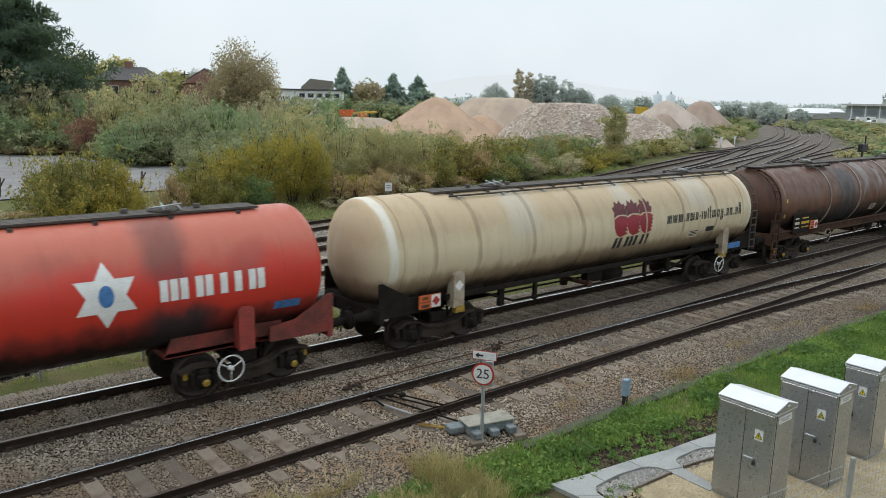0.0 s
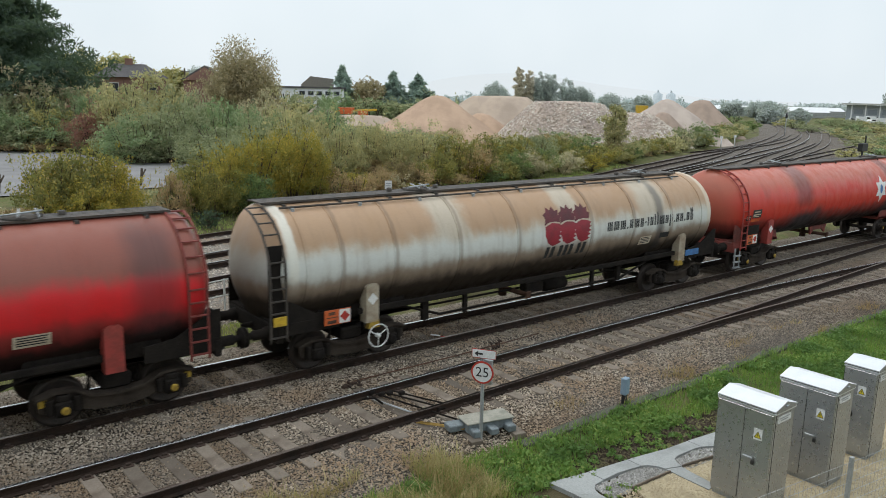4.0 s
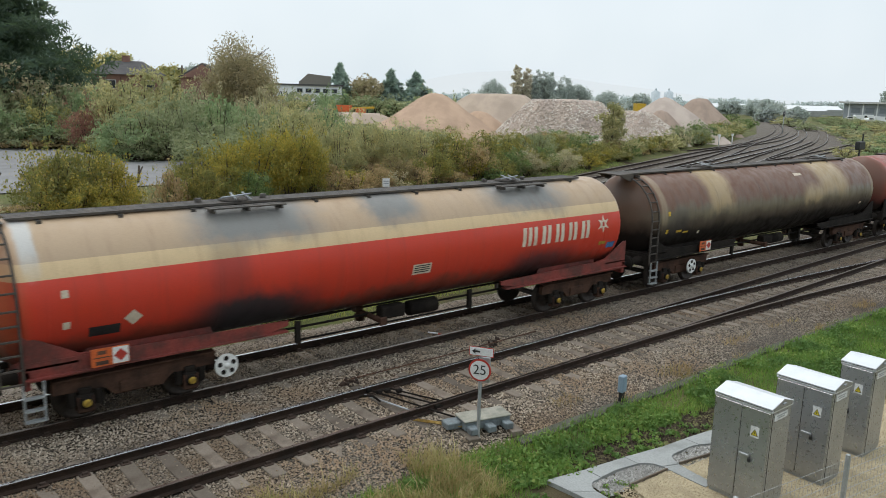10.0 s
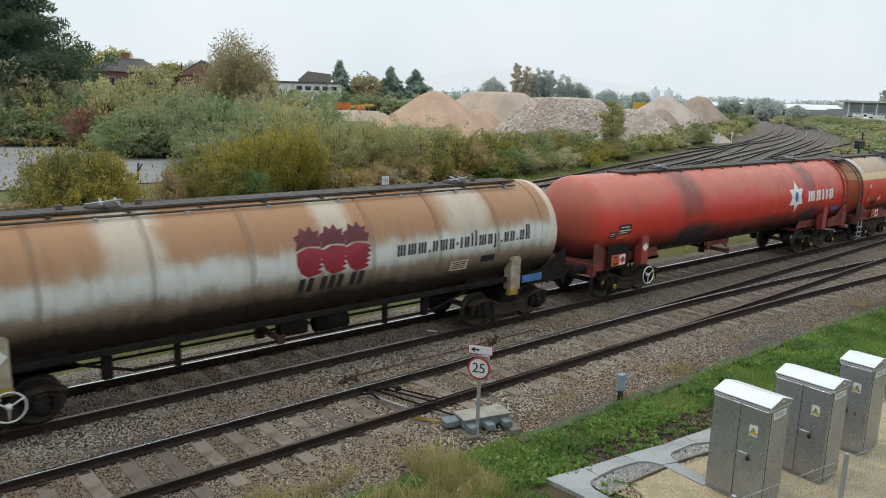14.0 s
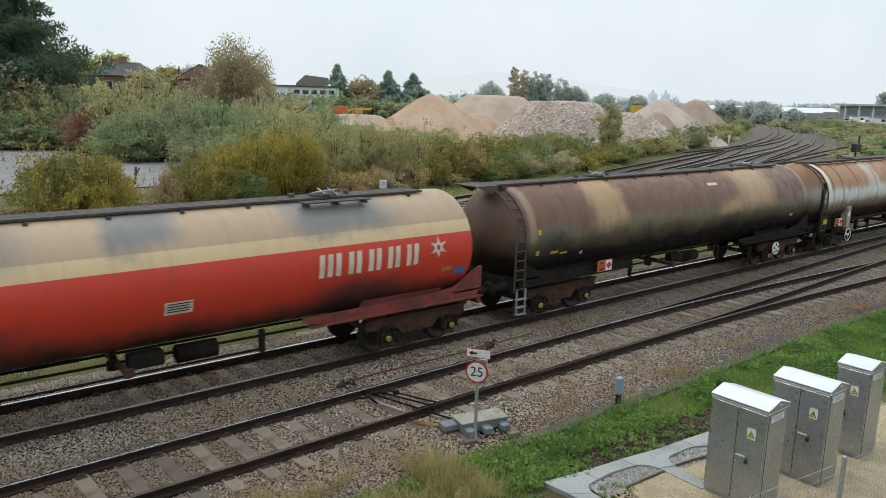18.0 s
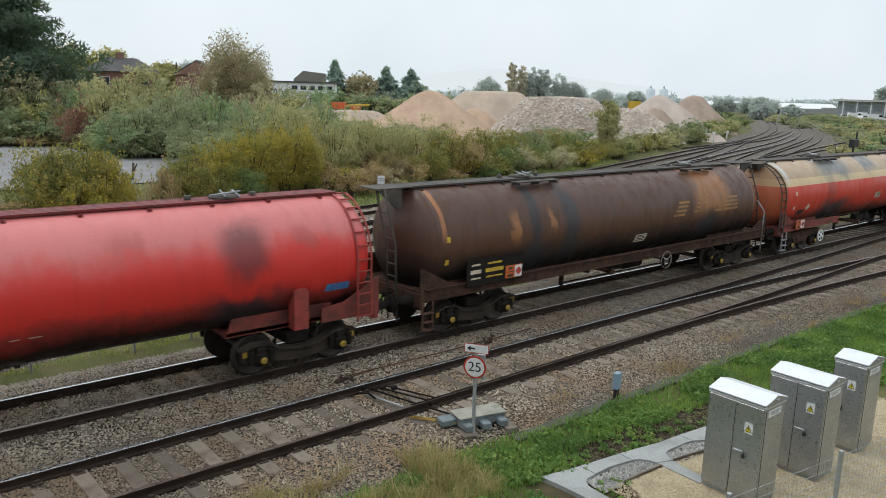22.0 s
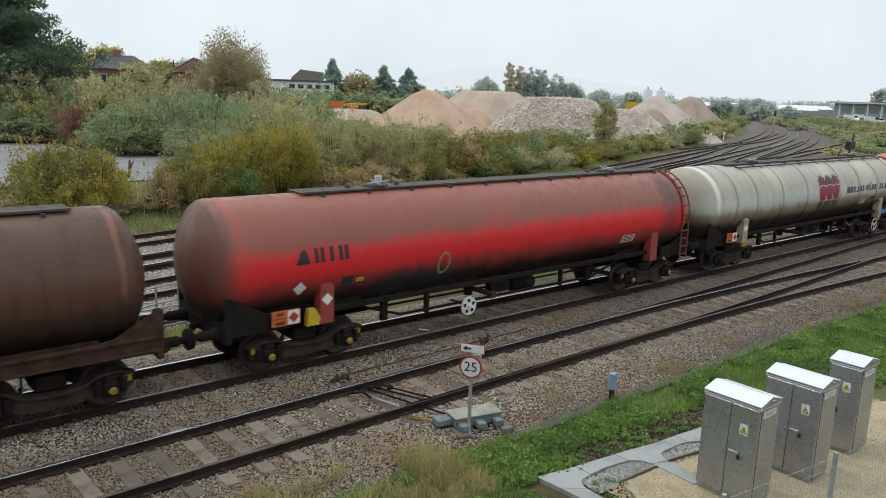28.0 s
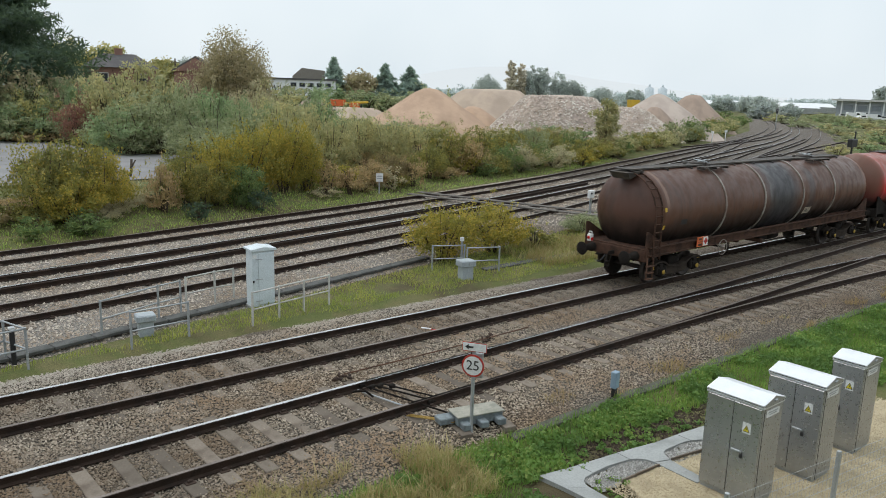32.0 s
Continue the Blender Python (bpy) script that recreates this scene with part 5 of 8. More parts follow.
        if i == 14:
            o, q = oval(-2.2, 1.92, 0.2, 0.3, 24), oval(-2.2, 1.92, 0.14, 0.23, 24)
            decal("chalk_ring", "chalk", [[o[k], o[(k + 1) % 24], q[(k + 1) % 24], q[k]] for k in range(24)], M_TAN, tank, "ochre chalked ring")
    if kind == "banded":
        s = -0.27 if i == 10 else 0.0
        decal("star_mark", ("bstar", s), [star(7.3 + s, 2.48, 0.27, 0.11)], M_PALE, tank, "pale six-pointed star")
        decal("star_centre", ("bstarc", s), [oval(7.3 + s, 2.48, 0.05, 0.07, 12)], M_RED, tank, lift=0.011)
        decal("lettering", ("bbars", s), bars([3, 2, 2, 2, 2], 4.0 + s, 6.75 + s, 2.14, 2.64, 0.62, 0.04), M_PALE, tank, "pale capital lettering drawn as bars")
        notice(tank, 0.7, 1.97)
        decal("yellow_tag", "btag", [rect(7.2, 7.5, 1.86, 1.96)], M_CAP, tank)
        decal("blue_label", "bblue", [rect(7.6, 7.95, 1.72, 1.9)], M_BLUE, tank)
        decal("diamond", "bdia", [[(-6.15, 1.90), (-5.98, 1.74), (-5.81, 1.90), (-5.98, 2.06)]], M_PALE, tank)
        decal("data_panel", "bdata", [rect(-6.75, -6.2, 1.62, 1.82)], M_BLACK, tank)
    if kind == "mottled":
        decal("crown_label", "crown", [rect(1.5, 2.1, 3.28, 3.36)], M_PALE, tank)
        decal("data_panel", "mdata", [rect(-6.6, -6.3, 1.85, 1.93), rect(-6.2, -5.9, 1.8, 1.86)], M_YELLOW, tank)
        decal("small_mark", "mmark", [rect(-5.3, -5.2, 1.7, 1.8)], M_PALE, tank)
        decal("small_mark", "mmark_front", [rect(6.9, 7.1, 1.85, 1.95)], M_PALE, tank)
    if kind == "brown":
        notice(tank, 2.8 if i == 15 else 0.8, 1.74)
        if i == 11:
            decal("ochre_stripes", "ochre", [rect(2.35 + 0.1 * k, 2.95 + 0.1 * k, 2.28 + 0.13 * k, 2.36 + 0.13 * k) for k in range(4)] + [rect(3.5 + 0.1 * k, 4.05 + 0.1 * k, 2.34 + 0.13 * k, 2.40 + 0.13 * k) for k in range(5)] + [rect(4.75 + 0.2 * k, 6.2, 2.28 + 0.13 * k, 2.36 + 0.13 * k) for k in range(4)], M_OCHRE, tank, "rubbed ochre stripes")
        else:
            decal("panel", "wpanel", [rect(-6.2, -5.85, 1.95, 2.12)], M_BLACK, tank)
    for s in (-1, 1):
        part("hose", shared("hose", lambda g: g.path([(8.1, -0.35, 0.98), (8.3, -0.36, 0.75), (8.5, -0.34, 0.66), (8.66, -0.3, 0.72)], 0.03, 6), M_BLACK), None, w, m=ahead @ Matrix.Rotation(0 if s > 0 else math.pi, 4, "Z"))
    if i == 11:
        for e in (-1, 1):
            ex = e * 8.45 + (0.05 if e < 0 else 0.0)
            part("end_platform", shared(("gallows", e), lambda g: g.box(ex - e * 0.35, 0, top + 0.03, 1.1, 0.8, 0.03, c=0.006).plate([(ex + e * 0.15, top), (ex - e * 0.55, top), (ex - e * 0.55, top - 0.5), (ex - e * 0.45, top - 0.5)][::-e], -0.4, -0.34), M_WALK), None, w)
            lad11 = part("ladder", shared(("straight_stringer", e), lambda g: g.path([(ex, -0.45, top + 0.02), (ex, -0.62, 3.2), (ex, -0.9, 2.5), (ex, -1.0, 0.6)], 0.028, 6), M_WALK), None, w)
            part("stringer", shared(("straight_stringer", e), None, M_WALK), None, lad11, m=Matrix.Translation((0, 0.36, 0)))
            for z in (3.2, 2.9, 2.6, 2.3, 2.0, 1.7, 1.4, 1.1, 0.8):
                part("rung", shared("end_rung", lambda g: g.box(0, 0.18, 0, 0.04, 0.36, 0.03), M_WALK), None, lad11, m=Matrix.Translation((ex, float(np.interp(z, (0.6, 2.5, 3.2), (-1.0, -0.9, -0.62))), z)))
        part("end_railing", shared("end_railing", lambda g: g.path([(8.35, -1.25, 0.5), (8.35, -1.25, 2.0), (8.3, -1.2, 2.12), (7.85, -1.2, 2.45)], 0.024, 6), M_GALV), None, w, "bare metal end handrail")
    if kind == "banded" or i == 15:
        hx = rear + 0.54
        part("end_hood", shared(("end_hood", i == 15), lambda g: g.add([(hx, -0.42, 3.71), (hx, 0.42, 3.71), (hx - 0.74, 0.38, 3.66), (hx - 0.74, -0.38, 3.66), (hx - 0.56, -0.34, 3.44), (hx - 0.56, 0.34, 3.44), (hx - 0.1, 0.36, 3.6), (hx - 0.1, -0.36, 3.6)], [(0, 3, 2, 1), (3, 4, 5, 2), (4, 7, 6, 5), (0, 7, 4, 3), (1, 2, 5, 6), (0, 1, 6, 7)]), M_WALK), None, w, "dark steel hood at the tank end")
    if kind == "cream" and lad < 0:
        part("yellow_plate", shared("ladder_plate", lambda g: g.box(0, -1.4, 1.42, 0.3, 0.02, 0.2, c=0.004), M_YELLOW), None, w, "yellow plate at the ladder's foot", Matrix.Translation((rear + 0.3, 0, 0)))
        part("ladder_board", shared("ladder_board", lambda g: g.box(0, -1.22, 2.0, 0.34, 0.03, 2.0, c=0.006), M_GRIME), None, w, "sooty board behind the ladder", Matrix.Translation((rear + 0.3, 0, 0)))
    if i == 15:
        lamp = part("tail_lamp", Geo().box(-8.2, 0.75, 1.42, 0.16, 0.16, 0.24, c=0.02).rod((-8.2, 0.69, 1.54), (-8.2, 0.69, 1.62), 0.012).rod((-8.2, 0.81, 1.54), (-8.2, 0.81, 1.62), 0.012).rod((-8.2, 0.69, 1.62), (-8.2, 0.81, 1.62), 0.012), M_WHITE, w, "white tail lamp with red glass")
        part("red_lens", Geo().turn([(-8.28, 0.055), (-8.31, 0.04), (-8.315, 0.001)], (0, 0.75, 1.42), "x", 14).box(-8.2, 0.665, 1.37, 0.12, 0.01, 0.1), M_LENS, lamp)
    return w, spin


M_REDDISH = plain("grimy_red", (0.23, 0.045, 0.035), (0.09, 0.034, 0.027), 0.7, 0, 2, 25, 0.2)
M_REDWALK = plain("red_walkway", (0.17, 0.02, 0.02), (0.10, 0.02, 0.02), 0.6, 0, 3, 30, 0.1)
M_OCHRE = plain("ochre_paint", (0.34, 0.17, 0.06), (0.2, 0.1, 0.045), 0.6, 0, 3, 20, 0.1)
M_LENS = plain("red_glass", (0.6, 0.02, 0.02), (0.5, 0.02, 0.02), 0.2)
wagons = [tank_wagon(i) for i in range(len(TRAIN))]

# ---- writing ----
def text_mesh(words, high, material):
    """Flat letters of the built-in font, standing in the plane of x and z, centred."""
    cu = bpy.data.curves.new("words", "FONT")
    cu.body, cu.size, cu.align_x, cu.align_y = words, high * 1.38, "CENTER", "CENTER"
    cu.extrude = 0.0015
    ob = bpy.data.objects.new("words", cu)
    me = bpy.data.meshes.new_from_object(ob)
    bpy.data.objects.remove(ob)
    me.transform(Matrix.Rotation(radians(90), 4, "X"))
    me.materials.clear()
    me.materials.append(material)
    return me


# ---- steel cabinets on the pad ----
M_LABEL = plain("white_label", (0.75, 0.76, 0.76), (0.68, 0.68, 0.68), 0.4, 0, 4, 40, 0.02)
M_HAZARD = plain("hazard_yellow", (0.70, 0.58, 0.04), (0.62, 0.5, 0.04), 0.4, 0, 4, 40, 0.02)


def equipment_cabinet(x0, x1, y0, y1, label, doors=2, high=1.71):
    """A stainless cabinet with its doors towards -x and a ridged lid along y."""
    wx, wy, h = x1 - x0, y1 - y0, high
    t = thing("equipment_cabinet", label, "cabinet", pose(x0, y0, GZ), "steel cabinets on the gravel pad")
    part("body", Geo().box(wx / 2, wy / 2, h / 2 + 0.03, wx, wy, h - 0.06, c=0.008), M_STEEL, t)
    part("plinth", Geo().box(wx / 2, wy / 2, 0.03, wx - 0.04, wy - 0.04, 0.06), M_GALV, t)
    o = 0.018
    lid = Geo()
    prof = [(-o - 0.012, h + 0.002), (-o - 0.012, h + 0.022), (wx / 2, h + 0.115), (wx + o + 0.012, h + 0.022), (wx + o + 0.012, h + 0.002)]
    lid.plate(prof, -o, wy + o)
    part("lid", lid, M_STEEL_TOP, t, "pale ridged steel lid")
    part("lid_rim", Geo().box(wx / 2, wy / 2, h - 0.034, wx + 2 * o, wy + 2 * o, 0.034, c=0.004), M_STEEL_TOP, t, "pale steel rim under the lid")
    # black strip painted in for the shade under the lid
    part("shadow_gap", Geo().box(wx / 2, wy / 2, h - 0.006, wx + 0.012, wy + 0.012, 0.018), M_BLACK, t)
    part("lid_end", Geo().plate([(0.02, h - 0.02), (wx - 0.02, h - 0.02), (wx - 0.02, h + 0.02), (wx / 2, h + 0.12), (0.02, h + 0.02)], -o - 0.008, -o - 0.001), M_STEEL, t)
    part("lock_tab", Geo().box(wx * 0.5, -o - 0.015, h + 0.05, 0.09, 0.025, 0.03, c=0.005), M_GALV, t)
    dw = wy / doors
    for k in range(doors):
        d = part("door", Geo().box(-0.012, dw * (k + 0.5), h / 2 + 0.02, 0.022, dw - 0.012, h - 0.16, c=0.005), M_STEEL, t)
        if k == 0:
            hd = part("handle", Geo().box(-0.035, dw - 0.12, 0.86, 0.03, 0.17, 0.045, c=0.008).box(-0.05, dw - 0.18, 0.87, 0.02, 0.05, 0.03, c=0.005), M_GALV, d)
            part("padlock", Geo().box(-0.04, dw - 0.21, 0.80, 0.03, 0.055, 0.07, c=0.01).rod((-0.04, dw - 0.225, 0.83), (-0.04, dw - 0.225, 0.87), 0.006).rod((-0.04, dw - 0.195, 0.83), (-0.04, dw - 0.195, 0.87), 0.006), M_BLACK, d, "black padlock")
            wl = part("warning_label", Geo().box(-0.026, 0.22, 1.28, 0.004, 0.14, 0.18), M_LABEL, d, "white label with a yellow warning triangle")
            tri = Geo()
            tri.add([(-0.030, 0.28, 1.22), (-0.030, 0.16, 1.22), (-0.030, 0.22, 1.335)], [(0, 2, 1)])
            part("black_triangle", tri, M_BLACK, wl)
            tri = Geo()
            tri.add([(-0.032, 0.266, 1.229), (-0.032, 0.174, 1.229), (-0.032, 0.22, 1.317)], [(0, 2, 1)])
            part("yellow_triangle", tri, M_HAZARD, wl)
            bolt = Geo()
            bolt.add([(-0.034, 0.215, 1.30), (-0.034, 0.235, 1.27), (-0.034, 0.222, 1.268), (-0.034, 0.228, 1.24), (-0.034, 0.205, 1.272), (-0.034, 0.218, 1.274)], [(5, 4, 3, 2, 1, 0)])
            part("flash", bolt, M_BLACK, wl)
        part("hinge_line", Geo().box(-0.012, dw * (k + 1) if k == 0 else wy - 0.004, h / 2, 0.006, 0.006, h - 0.2), M_BLACK, d)
    pl = part("name_label", Geo().box(wx * 0.5, -0.003, h - 0.16, 0.40, 0.004, 0.11), M_LABEL, t)
    part("label_bars", Geo().box(wx * 0.5, -0.006, h - 0.14, 0.30, 0.003, 0.018).box(wx * 0.5, -0.006, h - 0.175, 0.22, 0.003, 0.018), M_GALV, pl)
    part("corner_seam", Geo().box(0.05, -0.002, h / 2, 0.008, 0.006, h - 0.1), M_BLACK, t)
    return t


equipment_cabinet(10.86, 11.48, 5.22, 6.16, "stainless steel two-door cabinet with a ridged pale lid")
equipment_cabinet(12.47, 13.09, 5.01, 5.96, "stainless steel two-door cabinet with padlock and warning label")
equipment_cabinet(14.14, 14.81, 5.05, 5.61, "narrow stainless steel cabinet beside the grass verge", 1)

# ---- concrete edging and sandy pad ----
pad = part("gravel_pad", Geo().slab([(9.5, 3.2), (9.7, 6.4), (9.9, 6.95), (10.84, 6.9), (11.2, 6.8), (12.5, 6.72), (16.4, 6.1), (19.0, 5.3), (19.0, 3.2)], -0.30, -0.215), M_GRAVEL, None)
tagged(pad, "sandy yellow gravel pad round the cabinets", "gravel", kind="structure")
edging = thing("concrete_edging", "pale grey concrete edging slabs round the cabinet pad", "edging", kind="structure")
slabs = [[(8.88, 7.93), (8.93, 7.42), (9.27, 7.17), (9.30, 7.28), (9.36, 7.36), (9.46, 7.42), (9.69, 7.44), (9.69, 7.78)], [(9.70, 7.78), (9.70, 7.44), (10.1, 7.45), (10.61, 7.37), (10.61, 7.66)],
         [(10.62, 7.66), (10.62, 7.365), (10.74, 7.30), (10.84, 7.18), (10.88, 7.04), (11.19, 6.93), (11.24, 7.06), (11.34, 7.17), (11.49, 7.21), (11.49, 7.51)], [(11.50, 7.51), (11.50, 7.215), (12.0, 7.2), (12.17, 7.16), (12.17, 7.46)],
         [(12.18, 7.46), (12.18, 7.155), (12.36, 7.06), (12.5, 6.92), (12.95, 6.84), (13.0, 7.36)], [(13.01, 7.36), (12.96, 6.84), (14.4, 6.62), (14.5, 6.98)],
         [(8.93, 7.41), (8.97, 6.75), (9.25, 6.75), (9.27, 7.16)], [(8.97, 6.74), (8.9, 5.8), (9.2, 5.8), (9.25, 6.74)], [(8.9, 5.79), (8.82, 4.7), (9.12, 4.7), (9.2, 5.79)],
         [(10.885, 7.03), (10.86, 6.55), (11.12, 6.5), (11.185, 6.92)], [(10.86, 6.54), (10.85, 6.18), (11.07, 6.18), (11.12, 6.49)]]
for k, s in enumerate(slabs):
    if sum((a[0] * b[1] - b[0] * a[1]) for a, b in zip(s, s[1:] + s[:1])) < 0:
        s = s[::-1]
    part("slab", Geo().slab(s, -0.36, -0.20 + 0.004 * (k % 3)), M_CONCRETE, edging)
part("pad_board", Geo().box(10.36, 6.95, -0.2, 0.98, 0.025, 0.06, Matrix.Rotation(radians(-3), 4, "Z")), M_SLEEPER, edging)
part("pad_board", Geo().box(12.3, 6.75, -0.2, 2.2, 0.025, 0.06, Matrix.Rotation(radians(-9), 4, "Z")), M_SLEEPER, edging)

# ---- wire fence by the pad ----
fence = thing("wire_fence", "galvanised post and wire mesh fence beside the cabinet pad", "fence")
fl = lambda x: 4.61 + (4.16 - 4.61) * (x - 9.01) / 3.2
for x in (6.4, 8.9, 11.42, 13.9, 16.4):
    part("post", Geo().box(x, fl(x), 0.36, 0.06, 0.06, 1.25, c=0.008), M_GALV, fence)
for k in range(7):
    z = -0.1 + k * 0.165
    part("wire", Geo().rod((5.2, fl(5.2), z), (17.5, fl(17.5), z + 0.02), 0.004, 5), M_GALV, fence)
uw = Geo()
x = 5.2
while x < 17.5:
    uw.rod((x, fl(x), -0.12), (x, fl(x), 0.9), 0.002, 4, caps=False)
    x += 0.1
tagged(part("upright_wires", uw, M_GALV, fence), kind="stuff")

# ---- speed sign ----
sign = thing("speed_sign", "round white speed sign with red rim on a steel post", "sign", pose(9.04, 9.83, -0.3))
part("post", Geo().box(0, 0, 0.9, 0.055, 0.055, 1.8, c=0.008), M_GALV, sign)
facing = Matrix.Rotation(radians(-58), 4, "Z")
disc = part("sign_disc", Geo().turn([(0, 0.215), (0.012, 0.215)], (0, -0.05, 0), "y", 36, False).turn([(0, 0.001), (0, 0.215)], (0, -0.05, 0), "y", 36, False).turn([(0.012, 0.215), (0.012, 0.001)], (0, -0.05, 0), "y", 36, False), M_RED, sign, "white disc with red rim", Matrix.Translation((0, 0, 1.44)) @ facing)
part("white_face", Geo().turn([(-0.003, 0.182), (-0.003, 0.001)], (0, -0.051, 0), "y", 36, False), M_LABEL, disc)
part("numerals", text_mesh("25", 0.19, M_BLACK), None, disc, "black numerals 25", Matrix.Translation((0, -0.057, 0)))
arrow_m = Matrix.Translation((0, 0, 1.80)) @ facing
ap = part("arrow_plate", Geo().box(0.02, -0.05, 0, 0.44, 0.012, 0.15, c=0.003), M_LABEL, sign, "white plate with a black arrow", arrow_m)
part("arrow", Geo().plate([(-0.16, 0), (-0.09, -0.05), (-0.09, -0.017), (0.0, -0.017), (0.0, 0.017), (-0.09, 0.017), (-0.09, 0.05)], -0.062, -0.057), M_BLACK, ap)
part("plate_rim", Geo().box(0.02, -0.049, 0, 0.46, 0.008, 0.17), M_RED, ap)
part("back_bracket", Geo().box(0.10, 0.0, 1.42, 0.22, 0.06, 0.5, facing, c=0.02), M_GALV, sign)

# ---- points machine and rods ----
M_BOXGREY2 = plain("lichened_grey", (0.36, 0.345, 0.29), (0.24, 0.24, 0.20), 0.8, 0, 4, 40, 0.2)
M_CASE = plain("blue_grey_steel", (0.20, 0.235, 0.25), (0.14, 0.16, 0.165), 0.6, 0.1, 5, 40, 0.1)
pm = thing("point_machine", "grey steel point machine on timber bearers beside the rail", "point machine", pose(9.42, 10.12, -0.05, 0, 0, -14) @ Matrix.Diagonal((0.88, 0.8, 0.8, 1)))
part("case", Geo().box(0, 0, -0.0, 1.1, 0.52, 0.22, c=0.02), M_CASE, pm)
part("cover", Geo().box(0, 0, 0.13, 1.16, 0.58, 0.035, c=0.012), M_BOXGREY2, pm, "pale lichened cover")
for x in (-0.42, 0.0, 0.42):
    part("foot", Geo().box(x, -0.36, -0.05, 0.2, 0.28, 0.16, c=0.02), M_CASE, pm)
part("end_box", Geo().box(-0.72, 0.1, -0.02, 0.36, 0.34, 0.16, c=0.02), M_CASE, pm)
for x in (-0.5, 0.55):
    part("bearer", Geo().box(x, 0.1, -0.2, 0.28, 1.5, 0.14, c=0.012), M_SLEEPER, pm)
M_BRASS = plain("brass_rod", (0.38, 0.25, 0.06), (0.25, 0.17, 0.06), 0.5, 0.6, 6, 40, 0.1)
points = thing("point_rods", "greasy black drive and stretcher rods between the rails", "point rods")
for k, (a, b, mt) in enumerate([((8.55, 12.62), (9.1, 10.6), M_GRIME), ((8.72, 12.62), (9.26, 11.15), M_GRIME), ((8.9, 12.6), (9.42, 11.3), M_GRIME), ((8.3, 12.55), (8.62, 11.25), M_GALV)]):
    part("rod", Geo().rod((a[0], a[1], -0.09), (b[0], b[1], -0.09), 0.019, 8), mt, points)
for k in (-0.05, 0.0, 0.05):
    part("detection_rod", Geo().rod((8.45 + k, 11.0, -0.12), (8.95 + k, 10.15, -0.08), 0.012, 6), M_BRASS, points)
for x, y in ((8.62, 12.5), (8.8, 12.45), (9.0, 12.3), (8.5, 12.7), (9.15, 11.2)):
    part("lug", Geo().box(x, y, -0.08, 0.14, 0.09, 0.09, c=0.02), M_GRIME, points)
part("clamp_end", Geo().path([(8.15, 12.5, -0.08), (8.1, 12.3, 0.02), (8.25, 12.2, 0.02), (8.35, 12.05, -0.08)], 0.025, 6), M_GRIME, points)
heater = thing("pipe_run", "rusty thin pipe laid between the two lines", "pipe")
part("pipe", Geo().path([(8.6, 13.55, -0.12), (11.5, 13.5, -0.10), (14.5, 13.62, -0.11)], 0.016, 6), M_RUST, heater)
for x, y in ((8.4, 13.4), (12.9, 13.55)):
    heap = thing("scrap_heap", "small heap of greasy black fixings on the ballast", "scrap", pose(x, y, -0.12))
    for k in range(9):
        part("fixing", Geo().box(rng.uniform(-0.22, 0.22), rng.uniform(-0.12, 0.12), rng.uniform(-0.02, 0.06), 0.13, 0.05, 0.05, Matrix.Rotation(rng.uniform(0, 3), 4, "Z"), c=0.012), M_CHAIR, heap)

# turnout rails of the crossover
turnout = thing("turnout", "worn turnout rails leading from the near line to the next", "turnout", kind="structure")
for off in (0.7525, -0.7525):
    rail_on(smooth_line(LINE_TURN, 0.8), off, turnout, 2)
long_timber = Geo().box(0, 0, -0.232, 0.26, 3.3, 0.12, c=0.012).mesh("long_timber", M_SLEEPER)
for k in range(24):
    x = 20.3 + k * 0.63 * 1.0
    y = float(np.interp(x, [p[0] for p in LINE_TURN], [p[1] for p in LINE_TURN])) + 0.25
    part("long_timber", long_timber, None, turnout, m=Matrix.Translation((x + 0.3, y, -0.012)) @ Matrix.Rotation(rng.uniform(-0.02, 0.02), 4, "Z"))

# ---- lineside boxes, rails and troughs ----
tr = thing("cable_trough", "grey concrete cable trough lids along the verge", "cable trough", kind="structure")
lid_mesh = Geo().box(0, 0, 0, 0.98, 0.26, 0.07, c=0.01).mesh("lid", plain("mossy_concrete", (0.11, 0.11, 0.085), (0.06, 0.065, 0.045), 0.9, 0, 2, 30, 0.3))
for k in range(22):
    x = 10.0 + k
    part("lid", lid_mesh, None, tr, m=Matrix.Translation((x, verge_y(x) - 0.14 + 0.04 * math.sin(k), -0.212 + rng.uniform(-0.02, 0.01))) @ Matrix.Rotation(rng.uniform(-0.03, 0.03), 4, "Z"))
tr2 = thing("cable_trough", "dark weathered cable trough beside the yard lines", "cable trough", kind="structure")
lid2 = Geo().box(0, 0, 0, 0.98, 0.36, 0.08, c=0.01).mesh("lid", plain("dark_concrete", (0.12, 0.12, 0.115), (0.07, 0.07, 0.065), 0.9, 0, 2, 30, 0.3))
px, py = 1.5, 18.5
for k in range(17):
    a = math.atan(0.22)
    part("lid", lid2, None, tr2, m=Matrix.Translation((px + k * math.cos(a), py + k * math.sin(a), -0.15)) @ Matrix.Rotation(a + rng.uniform(-0.03, 0.03), 4, "Z"))
for k in range(6):
    part("lid", lid2, None, tr2, m=Matrix.Translation((18.6 + k, 19.36 + 0.02 * k, -0.15)))

mk = thing("marker_box", "small blue-grey marker box on a short post", "marker", pose(12.62, 9.3, GZ, 0, 0, 10))
part("post", Geo().box(0, 0, 0.12, 0.10, 0.08, 0.26), M_BLACK, mk)
part("box", Geo().box(0, 0, 0.43, 0.17, 0.13, 0.36, c=0.012), plain("blue_grey_paint", (0.25, 0.34, 0.42), (0.2, 0.28, 0.35), 0.5, 0, 4, 40, 0.05), mk)

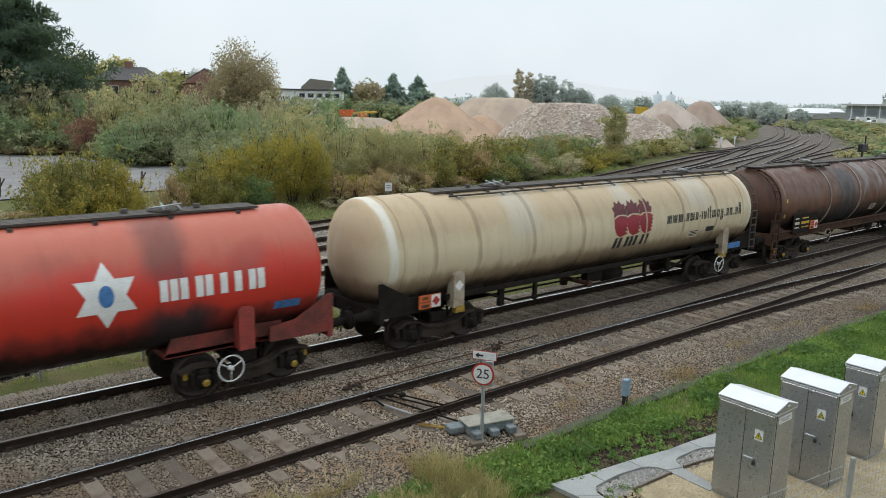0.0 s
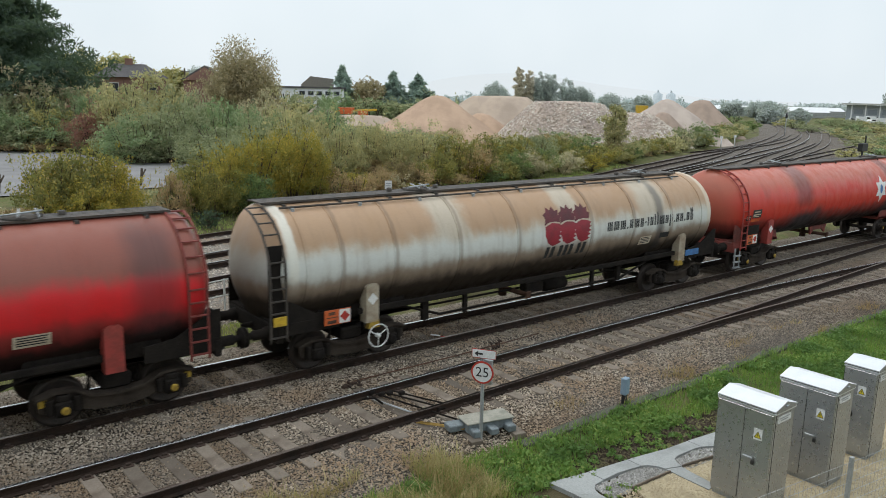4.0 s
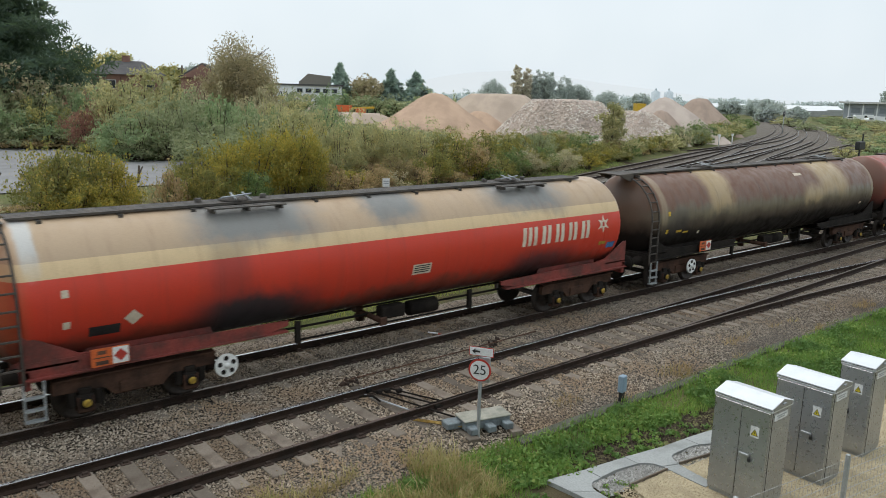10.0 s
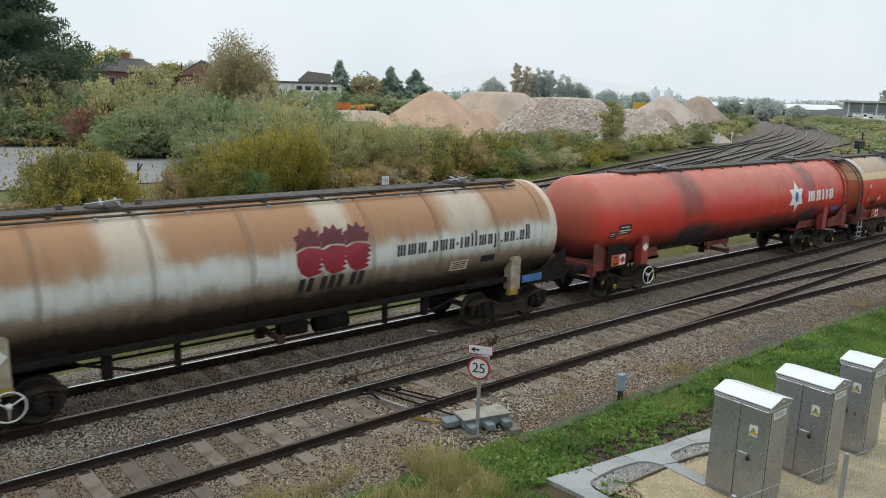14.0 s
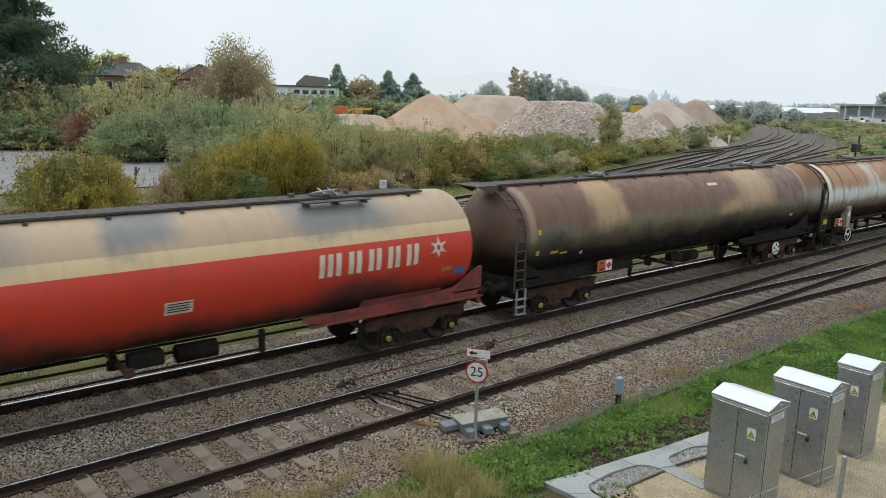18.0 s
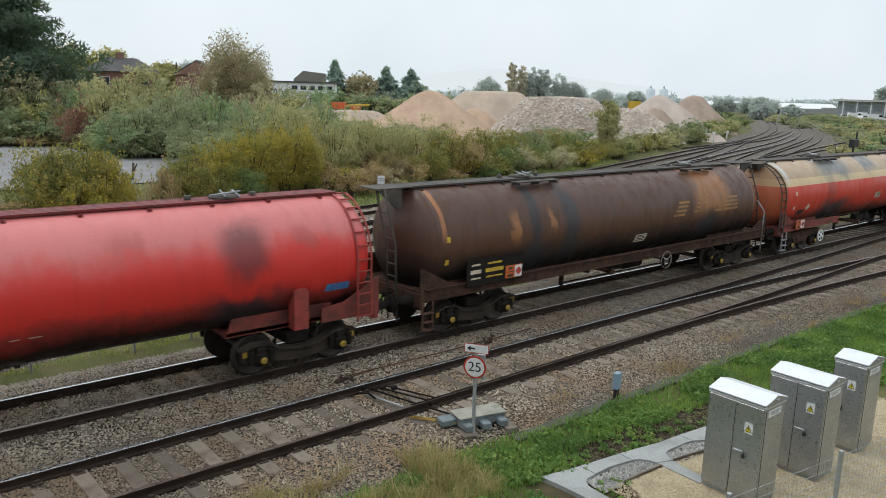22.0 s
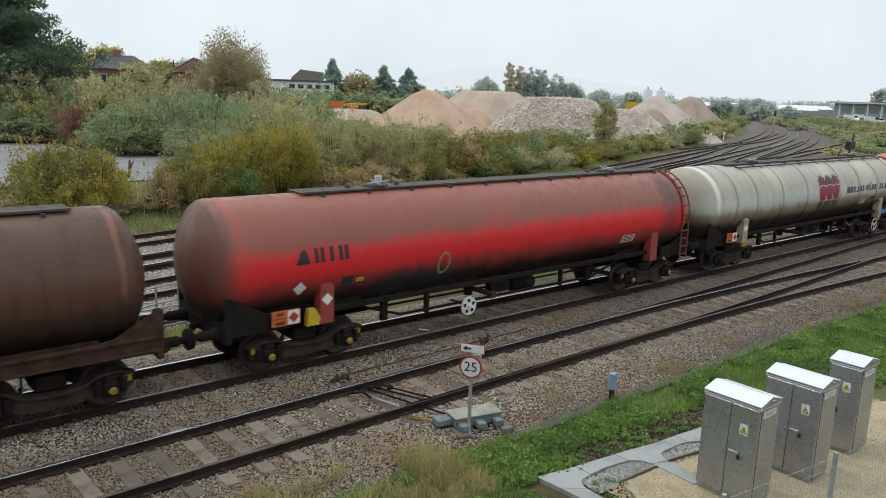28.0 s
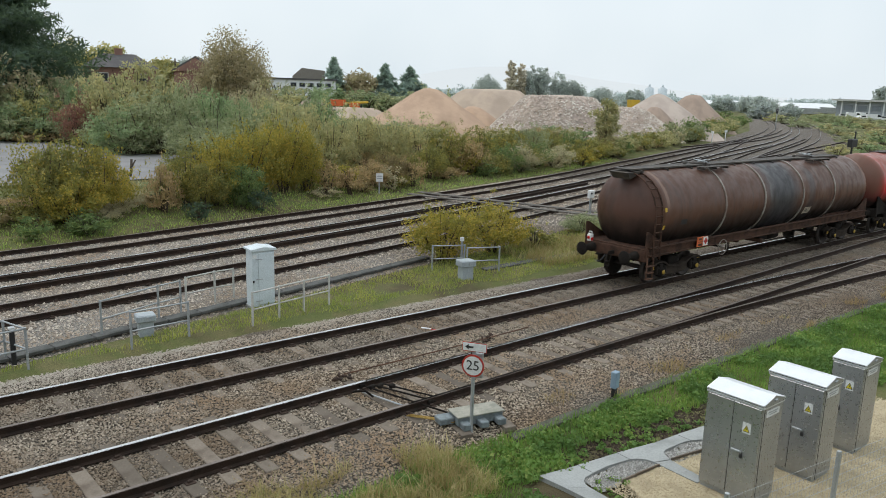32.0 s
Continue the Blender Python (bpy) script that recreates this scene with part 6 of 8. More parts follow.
cab = thing("lineside_cabinet", "tall pale grey cabinet with a pitched lid by the handrails", "cabinet", pose(9.68, 19.75, -0.2, 0, 0, -5))
part("body", Geo().box(0, 0, 0.84, 0.66, 0.5, 1.66, c=0.012), M_GREY_PAINT, cab)
part("lid", Geo().plate([(-0.38, 1.66), (0.38, 1.66), (0.38, 1.71), (0, 1.77), (-0.38, 1.71)], -0.3, 0.3), M_GREY_PAINT, cab)
dr = part("door", Geo().box(0.08, -0.262, 0.84, 0.46, 0.02, 1.5, c=0.005), M_GREY_PAINT, cab)
for z in (0.2, 0.84, 1.42):
    part("hinge", Geo().box(-0.14, -0.275, z, 0.2, 0.015, 0.025), M_GALV, dr)
part("lock", Geo().box(-0.30, -0.26, 0.78, 0.04, 0.03, 0.07), M_BLACK, cab)
part("label", Geo().box(-0.26, -0.255, 1.5, 0.12, 0.004, 0.1), M_LABEL, cab)
part("base", Geo().box(0, 0, 0.0, 0.72, 0.56, 0.06), M_CONCRETE, cab)


M_BOXGREY = plain("box_grey", (0.36, 0.40, 0.42), (0.30, 0.33, 0.35), 0.55, 0, 3, 30, 0.05)


def junction_box(x, y, rz, label, s=1.0):
    t = thing("junction_box", label, "junction box", pose(x, y, -0.22, 0, 0, rz))
    part("body", Geo().box(0, 0, 0.30 * s, 0.44 * s, 0.4 * s, 0.52 * s, c=0.012), M_BOXGREY, t)
    part("lid", Geo().box(0, 0, 0.66 * s, 0.60 * s, 0.52 * s, 0.24 * s, c=0.03), M_BOXGREY, t)
    part("latch", Geo().box(0.02, -0.27 * s, 0.66 * s, 0.07, 0.03, 0.09), M_GALV, t)
    return t


junction_box(6.05, 18.75, -8, "pale grey two-part junction box behind a handrail", 0.78)
junction_box(16.7, 18.75, -10, "small pale grey junction box in the grass", 0.92)


def handrail(posts, label, mat_, h=0.95):
    t = thing("handrail", label, "handrail")
    for x, y in posts:
        part("post", Geo().box(x, y, h / 2 - 0.25, 0.05, 0.05, h + 0.1, c=0.006), mat_, t)
    for z in (h - 0.23, h * 0.5 - 0.22):
        for a, b in zip(posts, posts[1:]):
            part("rail", Geo().rod((*a, z), (*b, z), 0.022, 8), mat_, t)
    return t


handrail([(5.45, 17.95), (6.88, 18.05)], "weathered grey steel handrail in front of a junction box", M_GALV)
handrail([(5.16, 19.3), (6.82, 20.0), (7.5, 20.2)], "thin grey steel handrail along the trough", M_GALV)
handrail([(7.75, 20.45), (8.7, 20.7), (9.3, 20.75)], "pale painted handrail behind the tall cabinet", M_STONEGREY)
handrail([(8.58, 18.0), (9.47, 18.22), (10.33, 18.4), (11.26, 18.58)], "pale painted handrail in front of the tall cabinet", M_STONEGREY)
handrail([(1.2, 17.7), (3.23, 17.95), (2.95, 18.8), (1.0, 18.7)], "grey handrail round a cable post", M_GALV)
handrail([(16.5, 20.3), (17.55, 19.8)], "grey handrail in the yellow bush", M_GALV)
handrail([(17.33, 19.4), (18.4, 18.9)], "grey handrail beside the small box", M_GALV)
cp = thing("cable_post", "black cable post with a white cap", "post", pose(3.05, 18.45, -0.2))
part("post", Geo().box(0, 0, 0.4, 0.1, 0.1, 0.84, c=0.01), M_BLACK, cp)
part("cap", Geo().box(0, 0, 0.83, 0.12, 0.12, 0.06, c=0.01), M_LABEL, cp)
lp = thing("marker_post", "thin grey post with a white cap by the handrails", "post", pose(17.6, 20.0, -0.2))
part("post", Geo().box(0, 0, 0.55, 0.06, 0.06, 1.1), M_GALV, lp)
part("cap", Geo().box(0, 0, 1.1, 0.12, 0.1, 0.14, c=0.01), M_LABEL, lp)

# boarded crossing over the yard lines
xing = thing("board_crossing", "grey timber boards laid across the yard lines", "crossing", kind="structure")
a, b = Vector((27.5, 35.8)), Vector((31.4, 24.6))
dvec = (b - a).normalized()
nvec = Vector((-dvec.y, dvec.x))
M_BOARD = plain("grey_boards", (0.17, 0.155, 0.14), (0.10, 0.09, 0.08), 0.85, 0, 2, 30, 0.3)
ang = math.atan2(dvec.y, dvec.x)
for side in (-0.55, 0.55):
    for k in range(5):
        for j in (-0.11, 0.11):
            c = a + dvec * (1.2 + 2.36 * k) + nvec * (side + j)
            part("board", Geo().box(c.x, c.y, 0.01, 2.3, 0.2, 0.06, Matrix.Rotation(ang, 4, "Z"), c=0.01), M_BOARD, xing)
sg = thing("ground_signal", "small white-topped ground signal by the board crossing", "signal", pose(31.4, 25.6, -0.2))
part("post", Geo().box(0, 0, 0.5, 0.09, 0.09, 1.0), M_GALV, sg)
part("head", Geo().box(0, 0, 1.15, 0.4, 0.2, 0.42, c=0.04), M_LABEL, sg)
part("lamp", Geo().turn([(0, 0.05), (-0.03, 0.05), (-0.03, 0.001)], (-0.08, -0.1, 1.2), "y", 12), M_BLACK, sg)
ws = thing("small_notice", "small white notice on a post in the grass bank", "sign", pose(26.0, 37.2, 0.0))
part("post", Geo().box(0, 0, 0.35, 0.06, 0.06, 0.9), M_GALV, ws)
part("board", Geo().box(0, -0.04, 0.85, 0.42, 0.03, 0.5, Matrix.Rotation(radians(-30), 4, "Z")), M_LABEL, ws)
part("bars", Geo().box(-0.012, -0.062, 0.93, 0.3, 0.012, 0.05, Matrix.Rotation(radians(-30), 4, "Z")).box(-0.012, -0.062, 0.8, 0.3, 0.012, 0.05, Matrix.Rotation(radians(-30), 4, "Z")), M_GALV, ws)

# litter
lt = thing("litter_strip", "scrap of red and white plastic on the ballast", "litter", pose(12.2, 15.0, -0.13, 0, 8, -30))
part("red_end", Geo().box(0.16, 0, 0, 0.3, 0.05, 0.02), M_RED, lt)
part("white_end", Geo().box(-0.12, 0.02, 0.01, 0.26, 0.06, 0.02), M_LABEL, lt)

# ---- foliage ----
nr = np.random.RandomState(11)


def leaves(centres, spread, per, size, flat=0.7, droop=0.0, seed=1, long=1.7, floor=0.05):
    """Quads for leaves scattered round clump centres; returns vertices and faces."""
    r = np.random.RandomState(seed)
    c = np.repeat(np.asarray(centres, float), per, 0)
    s = np.repeat(np.asarray(spread, float), per)[:, None]
    d = r.normal(size=(len(c), 3))
    d /= np.linalg.norm(d, axis=1)[:, None]
    p = c + d * s * (r.rand(len(c), 1) ** 0.4) * np.array([1, 1, flat])
    p[:, 2] -= droop * r.rand(len(c)) * s[:, 0]
    p[:, 2] = floor + np.abs(p[:, 2] - floor)
    u = r.normal(size=(len(c), 3))
    u[:, 2] -= droop
    u /= np.linalg.norm(u, axis=1)[:, None]
    w = np.cross(u, d + 0.5 * r.normal(size=d.shape))
    w /= np.linalg.norm(w, axis=1)[:, None] + 1e-6
    k = size * (0.6 + 0.8 * r.rand(len(c), 1))
    a, b = u * k * long / 2, w * k / 2
    v = np.stack([p - a, p + b * 0.9, p + a, p - b * 0.9], 1).reshape(-1, 3)
    return v, np.arange(len(v)).reshape(-1, 4)


def crown_clumps(n, rx, ry, z0, z1, seed, hollow=0.45, lump=0.25):
    """Clump centres in an uneven crown, more of them near its outside."""
    r = np.random.RandomState(seed)
    d = r.normal(size=(n, 3))
    d /= np.linalg.norm(d, axis=1)[:, None]
    q = hollow + (1 - hollow) * r.rand(n) ** 0.6
    bumps = 1 + lump * np.array([noise.noise((x * 1.7 + seed, y * 1.7, z * 1.7)) for x, y, z in d]) * 2
    q = (q * bumps)[:, None]
    zc, zr = (z0 + z1) / 2, (z1 - z0) / 2
    return np.array([0, 0, zc]) + d * q * np.array([rx, ry, zr])


M_BARK = plain("bark", (0.11, 0.085, 0.065), (0.06, 0.05, 0.04), 0.9, 0, 5, 40, 0.6, 0.03)
LEAF = {
    "olive": leafy("olive_leaves", [(0.223, 0.221, 0.068), (0.348, 0.295, 0.084), (0.558, 0.392, 0.095), (0.153, 0.158, 0.062)]),
    "yellow": leafy("yellowing_leaves", [(0.317, 0.268, 0.056), (0.462, 0.352, 0.063), (0.620, 0.429, 0.076), (0.205, 0.203, 0.054)]),
    "green": leafy("green_leaves", [(0.130, 0.198, 0.074), (0.202, 0.270, 0.094), (0.312, 0.336, 0.118), (0.091, 0.138, 0.060)]),
    # next five: bush leaves paled, with distance haze mixed into the colour
    "grey": leafy("hazed_grey_green_leaves", [(0.307, 0.337, 0.197), (0.392, 0.408, 0.230), (0.456, 0.449, 0.250), (0.201, 0.230, 0.130)]),
    "sage": leafy("hazed_olive_leaves", [(0.431, 0.408, 0.207), (0.554, 0.496, 0.248), (0.662, 0.525, 0.248), (0.308, 0.306, 0.165)]),
    "moss": leafy("hazed_green_leaves", [(0.250, 0.338, 0.175), (0.338, 0.425, 0.213), (0.425, 0.475, 0.250), (0.175, 0.237, 0.131)]),
    "rust": leafy("hazed_brown_leaves", [(0.497, 0.430, 0.282), (0.613, 0.497, 0.315), (0.497, 0.513, 0.298), (0.347, 0.315, 0.215)]),
    "pale_yellow": leafy("hazed_yellow_leaves", [(0.460, 0.414, 0.161), (0.575, 0.494, 0.196), (0.632, 0.529, 0.230), (0.322, 0.322, 0.138)]),
    "brown": leafy("brown_leaves", [(0.26, 0.19, 0.10), (0.34, 0.24, 0.11), (0.22, 0.21, 0.09), (0.18, 0.13, 0.08)]),
    "red": leafy("red_leaves", [(0.375, 0.150, 0.138), (0.300, 0.150, 0.125), (0.425, 0.213, 0.150), (0.237, 0.138, 0.100)]),
    "fir": leafy("dark_fir", [(0.059, 0.094, 0.070), (0.080, 0.119, 0.083), (0.106, 0.144, 0.095), (0.045, 0.070, 0.055)]),
    # fir for the distance, haze put into its leaf colour
    "hazed_fir": leafy("hazed_fir", [(0.316, 0.411, 0.365), (0.388, 0.486, 0.411), (0.461, 0.557, 0.461), (0.242, 0.316, 0.291)]),
    "birch": leafy("birch_leaves", [(0.374, 0.306, 0.187), (0.442, 0.357, 0.212), (0.476, 0.383, 0.238), (0.289, 0.246, 0.162)]),
    "bracken": leafy("bracken", [(0.460, 0.322, 0.177), (0.568, 0.399, 0.215), (0.291, 0.276, 0.123), (0.307, 0.199, 0.116)]),
    "weed": leafy("weed_leaves", [(0.145, 0.25, 0.06), (0.20, 0.32, 0.08), (0.30, 0.36, 0.10), (0.085, 0.165, 0.05)]),
    # last three: far leaves whose base colour carries the haze of distance
    "mist": leafy("hazed_far_leaves", [(0.478, 0.524, 0.506), (0.534, 0.570, 0.552), (0.579, 0.589, 0.542), (0.423, 0.469, 0.460)]),
    "pale": leafy("hazed_poplar_leaves", [(0.74, 0.66, 0.54), (0.78, 0.70, 0.58), (0.80, 0.72, 0.60), (0.66, 0.60, 0.51)]),
    "haze": leafy("haze_tinted_leaves", [(0.62, 0.67, 0.68), (0.66, 0.71, 0.72), (0.70, 0.73, 0.72), (0.57, 0.62, 0.64)]),
}


def stems(rx, h, n, seed, thick=0.04):
    r, g = random.Random(seed), Geo()
    for k in range(n):
        a, t = r.uniform(0, 6.28), r.uniform(0.3, 0.85)
        x, y = rx * t * math.cos(a), rx * t * math.sin(a)
        g.rod((x * 0.15, y * 0.15, -0.3), (x * 0.6, y * 0.6, h * 0.5), thick, 5, thick * 0.6, False).rod((x * 0.6, y * 0.6, h * 0.5), (x, y, h * r.uniform(0.8, 1.0)), thick * 0.6, 5, thick * 0.2, False)
    return g


BUSH = {}


def bush_meshes(kind, var, small=False, near=False):
    """Stems and leaves of a bush 2 m in radius and 3 m high, in three variants."""
    key = (kind, var, small, near)
    if key not in BUSH:
        sd = var * 17 + sum(map(ord, kind)) % 50
        cl = crown_clumps(36 if small else 130 if near else 92, 1.75, 1.75, 0.25, 2.75, sd, 0.4, 0.3)
        v, f = leaves(cl, np.random.RandomState(sd).uniform(0.3, 0.6, len(cl)), 24 if small else 62 if near else 38, 0.17 if small else 0.072 if near else 0.098, 0.8, 0.1, sd)
        extra = crown_clumps(26, 2.0, 2.0, 0.3, 3.2, sd + 5, 0.9, 0.35)
        v2, f2 = leaves(extra, np.full(len(extra), 0.24), 8 if small else 20, 0.12 if small else 0.075, 1.3, 0, sd + 1)
        BUSH[key] = (stems(1.7, 2.8, 16, sd).mesh("stem", M_BARK), raw_mesh("leaves", np.concatenate([v, v2]), np.concatenate([f, f2 + len(v)]), LEAF[kind]))
    return BUSH[key]


BUSH_LABEL = {"olive": "olive-green scrub bush on the railway bank", "yellow": "yellowing autumn bush on the railway bank", "green": "dense dark green bush", "grey": "grey-green scrub bush with haze in its colour",
              "brown": "brown-leaved autumn scrub bush", "red": "small dark red autumn bush in scrub", "bracken": "rusty brown bracken and bramble clump", "weed": "low green leafy weeds", "mist": "distant bush with haze in its colour", "fir": "dark evergreen shrub in scrub", "sage": "olive scrub bush with haze in its colour", "moss": "overgrown green bush with haze in its colour",
              "rust": "brown autumn scrub bush with haze in its colour", "pale_yellow": "yellow-green scrub bush with haze in its colour"}


def bush(kind, x, y, r, h, label=""):
    near = y < 47 and x < 33 and r > 1.1
    st, lf = bush_meshes(kind, rng.randrange(3), not near and (r < 1.55 or y > 100 or x > 70), near)
    z = ground_height(x, y)
    t = thing("bush", label or BUSH_LABEL[kind], "bush", Matrix.Translation((x, y, z)) @ Matrix.Rotation(rng.uniform(0, 6.28), 4, "Z") @ Matrix.Diagonal((r / 2, r / 2, h / 3, 1)), "bushes on the bank")
    part("stem", st, None, t)
    part("foliage", lf, None, t)
    return t


def tree(x, y, h, r, kind, label, trunk=0.25, low=0.25, n=170, per=60, size=0.2, droop=0.2, seed=3, category="tree"):
    z = ground_height(x, y) - 0.1
    t = thing("tree", label, category, Matrix.Translation((x, y, z)))
    g, rr = Geo(), random.Random(seed)
    g.rod((0, 0, 0), (0.1, 0.05, h * 0.5), trunk, 9, trunk * 0.65).rod((0.1, 0.05, h * 0.5), (0.0, 0.1, h * 0.92), trunk * 0.65, 8, 0.03)
    for k in range(14):
        a, b = rr.uniform(0, 6.28), rr.uniform(low + 0.05, 0.8)
        e = r * rr.uniform(0.5, 0.85)
        g.rod((0.05, 0.03, h * b), (e * math.cos(a), e * math.sin(a), h * min(0.95, b + 0.22)), trunk * 0.3, 6, 0.015, False)
    part("trunk", g, M_BARK, t)
    cl = crown_clumps(n, r * 0.85, r * 0.85, h * low, h * 0.95, seed, 0.3, 0.22)
    v, f = leaves(cl, np.random.RandomState(seed).uniform(0.2, 0.36, n) * r, per, size, 0.9, droop, seed)
    part("crown", raw_mesh("crown", v, f, LEAF[kind]), None, t)
    return t


def conifer(x, y, h, r, label, seed=5, size=0.3, tiers=20, kind="fir", low=0.08):
    """A fir: whorls of drooping branches that shorten towards the tip, with an uneven outline."""
    z = ground_height(x, y) - 0.1
    t = thing("conifer_tree", label, "tree", Matrix.Translation((x, y, z)))
    rr = random.Random(seed)
    part("trunk", Geo().rod((0, 0, 0), (0, 0, h * 0.97), 0.035 * h * 0.5, 8, 0.02), M_BARK, t)
    cl, sp = [], []
    for k in range(tiers):
        q = k / (tiers - 1)
        zz = h * (low + (0.98 - low) * q)
        reach = r * (1 - q) ** 0.75 * rr.uniform(0.8, 1.12) + 0.15
        nb = max(4, int(11 * (1 - q) + 3))
        for j in range(nb):
            a = rr.uniform(0, 6.28)
            zz = h * (low + (0.98 - low) * q) + rr.uniform(-0.03, 0.03) * h
            e = reach * rr.uniform(0.75, 1.15)
            for s in (0.3, 0.55, 0.8, 1.0):
                cl.append((e * s * math.cos(a), e * s * math.sin(a), zz + 0.05 * h * (0.3 - s * s) + (0.03 * h if s == 1.0 else 0)))
                sp.append((0.8 - 0.4 * s) * max(0.35, r * 0.28 * (1 - q * 0.5)))
    v, f = leaves(cl, sp, max(6, int((68000 if r > 11 else 20000 if h > 13 else 9000) / len(cl))), size, 0.7, 0.15, seed, 4.2)
    part("crown", raw_mesh("crown", v, f, LEAF[kind]), None, t)
    return t


# ---- bushes on the bank, by stretches ----
for kind, x, y, r, h in [("olive", 7.5, 35.2, 1.6, 3.3), ("olive", 8.7, 35.9, 1.7, 3.5), ("yellow", 9.9, 35.5, 1.3, 3.0), ("yellow", 8.3, 34.6, 1.5, 2.2), ("green", 6.4, 32.7, 0.8, 1.0), ("green", 8.4, 33.1, 0.9, 0.9), ("olive", 14.1, 36.6, 1.5, 2.8), ("yellow", 16.0, 37.2, 1.7, 3.2), ("yellow", 18.0, 37.8, 1.8, 3.7), ("yellow", 20.2, 38.3, 1.8, 3.9), ("yellow", 21.6, 38.2, 1.2, 3.2), ("bracken", 12.6, 35.5, 0.8, 2.4), ("green", 16.7, 35.8, 1.2, 2.3), ("olive", 14.6, 35.7, 1.1, 2.3), ("bracken", 22.8, 37.8, 1.0, 2.0), ("sage", 27.1, 44.3, 1.9, 3.8), ("sage", 30.3, 45.7, 1.9, 4.2), ("bracken", 24.0, 37.3, 1.0, 1.7), ("bracken", 26.6, 38.8, 1.2, 1.8), ("brown", 29.0, 39.8, 1.2, 2.0), ("sage", 31.6, 44.1, 1.7, 3.5), ("sage", 34.4, 44.3, 1.9, 3.6), ("olive", 32.5, 40.6, 1.4, 2.4), ("bracken", 29.7, 38.8, 1.0, 1.8), ("olive", 35.5, 42.6, 1.6, 3.2), ("bracken", 37.1, 42.1, 1.5, 2.8), ("olive", 41.2, 45.2, 1.7, 3.0), ("olive", 44.1, 45.0, 1.8, 2.9), ("grey", 48.7, 47.0, 1.9, 2.9), ("olive", 52.2, 47.8, 1.8, 2.6), ("green", 55.5, 48.3, 1.5, 2.4), ("yellow", 57.6, 47.2, 1.2, 1.5), ("brown", 63.0, 49.9, 1.2, 2.0), ("green", 71.8, 53.3, 1.5, 1.7), ("olive", 78.1, 55.5, 1.6, 1.6), ("green", 86.0, 58.6, 1.7, 1.7), ("olive", 95.1, 62.0, 1.7, 1.7), ("green", 106.8, 67.0, 1.9, 1.9), ("olive", 122.2, 73.8, 1.9, 1.8), ("green", 137.2, 80.2, 1.8, 1.3), ("green", 165.8, 92.8, 2.6, 2.4), ("grey", 143.2, 82.0, 1.7, 1.7), ("grey", 152, 96.5, 3.4, 3.0), ("green", 180, 106, 3.4, 2.6)]:
    bush(kind, x, y, r * 1.05, h)
for k in range(46):
    x = 40 + 92 * (k / 45) ** 1.1 + rng.uniform(-0.6, 0.6)
    bush(rng.choice(("olive", "sage", "green", "grey", "olive", "rust")), x, far_edge(x) + rng.uniform(1.3, 2.4), rng.uniform(1.3, 1.9), rng.uniform(1.4, 2.3), "dense scrub hedge bush beside the outer track")
tree(64.1, 50.9, 5.9, 1.6, "sage", "slim olive-green young tree by the outer track", 0.1, 0.05, 110, 44, 0.14, 0.1, 21)
bush("green", 65.2, 49.6, 1.3, 1.8)
# brambles and bracken that cover the bank
for k in range(110):
    x = 5 + 105 * (k / 109) ** 1.25 + rng.uniform(-0.6, 0.6)
    y = far_edge(x) + (2.0 if x < 22 else 1.5) + rng.uniform(0, 4.6)
    bush(rng.choice(("bracken", "bracken", "olive", "green", "grey", "brown", "bracken", "rust", "yellow")), x, y, rng.uniform(0.7, 1.3), rng.uniform(0.5, 1.05))
for k in range(34):
    x = 24 + 56 * k / 33 + rng.uniform(-1, 1)
    y = far_edge(x) + rng.uniform(8, 15)
    bush(rng.choice(("sage", "moss", "olive", "rust", "bracken")), x, y, rng.uniform(1.6, 2.4), rng.uniform(1.2, 2.0))
